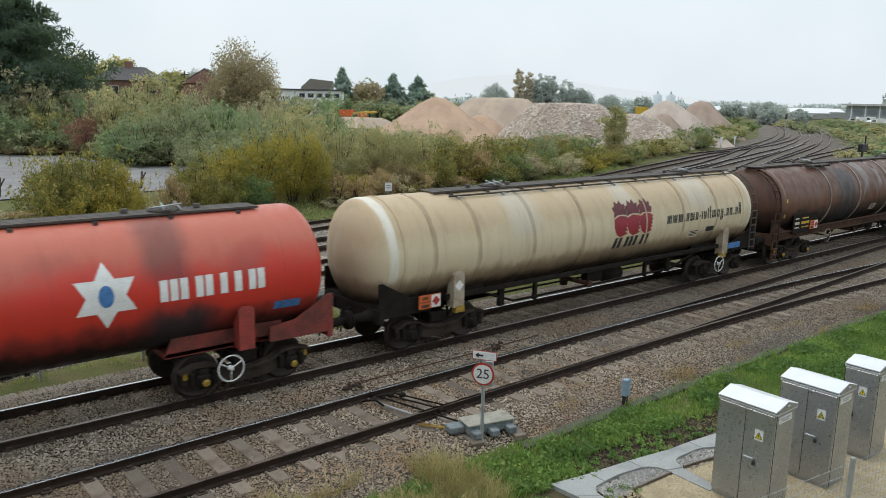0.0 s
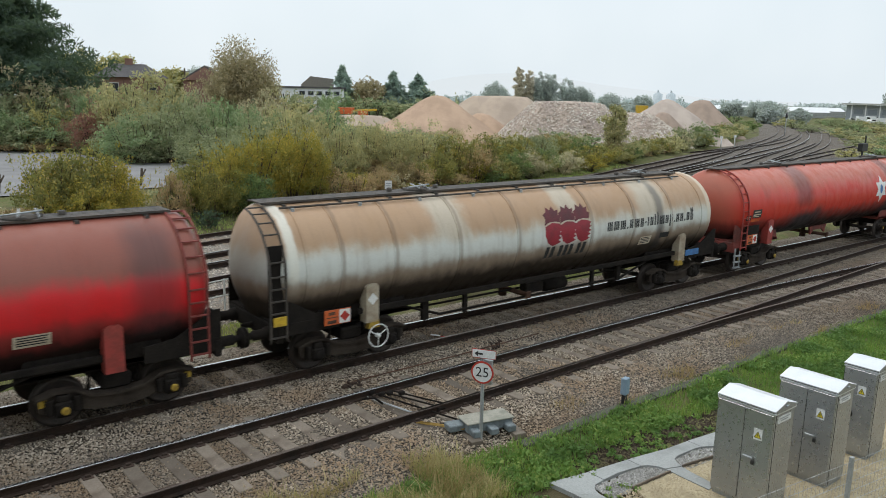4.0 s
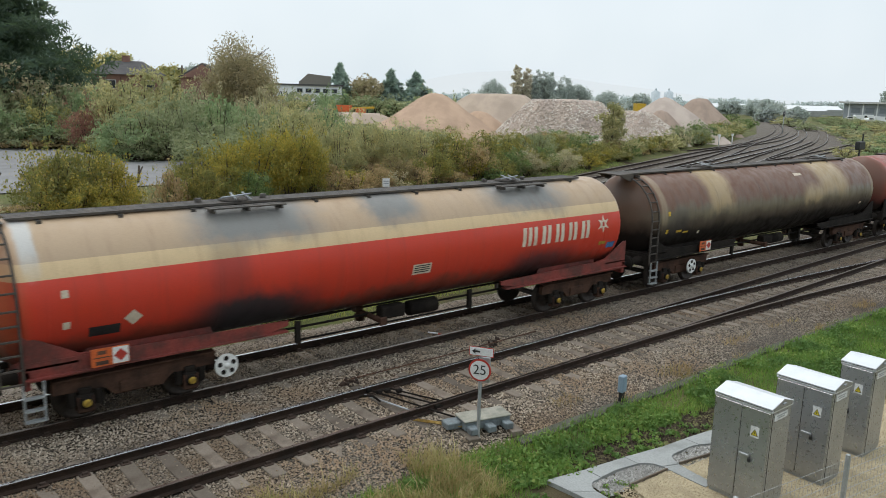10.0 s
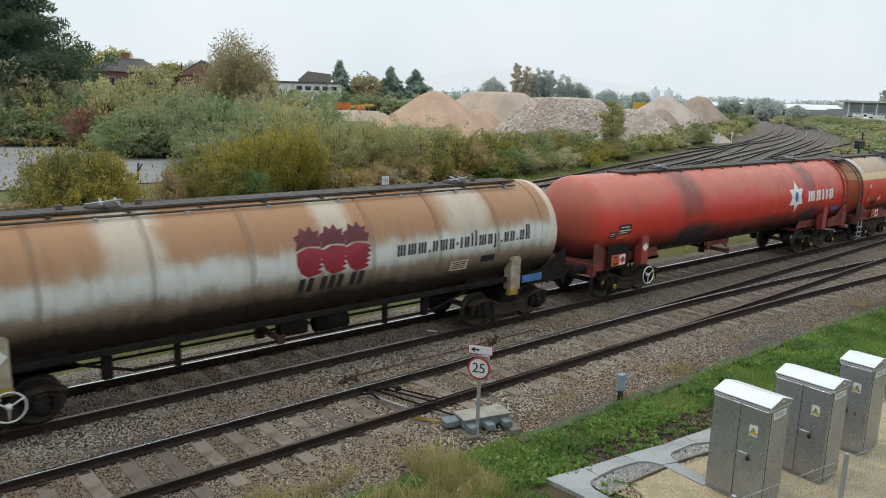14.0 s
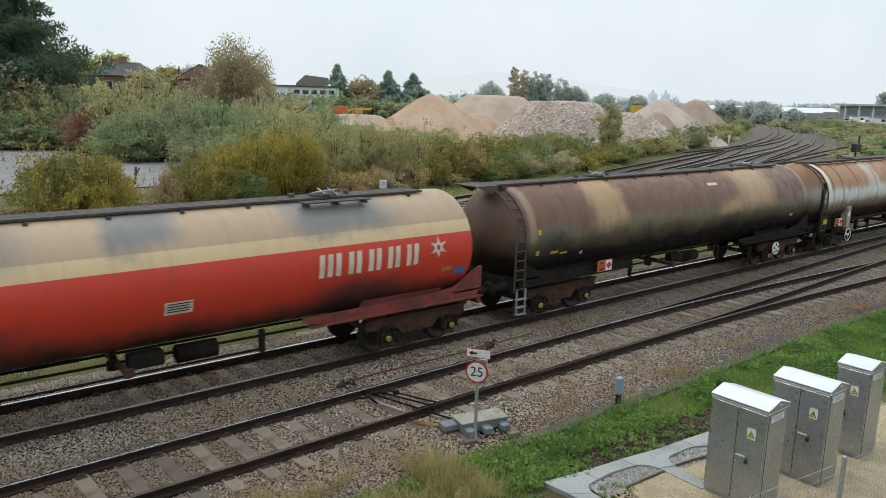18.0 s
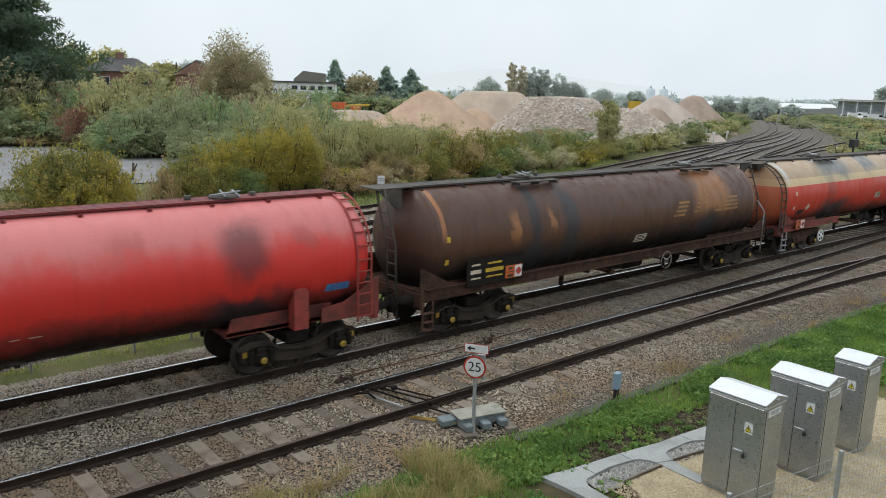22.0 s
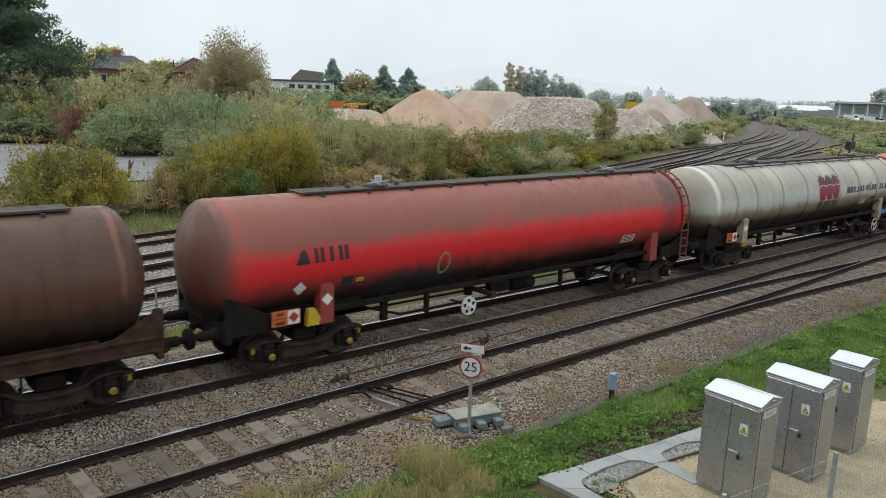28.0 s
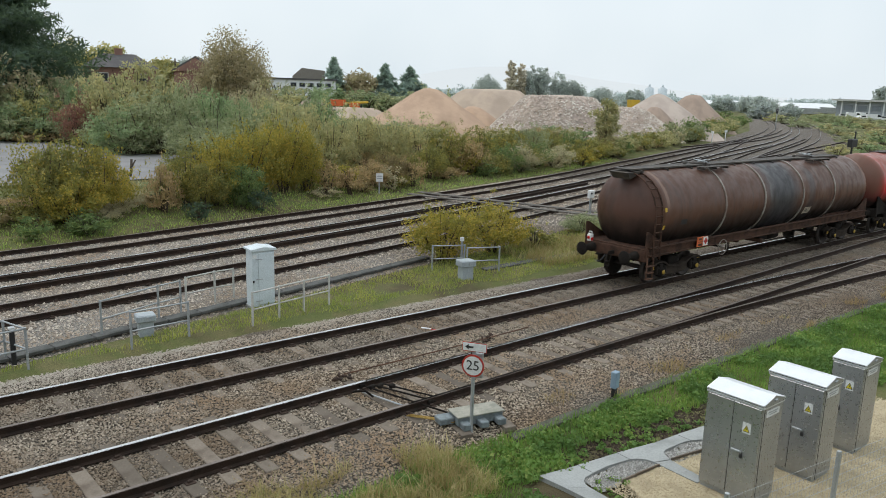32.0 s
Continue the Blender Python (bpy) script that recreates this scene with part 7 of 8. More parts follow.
# scrub behind the bank, up to the houses
for kind, x, y, r, h in [("rust", 16.4, 82.4, 3.6, 6.9), ("rust", 19.3, 82.8, 2.9, 6.0), ("grey", 15.0, 80.6, 3.0, 5.2), ("pale_yellow", 15.9, 78.4, 2.1, 4.2), ("grey", 19.3, 80.7, 2.7, 5.2), ("red", 18.4, 71.8, 1.7, 4.1), ("grey", 14.3, 77.7, 2.9, 2.5), ("moss", 16.7, 77.2, 2.8, 2.8), ("grey", 18.9, 76.7, 2.3, 2.8), ("bracken", 14.5, 77.1, 2.3, 1.0), ("bracken", 16.9, 76.7, 2.3, 0.9), ("moss", 12.8, 79.0, 3.0, 3.7), ("sage", 23.9, 74.2, 3.4, 6.5), ("sage", 20.7, 71.1, 2.5, 5.4), ("sage", 25.6, 73.7, 2.5, 6.0), ("moss", 20.3, 75.3, 2.2, 5.3), ("grey", 24.3, 65.6, 2.1, 4.9), ("grey", 20.9, 62.6, 2.8, 4.0), ("grey", 21.8, 61.2, 2.3, 3.1), ("moss", 25.6, 60.8, 2.2, 4.9), ("grey", 23.5, 60.6, 1.9, 4.2), ("moss", 26.7, 58.1, 2.1, 4.2), ("grey", 23.5, 55.2, 2.4, 3.2), ("grey", 25.3, 52.2, 2.1, 3.7), ("sage", 26.7, 50.4, 1.9, 4.0), ("grey", 22.5, 50.2, 2.0, 2.6), ("moss", 18.9, 62.2, 2.6, 3.1), ("rust", 30.1, 76.3, 2.1, 5.7), ("rust", 37.0, 77.6, 2.5, 5.7), ("grey", 19.4, 61.5, 1.9, 2.2), ("grey", 22.2, 55.7, 2.2, 2.6), ("sage", 30.5, 54.0, 1.8, 4.3), ("sage", 30.9, 60.6, 1.7, 4.6), ("moss", 36.8, 61.9, 1.6, 4.6), ("grey", 19.3, 69.4, 1.9, 1.9), ("grey", 19.3, 73.5, 2.3, 2.2), ("moss", 78.3, 127.9, 3.8, 3.9), ("moss", 83.6, 124.6, 4.2, 3.9), ("grey", 88.2, 121.3, 4.7, 4.0), ("grey", 92.7, 117.9, 4.4, 5.4), ("moss", 46.4, 79.5, 2.0, 4.7), ("grey", 28.3, 77.0, 2.2, 5.6)]:
    bush(kind, x, y, r * 1.2, h * 1.1)
for k in range(22):
    x, y = 34 + k * 1.3 + rng.uniform(-1, 1), 92 - k * 0.8 + rng.uniform(-3, 3)
    bush(rng.choice(("sage", "moss", "grey")), x, y, rng.uniform(2.2, 3.2), rng.uniform(1.0, 1.9))
bush("yellow", 17.9, 21.5, 1.6, 2.15, "yellow-green bush between the lines beside a handrail")
bush("yellow", 20.5, 21.5, 1.5, 2.0, "yellow-green bush between the lines")
bush("olive", 22.6, 21.2, 0.9, 1.0, "low olive bush between the lines")
bush("grey", 27.2, 22.4, 1.2, 0.9, "low grey-green bramble between the lines")

for k in range(16):
    x = 92 + 44 * k / 15 + rng.uniform(-0.8, 0.8)
    bush(rng.choice(("olive", "sage", "green", "grey")), x, far_edge(x) + rng.uniform(1.5, 3.2), rng.uniform(1.9, 2.6), rng.uniform(1.9, 2.7), "dense scrub hedge bush beside the outer track")
for k in range(18):
    x = 195 + 70 * k / 17 + rng.uniform(-3, 3)
    bush(rng.choice(("grey", "moss", "grey", "sage")), x, 0.55 * x - rng.uniform(22, 40), rng.uniform(2.6, 4.2), rng.uniform(1.5, 2.8), "scrub bush beside the far curve of the tracks, haze in its colour")
# clumps that stand out along the foot of the bank
for kind, x, y, r, h, label in [("yellow", 24.6, 38.6, 0.9, 1.5, "bright yellow-green shrub at the foot of the bank"), ("yellow", 37.0, 41.6, 1.1, 1.5, "bright yellow shrub at the foot of the bank"), ("yellow", 53.2, 44.6, 1.5, 1.6, "bright yellow shrub at the foot of the bank"), ("fir", 13.6, 33.9, 0.7, 0.9, "dark green bramble by the outer track"), ("fir", 17.2, 35.0, 0.8, 1.1, "dark green bramble by the outer track"), ("green", 8.6, 32.8, 1.0, 0.9, "dark green bramble by the outer track"), ("rust", 27.5, 38.3, 1.0, 1.4, "russet bramble clump on the bank"), ("brown", 38.0, 42.0, 1.2, 1.9, "brown bramble clump on the bank")]:
    bush(kind, x, y, r, h, label)

# ---- trees ----
conifer(13.2, 90, 18.0, 11.5, "very tall dark green cypress behind the scrub", 7, 0.17, 36, low=0.32)
conifer(4.0, 90, 18.0, 7.5, "tall dark green cypress among scrub", 8, 0.42, 26)
tree(38.2, 83.8, 11.2, 4.3, "birch", "large pale orange-brown birch in autumn leaf", 0.28, 0.22, 460, 60, 0.14, 0.6, 4)
tree(41.2, 84.5, 6.4, 3.0, "rust", "brown autumn tree under the birch", 0.2, 0.05, 150, 50, 0.22, 0.3, 14)
conifer(86.4, 140.6, 10.6, 4.0, "grey-green pointed conifer behind the yard", 3, 0.3, 20, "hazed_fir")
conifer(95.3, 134.7, 9.9, 4.4, "grey-green pointed conifer behind the yard", 23, 0.3, 20, "hazed_fir")
conifer(99.5, 131.6, 9.9, 5.2, "broad grey-green conifer behind the yard", 24, 0.3, 20, "hazed_fir")
tree(90.0, 136.8, 9.0, 4.6, "birch", "tan autumn tree behind the yard", 0.2, 0.1, 130, 50, 0.3, 0.1, 6)
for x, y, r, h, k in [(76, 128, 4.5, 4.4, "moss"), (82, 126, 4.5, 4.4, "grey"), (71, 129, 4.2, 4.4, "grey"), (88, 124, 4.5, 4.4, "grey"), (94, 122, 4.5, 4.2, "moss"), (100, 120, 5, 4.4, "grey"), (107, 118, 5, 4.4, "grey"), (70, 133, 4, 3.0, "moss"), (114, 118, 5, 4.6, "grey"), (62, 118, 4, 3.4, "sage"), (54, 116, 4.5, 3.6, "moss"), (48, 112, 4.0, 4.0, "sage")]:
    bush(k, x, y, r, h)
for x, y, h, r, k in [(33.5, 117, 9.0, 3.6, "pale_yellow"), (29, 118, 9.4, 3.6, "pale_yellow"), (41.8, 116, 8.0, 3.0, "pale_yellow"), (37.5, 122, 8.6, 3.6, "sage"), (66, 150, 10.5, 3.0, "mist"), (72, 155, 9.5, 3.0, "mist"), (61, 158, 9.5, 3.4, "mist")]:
    tree(x, y, h * 0.92, r, k, "autumn garden tree behind the houses" if k != "mist" else "tree behind the houses with haze in its colour", 0.2, 0.15, 150, 50, 0.24, 0.1, int(x))
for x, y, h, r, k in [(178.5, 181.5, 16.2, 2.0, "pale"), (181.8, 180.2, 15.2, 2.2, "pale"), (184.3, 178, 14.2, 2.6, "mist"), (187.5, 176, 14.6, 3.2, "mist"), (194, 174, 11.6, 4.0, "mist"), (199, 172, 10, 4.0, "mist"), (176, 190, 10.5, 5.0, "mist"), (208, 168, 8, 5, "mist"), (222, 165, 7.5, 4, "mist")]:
    tree(x, y, h, r, k, "tall poplar beyond the stockpiles with haze in its colour", 0.12, 0.02, 170, 60, 0.3, 0, int(x))

# far woods and a ridge backdrop, distance haze in their colours
fv, ff, nfar = [], [], 0
for k in range(150):
    t = k / 149
    x, y = 60 + 520 * t + rng.uniform(-12, 12), 330 - 120 * t + rng.uniform(-25, 25)
    h = rng.uniform(4.5, 7.5)
    cl = crown_clumps(26, 6, 6, 0, h, k, 0.4, 0.3) + np.array([x, y, 0])
    v, f = leaves(cl, np.full(len(cl), 1.8), 8, 1.2, 0.8, 0, k)
    fv.append(v)
    ff.append(f + nfar)
    nfar += len(v)
tagged(new("far_woods", raw_mesh("far_woods", np.concatenate(fv), np.concatenate(ff), LEAF["haze"])), "line of far woods with haze in its colour", "woods", kind="stuff")
hz = Geo()
hv = []
for k in range(61):
    t = k / 60
    x, y = 200 + 2200 * t, 2100 - 900 * t
    u, w = min(1, max(0, (t - 0.42) / 0.14)), min(1, max(0, (t - 0.6) / 0.32))
    z = 13 + (54 + 10 * noise.noise((t * 9, 0, 1))) * u * u * (3 - 2 * u) * (1 - w * w * (3 - 2 * w))
    hv += [(x, y, -5), (x, y, max(12, z))]
hz.add(hv, [(2 * k, 2 * k + 2, 2 * k + 3, 2 * k + 1) for k in range(60)], True)
# flat hill backdrop glows; its haze is put into the emission colour
hn = Nodes("glowing_haze_hill", 1.0, 0, 0.0)
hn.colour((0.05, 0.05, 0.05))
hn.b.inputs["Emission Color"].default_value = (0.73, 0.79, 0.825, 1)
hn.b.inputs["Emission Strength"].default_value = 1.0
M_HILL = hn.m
part("backdrop", hz, M_HILL, None, "faint hill backdrop on the horizon, glowing in a haze colour")
tagged(bpy.data.objects["backdrop"], category="hill", kind="structure")

# ---- yard road ----
M_TARMAC = plain("pale_tarmac", (0.27, 0.265, 0.265), (0.22, 0.215, 0.215), 0.9, 0, 0.6, 25, 0.2)
road_edge = [(-70, 46), (24, 45.5), (27, 50), (25, 57.5), (21.7, 60.2), (17.8, 63), (17.4, 74), (13, 77.5), (-5, 78.5), (-70, 80)]
road = Geo().add([(x, y, GZ + 0.62) for x, y in road_edge], [tuple(range(10))])
tagged(part("road", road, M_TARMAC, None, "pale grey tarmac yard road beyond the bushes"), category="road", kind="structure")
for x, y in ((14.8, 47.2), (6.4, 47.0), (7.2, 46.9), (22.5, 47.6)):
    fp = thing("fence_post", "leaning dark timber fence post with a stub", "fence post", Matrix.Translation((x, y, ground_height(x, y))) @ Matrix.Rotation(0.1, 4, "Y"))
    part("post", Geo().rod((0, 0, -0.2), (0, 0, 1.1), 0.07, 7), M_BARK, fp)
    part("stub", Geo().rod((0, 0, 0.55), (0.22, 0, 1.05), 0.045, 6), M_BARK, fp)
car = thing("parked_car", "red hatchback car parked on the yard road", "car", Matrix.Translation((6.9, 60.4, GZ + 0.62)) @ Matrix.Rotation(radians(-35), 4, "Z"))
M_CARRED = plain("car_red", (0.35, 0.02, 0.02), (0.3, 0.02, 0.02), 0.25)
M_CARGLASS = plain("car_glass", (0.02, 0.025, 0.03), (0.02, 0.02, 0.02), 0.08)
part("body", Geo().plate([(-2.0, 0.3), (2.0, 0.3), (2.0, 0.75), (1.1, 0.9), (0.5, 1.42), (-1.3, 1.45), (-1.9, 0.95), (-2.0, 0.8)], -0.82, 0.82), M_CARRED, car)
part("side_windows", Geo().plate([(0.85, 0.95), (0.42, 1.36), (-1.2, 1.38), (-1.6, 0.98)], -0.835, 0.835), M_CARGLASS, car)
part("bumper", Geo().box(2.0, 0, 0.45, 0.16, 1.66, 0.3, c=0.05), M_BLACK, car)
for x in (-1.25, 1.3):
    for y in (-0.78, 0.78):
        wh = part("wheel", Geo().turn([(-0.1, 0.001), (-0.1, 0.3), (0.1, 0.3), (0.1, 0.001)], (x, y, 0.3), "y", 18, False), M_BLACK, car)
        part("rim", Geo().turn([(-0.11, 0.001), (-0.11, 0.19), (0.11, 0.19), (0.11, 0.001)], (x, y, 0.3), "y", 14, False), M_GALV, wh)

# ---- stockpiles ----
def stockpile(x, y, rx, ry, h, mat_, label, turn=0.0, flat=0.0, seed=0, rubble=0.0):
    """A heap at its angle of repose, with gullies and a rounded crest; flat widens the top."""
    n, rings, vs = 72, 22, []
    for k in range(rings + 1):
        t = k / rings
        for i in range(n):
            a = 2 * math.pi * i / n
            wob = 1 + 0.16 * noise.noise((math.cos(a) * 1.3 + seed, math.sin(a) * 1.3, seed)) + 0.05 * noise.noise((math.cos(a) * 5, math.sin(a) * 5, seed))
            q = flat + (1 - flat) * t if k else 0
            px_, py_ = rx * q * wob * math.cos(a), ry * q * wob * math.sin(a)
            z = h * (1 - t) + 0.05 * h * noise.noise((px_ * 0.35, py_ * 0.35, seed + 9)) * (1 - t * 0.5) - 0.04 * h * max(0, 1 - t * 5) ** 2
            z += rubble * noise.noise((px_ * 1.7, py_ * 1.7, seed))
            vs.append((px_, py_, z))
    fs = [(k * n + i, (k + 1) * n + i, (k + 1) * n + (i + 1) % n, k * n + (i + 1) % n) for k in range(rings) for i in range(n)]
    ob = part("stockpile", Geo().add(vs, fs, True), mat_, None, label, Matrix.Translation((x, y, -0.25)) @ Matrix.Rotation(radians(turn), 4, "Z"))
    return tagged(ob, category="stockpile", group="stockpiles in the aggregate yard")


def heap_mat(name, a, b, grain, coarse=0.0):
    n = Nodes(name, 0.95, 0, 0.1)
    x, y, z = n.xyz()
    gul = n.noise(0.5, 5, n.at((1, 1, 0.25)))
    c = n.mix(n.ramp(gul, 0.4, 0.62), a, b)
    c = n.mix(n.ramp(n.noise(0.16, 3), 0.45, 0.6, 0, 0.5), c, tuple(v * 0.72 for v in a))
    if coarse:
        vo = n.voronoi(coarse, "Distance")
        # colour darkened between the stones as shade
        c = n.mix(n.ramp(vo, 0.35, 0.85, 0, 0.5), c, tuple(v * 0.5 for v in b))
        n.colour(c).bump(vo, 0.8, 0.2)
    else:
        n.colour(c).bump(n.noise(grain, 5), 0.5, 0.15)
    return n.m


M_SAND = heap_mat("tan_sand", (0.47, 0.33, 0.235), (0.41, 0.285, 0.205), 4)
M_SAND2 = heap_mat("pale_tan_sand", (0.47, 0.375, 0.295), (0.42, 0.335, 0.27), 4)
M_RUBBLE = heap_mat("pale_rubble", (0.52, 0.42, 0.35), (0.44, 0.36, 0.31), 2, 2.0)
M_GREYSAND = heap_mat("grey_buff_sand", (0.46, 0.385, 0.33), (0.41, 0.34, 0.295), 4)
M_EARTH = heap_mat("brown_earth", (0.36, 0.275, 0.22), (0.30, 0.23, 0.185), 3)
stockpile(65.6, 82.3, 12.0, 10.5, 6.7, M_SAND, "tall heap of tan building sand", 20, 0.05, 1)
stockpile(72.5, 80.8, 6.5, 6.0, 4.3, M_SAND, "tan sand heap leaning on a taller one", 0, 0.1, 2)
stockpile(86.2, 92.0, 13.5, 10, 6.9, M_SAND2, "long flat-topped heap of pale tan sand", -38, 0.32, 3)
stockpile(78.6, 70.2, 10.8, 7.6, 6.35, M_RUBBLE, "broad heap of pale crushed stone rubble", -38, 0.4, 4, 0.1)
stockpile(88.3, 67.0, 9.4, 6.6, 4.9, M_RUBBLE, "lower heap of pale crushed stone rubble", -30, 0.2, 5, 0.1)
stockpile(102.4, 71.6, 10.8, 9.8, 7.0, M_GREYSAND, "tall heap of grey-buff sand", 0, 0.05, 6)
stockpile(95.6, 67.2, 5.2, 4.6, 5.0, M_EARTH, "small dark heap against the buff sand", 0, 0.1, 7)
stockpile(125.6, 80.4, 8.0, 8.0, 7.0, M_EARTH, "brown earth heap at the far end", 0, 0.12, 8)
stockpile(70.0, 109.0, 10.5, 8, 3.1, M_SAND2, "low pale sand heap by the orange machine", -30, 0.35, 9)
stockpile(70.0, 121.0, 6.0, 5, 4.1, M_EARTH, "dark earth heap behind the pale sand", 0, 0.2, 10)
# loose stones on the rubble heaps
STONE = np.array([(1, 0, -0.5), (0, 1, -0.5), (-1, 0, -0.5), (0, -1, -0.5), (0, 0, 1)], float)
STONE_F = np.array([(0, 1, 4), (1, 2, 4), (2, 3, 4), (3, 0, 4)])


def stone_mesh(name, pts, sizes, material, seed=1, squash=0.75):
    """Many small angular stones in one mesh."""
    r = np.random.RandomState(seed)
    n = len(pts)
    o = STONE[None] * (0.65 + 0.7 * r.rand(n, 5, 1))
    o[:, 4, :2] += r.normal(size=(n, 2)) * 0.45
    a = r.rand(n) * 6.283
    ca, sa = np.cos(a)[:, None], np.sin(a)[:, None]
    k = sizes[:, None]
    v = np.stack([(o[..., 0] * 1.25 * ca - o[..., 1] * 0.9 * sa) * k, (o[..., 0] * 1.25 * sa + o[..., 1] * 0.9 * ca) * k, o[..., 2] * squash * 0.95 * k], -1) + pts[:, None, :]
    f = STONE_F[None] + 5 * np.arange(n)[:, None, None]
    return raw_mesh(name, v.reshape(-1, 3), f.reshape(-1, 3), material)


def stone_mat(name, cols):
    n = Nodes(name, 0.95, 0, 0.1)
    r = n.island()
    c = n.mix(n.ramp(r, 0.0, 0.5), cols[0], cols[1])
    c = n.mix(n.ramp(r, 0.55, 0.9), c, cols[2])
    c = n.mix(n.ramp(n.noise(0.45, 4), 0.42, 0.66, 0, 0.75), c, cols[3])
    n.colour(c)
    return n


M_STONE = stone_mat("ballast_stones", [(0.255, 0.207, 0.158), (0.39, 0.325, 0.255), (0.52, 0.45, 0.36), (0.33, 0.225, 0.14)])
x_, y_, z_ = M_STONE.xyz()
# same strip on the stones, oil plus train shade put into the colour
oil_and_shade = M_STONE.ramp(M_STONE.math("ABSOLUTE", M_STONE.math("SUBTRACT", M_STONE.math("ADD", y_, M_STONE.math("MULTIPLY", M_STONE.math("SUBTRACT", M_STONE.noise(0.8, 3), 0.5), 0.7)), 15.31)), 0.7, 1.5, 0.3, 0)
M_STONE.colour(M_STONE.mix(oil_and_shade, M_STONE.b.inputs["Base Color"].links[0].from_socket, (0.055, 0.05, 0.046)))
# stones turn darker and browner towards the near left
left_brown = M_STONE.ramp(M_STONE.math("ADD", M_STONE.math("SUBTRACT", x_, M_STONE.math("MULTIPLY", y_, 0.9)), M_STONE.math("MULTIPLY", M_STONE.noise(0.5, 3), 3.0)), -5.0, -1.5, 0.5, 0)
clean = M_STONE.ramp(M_STONE.math("ADD", y_, M_STONE.math("MULTIPLY", M_STONE.noise(1.1, 3), 0.6)), 16.5, 17.4, 0, 0.4)
left_brown = M_STONE.math("MULTIPLY", left_brown, M_STONE.ramp(y_, 12.2, 14.5, 1, 0))
M_STONE.colour(M_STONE.mix(left_brown, M_STONE.b.inputs["Base Color"].links[0].from_socket, (0.10, 0.072, 0.05)))
M_STONE.colour(M_STONE.mix(clean, M_STONE.b.inputs["Base Color"].links[0].from_socket, (0.52, 0.49, 0.445)))
# stones also darken with growing x
right_brown = M_STONE.ramp(M_STONE.math("ADD", x_, M_STONE.math("MULTIPLY", M_STONE.noise(0.3, 4), 9.0)), 16, 27, 0, 0.5)
M_STONE.colour(M_STONE.mix(right_brown, M_STONE.b.inputs["Base Color"].links[0].from_socket, (0.14, 0.118, 0.10)))
M_STONE = M_STONE.m


# ---- ballast stones ----
M_YARDSTONE = stone_mat("yard_stones", [(0.285, 0.24, 0.195), (0.42, 0.365, 0.305), (0.60, 0.53, 0.45), (0.34, 0.25, 0.175)]).m


def scatter_stones(name, n, xr, ya, yb, lo, hi, seed, label, clear=None, material=None):
    r = np.random.RandomState(seed)
    x = xr[0] + (xr[1] - xr[0]) * r.rand(n) ** 1.25
    a, b = np.array([ya(k) for k in x]), np.array([yb(k) for k in x])
    y = a + (b - a) * r.rand(n)
    keep = np.ones(n, bool)
    if clear:
        keep = clear(x, y, r)
    x, y, a, b = x[keep], y[keep], a[keep], b[keep]
    d = np.minimum(y - a, b - y)
    z = -0.19 - 0.14 * np.maximum(0, 1 - d / 0.7) + r.rand(len(x)) * 0.035
    ob = new(name, stone_mesh(name, np.stack([x, y, z], 1), lo + (hi - lo) * r.rand(len(x)), material or M_STONE, seed))
    return tagged(ob, label, "ballast", kind="stuff")


def clear_a(x, y, r):
    """Keeps most stones off the sleepers and rails of the near line."""
    yc = np.interp(x, [p[0] for p in LINE_A], [p[1] for p in LINE_A])
    sl = np.array(SLEEPERS_A)
    on = (np.abs(y - yc) < 1.28) & (np.abs(x - sl[np.clip(np.searchsorted(sl, x), 1, len(sl) - 1)]) < 0.13) | (np.abs(y - yc) < 1.28) & (np.abs(x - sl[np.clip(np.searchsorted(sl, x) - 1, 0, len(sl) - 1)]) < 0.13)
    rail = (np.abs(np.abs(y - yc) - 0.7525) < 0.09) | (np.abs(np.abs(y - 15.31) - 0.7525) < 0.09)
    return ~(on & (r.rand(len(x)) < 0.9)) & ~rail


near_stones = scatter_stones("ballast_near", 140000, (1.5, 38), lambda x: verge_y(x) - 0.1, lambda x: 17.8, 0.013, 0.027, 1, "loose grey and brown ballast stones round the near lines", clear_a)
far_stones = scatter_stones("ballast_far", 52000, (0, 44), near_edge_c, far_edge, 0.022, 0.044, 2, "loose grey ballast stones round the yard lines", None, M_YARDSTONE)
rp = []
for cx, cy, rx, ry, h, tn, fl, sd in ((78.6, 70.2, 10.8, 7.6, 6.35, -38, 0.4, 4), (88.3, 67.0, 9.4, 6.6, 4.9, -30, 0.2, 5)):
    ct, st = math.cos(radians(tn)), math.sin(radians(tn))
    for k in range(6500):
        a, t = rng.uniform(0, 6.28), rng.random() ** 0.6
        wob = 1 + 0.16 * noise.noise((math.cos(a) * 1.3 + sd, math.sin(a) * 1.3, sd)) + 0.05 * noise.noise((math.cos(a) * 5, math.sin(a) * 5, sd))
        q = (fl + (1 - fl) * t) * wob
        ux, uy = rx * q * math.cos(a), ry * q * math.sin(a)
        z = h * (1 - t) + 0.05 * h * noise.noise((ux * 0.35, uy * 0.35, sd + 9)) * (1 - t * 0.5) - 0.04 * h * max(0, 1 - t * 5) ** 2
        rp.append((cx + ux * ct - uy * st, cy + ux * st + uy * ct, z - 0.22))
rp = np.array(rp)
tagged(new("loose_rubble", stone_mesh("loose_rubble", rp, 0.08 + 0.13 * nr.rand(len(rp)), stone_mat("pale_stones", [(0.44, 0.37, 0.31), (0.60, 0.53, 0.46), (0.70, 0.64, 0.57), (0.42, 0.33, 0.27)]).m, 5)), "loose pale stones lying on the rubble heaps", "rubble", kind="stuff")
pg = nr.rand(5000, 2)
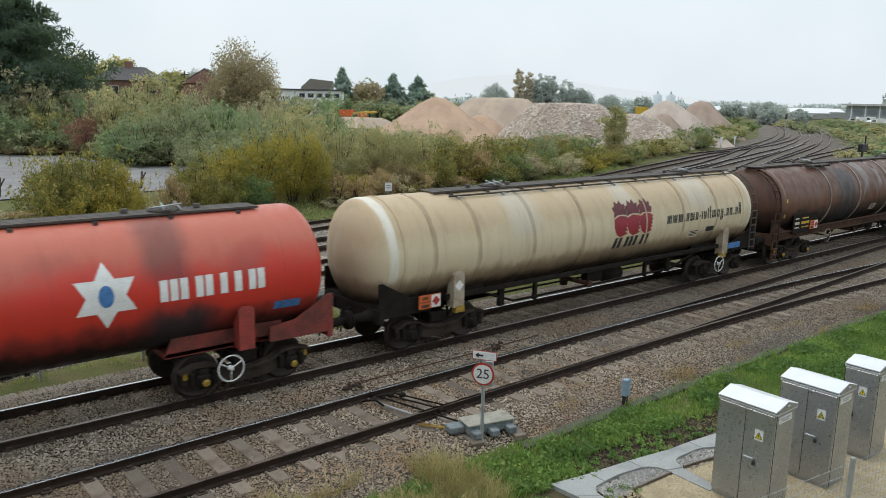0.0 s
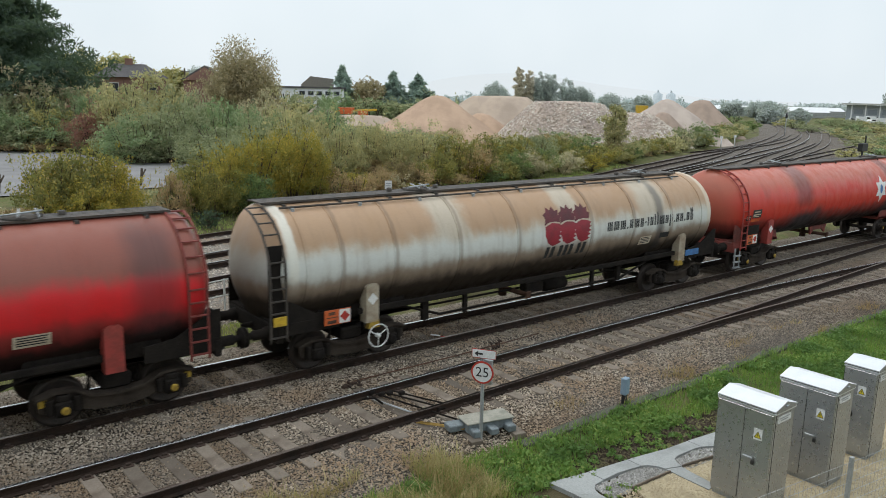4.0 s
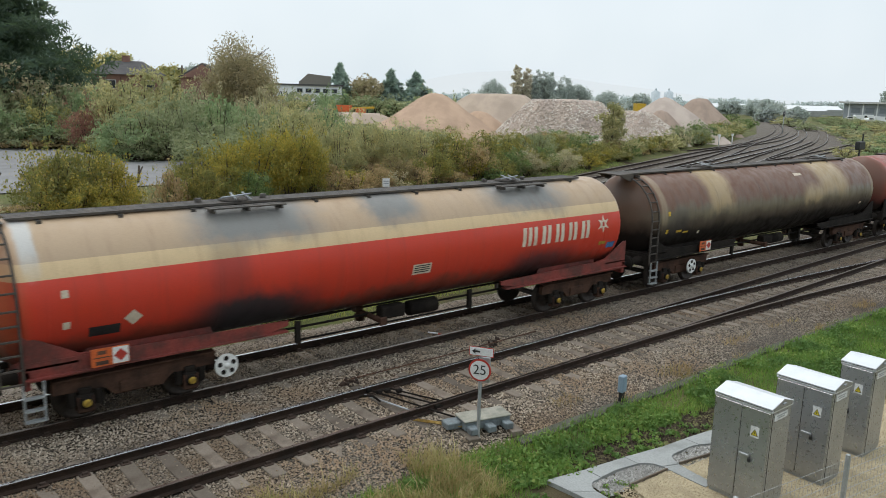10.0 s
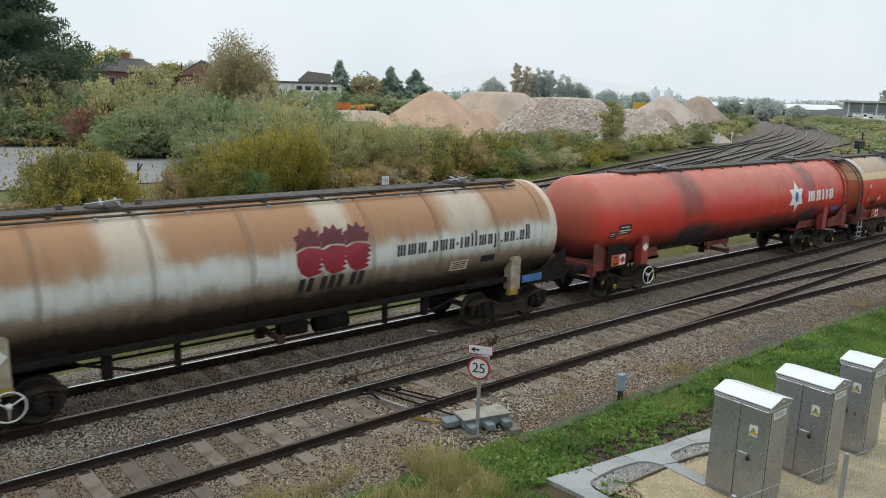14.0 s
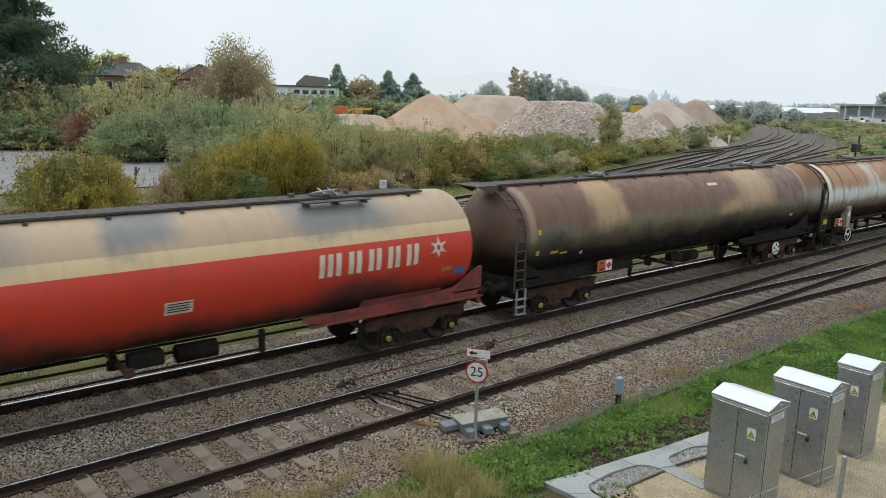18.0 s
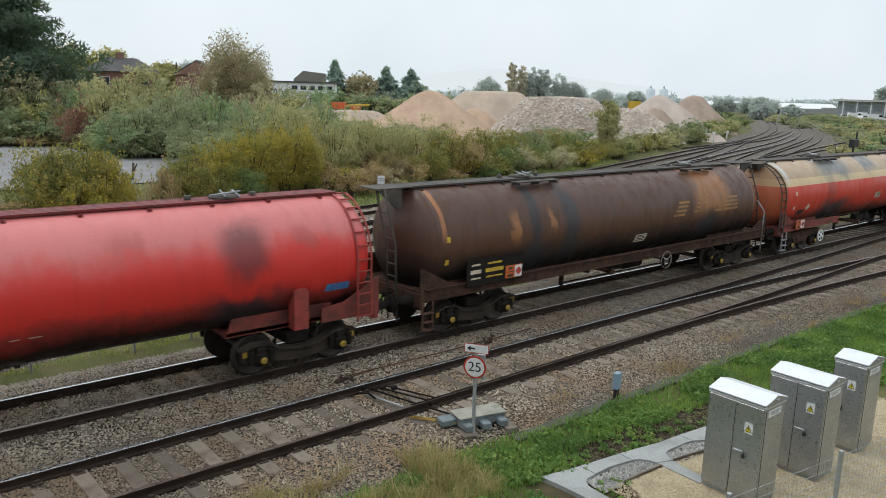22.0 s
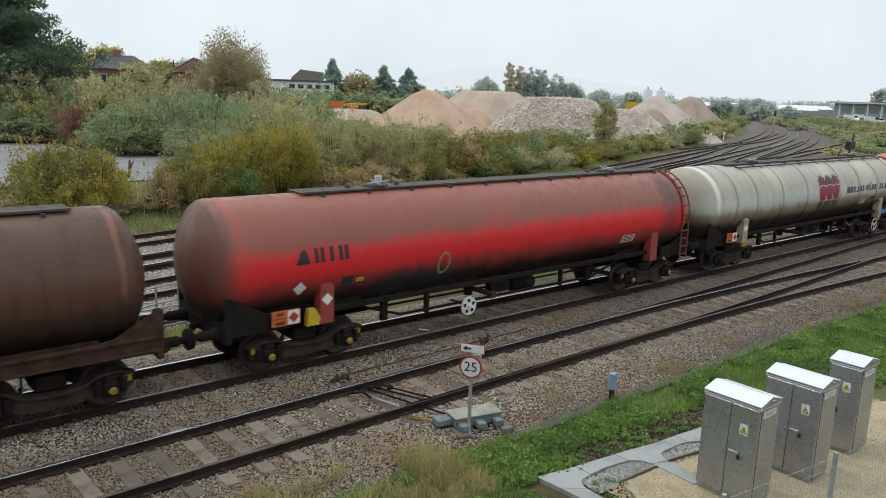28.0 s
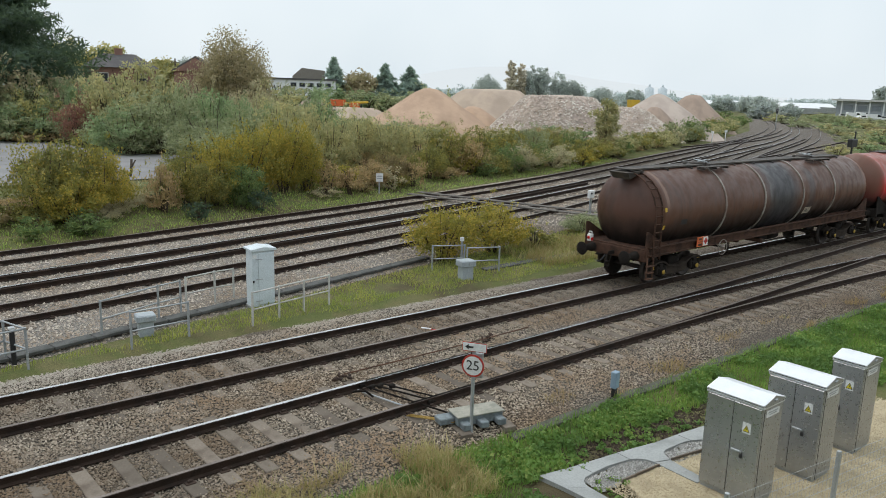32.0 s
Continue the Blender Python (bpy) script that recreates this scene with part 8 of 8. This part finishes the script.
pebble_pts = np.concatenate([np.stack([9.4 + 1.5 * pg[:1500, 0], 6.97 + 0.44 * pg[:1500, 1], np.full(1500, -0.235)], 1), np.stack([11.25 + 1.6 * pg[1500:2600, 0], 6.8 + 0.42 * pg[1500:2600, 1], np.full(1100, -0.235)], 1)])
tagged(new("dark_pebbles", stone_mesh("dark_pebbles", pebble_pts, 0.012 + 0.02 * nr.rand(len(pebble_pts)), stone_mat("grey_pebbles", [(0.22, 0.21, 0.20), (0.36, 0.35, 0.33), (0.52, 0.51, 0.48), (0.26, 0.25, 0.23)]).m, 6)), "small grey pebbles inside the concrete edging", "pebbles", kind="stuff")


pp = nr.rand(26000, 2)
pp = np.stack([9.5 + 8 * pp[:, 0] ** 1.2, 3.4 + 3.6 * pp[:, 1], np.full(len(pp), -0.212)], 1)
pp = pp[pp[:, 1] < 7.0 - 0.15 * np.maximum(0, pp[:, 0] - 10.9)]
tagged(new("pad_gravel", stone_mesh("pad_gravel", pp, 0.007 + 0.011 * nr.rand(len(pp)), stone_mat("tan_pebbles", [(0.40, 0.33, 0.22), (0.55, 0.46, 0.31), (0.62, 0.54, 0.40), (0.36, 0.29, 0.19)]).m, 8)), "loose tan pebbles on the cabinet pad", "gravel", kind="stuff")


# ---- grass ----
def grass_mesh(name, pts, hgt, width, material, lean=0.5, seed=1):
    """Bent blades, each of two faces."""
    r = np.random.RandomState(seed)
    n = len(pts)
    a = r.rand(n) * 6.283
    s = np.stack([np.cos(a), np.sin(a), np.zeros(n)], 1) * width * (0.6 + 0.8 * r.rand(n, 1)) / 2
    b = r.rand(n) * 6.283
    d = np.stack([np.cos(b), np.sin(b), np.zeros(n)], 1) * (lean * r.rand(n, 1)) * hgt[:, None]
    up = np.array([0, 0, 1.0]) * hgt[:, None]
    v = np.stack([pts - s, pts + s, pts + s * 0.8 + up * 0.6 + d * 0.35, pts - s * 0.8 + up * 0.6 + d * 0.35, pts + up * 0.92 + d], 1).reshape(-1, 3)
    k = 5 * np.arange(n)[:, None]
    f = np.concatenate([k + np.array([[0, 1, 2]]), k + np.array([[0, 2, 3]]), k + np.array([[3, 2, 4]])])
    return raw_mesh(name, v, f, material)


def spots(n, inside, xr, yr, seed, clump=0.0):
    r = np.random.RandomState(seed)
    x, y = xr[0] + (xr[1] - xr[0]) * r.rand(n), yr[0] + (yr[1] - yr[0]) * r.rand(n)
    keep = np.array([inside(a, b) for a, b in zip(x, y)])
    x, y = x[keep], y[keep]
    return np.stack([x, y, np.array([ground_height(a, b) - 0.01 for a, b in zip(x, y)])], 1)


M_GRASS = leafy("green_grass", [(0.180, 0.324, 0.060), (0.252, 0.396, 0.084), (0.408, 0.432, 0.120), (0.120, 0.228, 0.054)])
M_STRAW = leafy("dry_grass", [(0.42, 0.335, 0.155), (0.56, 0.46, 0.24), (0.28, 0.33, 0.10), (0.30, 0.215, 0.095)])
M_MOSS = leafy("mossy_turf", [(0.36, 0.39, 0.085), (0.45, 0.45, 0.12), (0.55, 0.47, 0.20), (0.26, 0.32, 0.075)])


def on_pad(x, y):
    return (9.3 < x < 19 and y < 7.0 - 0.1 * max(0, x - 11)) or (8.4 < x < 14.5 and 7.95 - 0.17 * max(0, x - 9) > y > 4.7) or x > 8.6 and y < 5


dry = lambda x, y: 3.0 < x < 8.1 and 8.0 < y < 10.0 + 0.15 * math.sin(x * 3) and noise.noise((x * 0.8, y * 0.8, 5)) > -0.35 + 0.25 * max(0, y - 9.3)
verge = lambda x, y: (y < verge_y(x) - (0.13 if 9.6 < x < 32 else -0.05) + (0.17 if 9.6 < x < 32 else 0.25) * noise.noise((x * 0.9, 0, 0)) and not on_pad(x, y) and not (9.6 < x < 15 and y < 8.25 - 0.05 * (x - 10) + 0.25 * noise.noise((x * 1.3, y * 1.3, 4))))
gp = spots(90000, verge, (2.5, 34), (4.8, 9.7), 3)
tagged(new("verge_grass", grass_mesh("verge_grass", gp, 0.06 + 0.16 * nr.rand(len(gp)), 0.014, M_GRASS, 0.8, 3)), "lush green verge grass beside the near line", "grass", kind="stuff")
gp = spots(24000, dry, (2.5, 9), (7.8, 10.2), 4)
tagged(new("dry_grass", grass_mesh("dry_grass", gp, (0.10 + 0.38 * nr.rand(len(gp)) ** 1.6) * (0.6 + 0.6 * nr.rand(len(gp))), 0.012, M_STRAW, 1.3, 4)), "tall straw-coloured dry grass tufts", "grass", kind="stuff")
strip_in = lambda x, y: 17.95 + 0.15 * math.sin(x * 2) < y < min(near_edge_c(x) - 0.2, 17.4 + 0.25 * x) and noise.noise((x * 0.5, y * 0.5, 8)) > -0.3
gp = spots(60000, strip_in, (1.0, 30), (17.8, 25), 5)
tagged(new("strip_grass", grass_mesh("strip_grass", gp, 0.05 + 0.10 * nr.rand(len(gp)), 0.016, M_MOSS, 0.8, 5)), "mossy yellow-green turf between the lines", "grass", kind="stuff")
bank = lambda x, y: far_edge(x) - 0.1 < y < far_edge(x) + 6
M_BANKGRASS = leafy("bank_grass", [(0.36, 0.47, 0.12), (0.45, 0.54, 0.15), (0.56, 0.54, 0.20), (0.25, 0.36, 0.10)])
gp = spots(80000, bank, (0, 62), (30, 54), 6)
tagged(new("bank_grass", grass_mesh("bank_grass", gp, 0.05 + 0.13 * nr.rand(len(gp)), 0.035, M_BANKGRASS, 0.8, 6)), "green grass along the foot of the bank", "grass", kind="stuff")
gp = spots(40000, lambda x, y: far_edge(x) + 3.2 < y < far_edge(x) + 9 and noise.noise((x * 0.3, y * 0.3, 1)) > -0.1, (10, 62), (34, 58), 7)
tagged(new("bank_dry_grass", grass_mesh("bank_dry_grass", gp, 0.3 + 0.5 * nr.rand(len(gp)), 0.035, M_STRAW, 0.9, 7)), "rank dry grass on the bank", "grass", kind="stuff")
gp = spots(9000, lambda x, y: abs(y - verge_y(x) - 0.4) < 0.5 and noise.noise((x * 0.9, y * 1.5, 3)) > 0.2, (9.5, 34), (9, 10.2), 8)
tagged(new("rusty_weeds", grass_mesh("rusty_weeds", gp, 0.12 + 0.2 * nr.rand(len(gp)), 0.02, LEAF["bracken"], 1.0, 8)), "rusty dry weeds creeping into the ballast", "weeds", kind="stuff")
gp = spots(16000, lambda x, y: 18.4 < y < near_edge_c(x) - 0.5 and noise.noise((x * 0.5, y * 0.7, 21)) > -0.25, (20.5, 31), (18.2, 24.5), 23)
tagged(new("strip_dry_grass", grass_mesh("strip_dry_grass", gp, 0.15 + 0.3 * nr.rand(len(gp)), 0.02, M_STRAW, 0.9, 23)), "pale dry grass between the lines beyond the yellow bushes", "grass", kind="stuff")
# leafy weeds on the verge
wp = spots(3600, lambda x, y: verge(x, y) and not dry(x, y) and y < verge_y(x) - 0.3 and noise.noise((x * 0.7, y * 0.7, 12)) > -0.12, (6.5, 32), (5.5, 9.3), 9)
v, f = leaves(wp + np.array([0, 0, 0.10]), np.full(len(wp), 0.17), 38, 0.052, 0.6, 0.1, 31, 1.4, -0.24)
tagged(new("verge_weeds", raw_mesh("verge_weeds", v, f, LEAF["weed"])), "dense green nettles and weeds on the verge", "weeds", kind="stuff")

cl = nr.rand(1800, 2)
cl = np.stack([9.6 + 5 * cl[:, 0], 7.45 + 0.9 * cl[:, 1] - 0.1 * cl[:, 0], np.full(len(cl), -0.265)], 1)
tagged(new("soil_clods", stone_mesh("soil_clods", cl, 0.015 + 0.035 * nr.rand(len(cl)), stone_mat("dark_soil", [(0.045, 0.036, 0.026), (0.065, 0.05, 0.036), (0.10, 0.08, 0.06), (0.035, 0.028, 0.02)]).m, 12)), "dark crumbly soil along the edging slabs", "soil", kind="stuff")
wp = spots(700, lambda x, y: noise.noise((x * 1.6, y * 1.6, 2)) > -0.15 and (9.28 < x < 9.95 and 5.6 < y < 7.25 or 9.6 < x < 15 and 7.55 < y < 8.5), (9.2, 15), (5.5, 8.6), 19)
v, f = leaves(wp + np.array([0, 0, 0.05]), np.full(len(wp), 0.10), 14, 0.05, 0.5, 0.1, 33, 1.3, -0.24)
tagged(new("soil_weeds", raw_mesh("soil_weeds", v, f, LEAF["weed"])), "sparse green weeds on bare dark soil by the edging", "weeds", kind="stuff")

# ---- buildings and machines in the distance ----
M_SLATE = plain("slate_roof", (0.115, 0.11, 0.11), (0.09, 0.085, 0.085), 0.8, 0, 1, 20, 0.2)
M_BRICK = plain("red_brick", (0.30, 0.17, 0.135), (0.24, 0.14, 0.115), 0.9, 0, 1, 20, 0.2)
M_RENDER = plain("pale_render", (0.55, 0.54, 0.51), (0.46, 0.45, 0.43), 0.9, 0, 1, 20, 0.1)
# panes of the far warehouse, lightened by haze in the colour
M_HAZEPANE = plain("hazed_pane", (0.22, 0.25, 0.28), (0.26, 0.29, 0.32), 0.3)
M_PANE = plain("dark_pane", (0.03, 0.035, 0.04), (0.05, 0.05, 0.055), 0.15)


def house(x, y, rz, lx, ly, wall_h, roof_h, wall_m, label, hip=0.0, chimney=True, z=3.0):
    t = thing("house", label, "house", pose(x, y, z, 0, 0, rz))
    part("wall", Geo().box(0, 0, wall_h / 2 - 2, lx, ly, wall_h + 4), wall_m, t)
    hx = lx / 2 + 0.35
    rx = hx - hip
    hy = ly / 2 + 0.4
    roof = Geo().add([(-hx, -hy, wall_h), (hx, -hy, wall_h), (hx, hy, wall_h), (-hx, hy, wall_h), (-rx, 0, wall_h + roof_h), (rx, 0, wall_h + roof_h)], [(0, 1, 5, 4), (2, 3, 4, 5), (1, 2, 5), (3, 0, 4), (3, 2, 1, 0)])
    r = part("roof", roof, M_SLATE if hip else M_SLATE, t)
    if not hip:
        part("gable", Geo().add([(-lx / 2 - 0.36, -ly / 2, wall_h), (-lx / 2 - 0.36, ly / 2, wall_h), (-lx / 2 - 0.36, 0, wall_h + roof_h - 0.25)], [(0, 2, 1)]), wall_m, t)
    if chimney:
        part("chimney", Geo().box(0, 0, wall_h + roof_h + 0.1, 0.9, 0.6, 1.0).box(0, 0, wall_h + roof_h + 0.6, 1.0, 0.7, 0.12), M_BRICK, r)
    for k in (-0.28, 0.28):
        wd = part("window", Geo().box(lx * k, -ly / 2 - 0.03, wall_h - 1.2, 1.3, 0.08, 1.1), M_RENDER, t)
        part("pane", Geo().box(lx * k, -ly / 2 - 0.08, wall_h - 1.2, 1.1, 0.03, 0.9), M_PANE, wd)
    return t


house(31.9, 103.9, -12, 8.0, 7, 4.0, 1.75, M_BRICK, "brick house with a hipped slate roof and chimney", 2.4, True, 3.5)
house(45.4, 111.3, 62, 8, 6, 3.9, 2.1, M_BRICK, "red brick gabled house end among trees", 0.0, False, 3.6)
wb = thing("yard_building", "long low white building with a dark flat roof", "building", pose(78.4, 139.8, 4.2, 0, 0, -32))
part("wall", Geo().box(0, 0, 0.6, 13.5, 6, 4.6), M_LABEL, wb)
part("roof", Geo().box(0, 0, 3.0, 14.2, 6.6, 0.3), M_SLATE, wb)
for k in range(5):
    wdw = part("window", Geo().box(-1.5 + k * 1.7, -3.03, 1.9, 1.2, 0.08, 0.9), M_GALV, wb)
    part("pane", Geo().box(-1.5 + k * 1.7, -3.08, 1.9, 1.0, 0.03, 0.7), M_PANE, wdw)
gf = part("painted_panel", Geo().box(-4.2, -3.06, 0.9, 3.6, 0.06, 2.0), M_LABEL, wb, "white panel daubed with black strokes")
for k in range(6):
    part("stroke", Geo().box(-5.6 + k * 0.55, -3.1, 0.9 + 0.15 * (k % 2), 0.22, 0.02, 1.3, Matrix.Rotation(0.25 * (-1) ** k, 4, "Y")), M_BLACK, gf)
gb = thing("brown_roofed_shed", "shed with a brownish pitched roof behind the yard", "building", pose(87, 152, 2.7, 0, 0, -30))
part("wall", Geo().box(0, 0, 1.5, 6.4, 5, 6.0), M_BRICK, gb)
part("roof", Geo().plate([(-3.5, 4.5), (3.5, 4.5), (3.5, 6.5), (-1.5, 7.0), (-3.5, 5.2)], -2.8, 2.8), plain("mossy_roof", (0.24, 0.22, 0.19), (0.20, 0.18, 0.155), 0.9), gb)
mast = thing("utility_pole", "dark timber utility pole by the houses", "pole", pose(41.6, 110.4, 2.5))
part("pole", Geo().rod((0, 0, 0), (0, 0, 6.7), 0.14, 8, 0.1), M_BARK, mast)
part("crossarm", Geo().box(0, 0, 6.2, 1.2, 0.1, 0.1), M_BARK, mast)
ld = thing("screening_machine", "orange screening machine with a long conveyor on the sand", "machine", pose(72.5, 113.6, 2.2, 0, 0, -32))
part("conveyor", Geo().box(0, 0, 1.1, 7.2, 0.8, 0.35, Matrix.Rotation(radians(-3), 4, "Y"), c=0.05), M_YELLOW, ld)
part("hopper", Geo().plate([(-2.6, 0.5), (-0.6, 0.5), (-0.2, 1.6), (-3.0, 1.6)], -0.9, 0.9), M_ORANGE, ld)
part("engine_box", Geo().box(1.2, 0, 0.7, 1.8, 1.2, 0.8, c=0.06), M_ORANGE, ld)
for x in (-2.8, -1.2, 0.6, 2.4):
    part("leg", Geo().box(x, 0, 0.2, 0.2, 1.0, 1.4), M_BLACK, ld)
yh = thing("yellow_hopper", "yellow steel hopper behind the rubble heaps", "hopper", pose(112.3, 83.6, 3.2, 0, 0, -30))
part("bin", Geo().plate([(-0.75, 0.7), (0.75, 0.7), (0.85, 2.1), (-0.85, 2.1)], -0.8, 0.8), M_YELLOW, yh)
part("frame", Geo().box(0, 0, -1.3, 1.2, 1.2, 4.3), M_GALV, yh)
tw = thing("twin_silo", "pale grey twin silo tower on the skyline", "silo", pose(245.2, 172.8, 0))
for x in (-2.2, 2.2):
    part("silo", Geo().turn([(0, 1.7), (8.6, 1.7), (9.3, 0.5), (9.4, 0.5)], (x, -x * 0.6, 0), "z", 18), M_GREY_PAINT, tw)
    part("vent", Geo().rod((x, -x * 0.6, 9.3), (x, -x * 0.6, 10.2), 0.3, 8), M_GREY_PAINT, tw)
wh = thing("warehouse", "grey warehouse with a flat overhanging roof and white columns", "building", pose(351, 136.6, 0, 0, 0, -67))
# grey wall colour, raised to hold the distance haze
part("wall", Geo().box(0, 0, 3.2, 30, 14, 6.4), plain("hazed_grey_cladding", (0.40, 0.43, 0.46), (0.35, 0.38, 0.41), 0.8), wh)
part("roof", Geo().box(0, -1, 6.8, 34, 18, 0.7), M_RENDER, wh)
for k in range(6):
    part("column", Geo().box(-13 + k * 5.2, -8.6, 3.2, 0.5, 0.5, 6.4), M_LABEL, wh)
for k in range(5):
    wdw = part("window", Geo().box(-10.4 + k * 5.2, -7.05, 3.6, 3.6, 0.12, 2.4), M_GALV, wh)
    part("pane", Geo().box(-10.4 + k * 5.2, -7.13, 3.6, 3.3, 0.06, 2.1), M_HAZEPANE, wdw)
sheds = [(330, 190, -40, 26, 10, 3.2), (362, 176, -40, 18, 10, 2.6), (395, 190, -40, 30, 12, 3.0)]
for x, y, rz, lx, ly, h in sheds:
    s = thing("distant_shed", "pale distant shed with a low white roof", "building", pose(x, y, 0, 0, 0, rz))
    part("wall", Geo().box(0, 0, h / 2, lx, ly, h), M_CONCRETE, s)
    part("roof", Geo().add([(-lx / 2, -ly / 2, h), (lx / 2, -ly / 2, h), (lx / 2, ly / 2, h), (-lx / 2, ly / 2, h), (-lx / 2, 0, h + 1.8), (lx / 2, 0, h + 1.8)], [(0, 1, 5, 4), (2, 3, 4, 5), (0, 4, 3), (1, 2, 5)]), M_LABEL, s)


def parked_van(x, y, rz, label, mat_, van=True):
    t = thing("parked_van" if van else "parked_car", label, "van" if van else "car", pose(x, y, 0.3, 0, 0, rz))
    prof = [(-2.4, 0.4), (2.4, 0.4), (2.45, 1.0), (1.9, 1.25), (1.3, 2.1), (-2.3, 2.2), (-2.45, 1.9)] if van else [(-2.0, 0.3), (2.0, 0.3), (2.0, 0.75), (1.1, 0.9), (0.5, 1.42), (-1.3, 1.45), (-2.0, 0.9)]
    part("body", Geo().plate(prof, -0.9, 0.9), mat_, t)
    part("windscreen", Geo().plate([(1.86, 1.3), (1.3, 2.0), (0.6, 2.0), (0.6, 1.3)] if van else [(0.85, 0.95), (0.42, 1.36), (-1.2, 1.38), (-1.6, 0.98)], -0.915, 0.915), M_CARGLASS, t)
    for wx in (-1.5, 1.5):
        for wy in (-0.85, 0.85):
            part("wheel", Geo().turn([(-0.1, 0.001), (-0.1, 0.33), (0.1, 0.33), (0.1, 0.001)], (wx, wy, 0.33), "y", 14, False), M_BLACK, t)


for k, (x, y) in enumerate(((287, 122), (284.7, 117.8), (273, 110), (264, 102.7), (277.7, 105.6), (300, 121))):
    parked_van(x, y, -60 + 20 * (k % 3), "white van parked by the warehouse" if k % 2 else "white car parked by the warehouse", M_LABEL, k % 2 == 1)
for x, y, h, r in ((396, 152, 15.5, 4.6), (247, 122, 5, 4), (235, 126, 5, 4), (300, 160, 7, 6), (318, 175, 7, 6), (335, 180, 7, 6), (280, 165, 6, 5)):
    tree(x, y, h, r, "mist", "distant tree with haze in its colour", 0.3, 0.1, 90, 36, 0.5, 0, int(x))
for kind, x, y, r, h in [("sage", 96, 41, 2.2, 1.8), ("moss", 100, 38.5, 2.2, 2.0), ("sage", 110, 44, 2.6, 2.2), ("grey", 122, 50, 2.8, 2.2), ("sage", 134, 56, 3, 2.4), ("moss", 128, 48, 3, 2.4), ("grey", 150, 64, 3.2, 2.6), ("sage", 160, 70, 3.2, 2.8), ("moss", 170, 74, 3.4, 2.8), ("grey", 176, 84, 3.4, 2.8), ("sage", 145, 55, 3.2, 2.6), ("moss", 185, 78, 3.2, 3), ("grey", 200, 100, 4, 3.4), ("sage", 215, 110, 4, 3.4), ("brown", 165, 62, 3, 2.6), ("sage", 118, 40, 2.4, 2.0)]:
    bush(kind, x, y, r, h * 0.7, "scrub bush beside the far curve of the tracks")


def signal_post(x, y, h, label, head=True):
    t = thing("signal", label, "signal", pose(x, y, -0.2))
    part("post", Geo().rod((0, 0, 0), (0, 0, h), 0.07, 8), M_LABEL if not head else M_GALV, t)
    if head:
        part("head", Geo().box(0, 0, h + 0.45, 0.55, 0.3, 1.0, c=0.08), M_BLACK, t)
        part("white_disc", Geo().turn([(-0.2, 0.001), (-0.2, 0.2), (-0.16, 0.2)], (0, 0, h + 0.6), "x", 14), M_LABEL, t)
    else:
        part("head", Geo().box(0, 0, h, 0.35, 0.25, 0.3), M_LABEL, t)


signal_post(98.8, 59.6, 1.5, "short white lineside post with a square head", False)
signal_post(104.0, 60.6, 1.5, "short white lineside post with a square head", False)
signal_post(150.5, 77.0, 3.6, "black-headed colour light signal on a grey post")
sb = thing("shunt_signal", "black signal box head on a short post", "signal", pose(87.9, 36.1, -0.2))
part("post", Geo().box(0, 0, 0.7, 0.15, 0.15, 1.5), M_BLACK, sb)
part("head", Geo().box(0, 0, 1.9, 1.5, 0.5, 0.9, c=0.08), M_BLACK, sb)
part("arm", Geo().box(0.5, 0, 2.7, 0.12, 0.12, 0.9), M_BLACK, sb)
track("track_f", [(72, 39.6), (86, 42.3), (98, 45.2), (120, 50.6), (133, 54.3), (152, 61.8), (180, 76)], "rusty siding leaving the fan of yard lines", 500, 501, 0.8, 2)
fan = thing("turnout", "crossing rails that link the curving yard lines", "turnout", kind="structure")
for ctrl in ([(58, 40.0), (72, 44.8), (88, 51.2), (104, 58.4), (118, 64.3)], [(84, 54.0), (100, 57.4), (118, 62.4), (140, 70.6), (158, 78.6)], [(70, 39.5), (86, 45.6), (104, 52.0), (126, 60.0)]):
    for off in (0.75, -0.75):
        rail_on(smooth_line(ctrl, 1.5), off, fan, 2)


# ---- what moves ----
RUN = [(0, 0.15), (1, 8.27), (2, 16.45), (3, 24.68), (6, 49.24), (7, 57.24), (8, 65.32), (9, 73.22), (10, 81.18), (11, 89.29), (12, 97.55), (13, 105.74), (14, 113.87), (17, 138.14), (18, 146.08),
       (19, 154.31), (20, 162.25), (21, 170.42), (22, 178.28), (23, 186.19), (24, 194.33), (25, 202.3), (28, 226.4), (29, 234.17), (30, 242.21), (31, 250.14), (32, 258.06)]


def run_at(t):
    for (a, p), (b, q) in zip(RUN, RUN[1:]):
        if a <= t <= b:
            return p + (q - p) * (t - a) / (b - a)
    return RUN[-1][1]


def motions():
    for i, (w, spin) in enumerate(wagons):
        x = -141.7 + (10 - i) * PITCH
        walk(w, [(t, pose(x + s, 15.31, 0)) for t, s in RUN])
        for ws, ax in spin:
            walk(ws, [(k * 2 / 30, pose(ax, 0, 0.46, 0, math.degrees(run_at(k * 2 / 30) / 0.46), 0)) for k in range(481)])


motions()
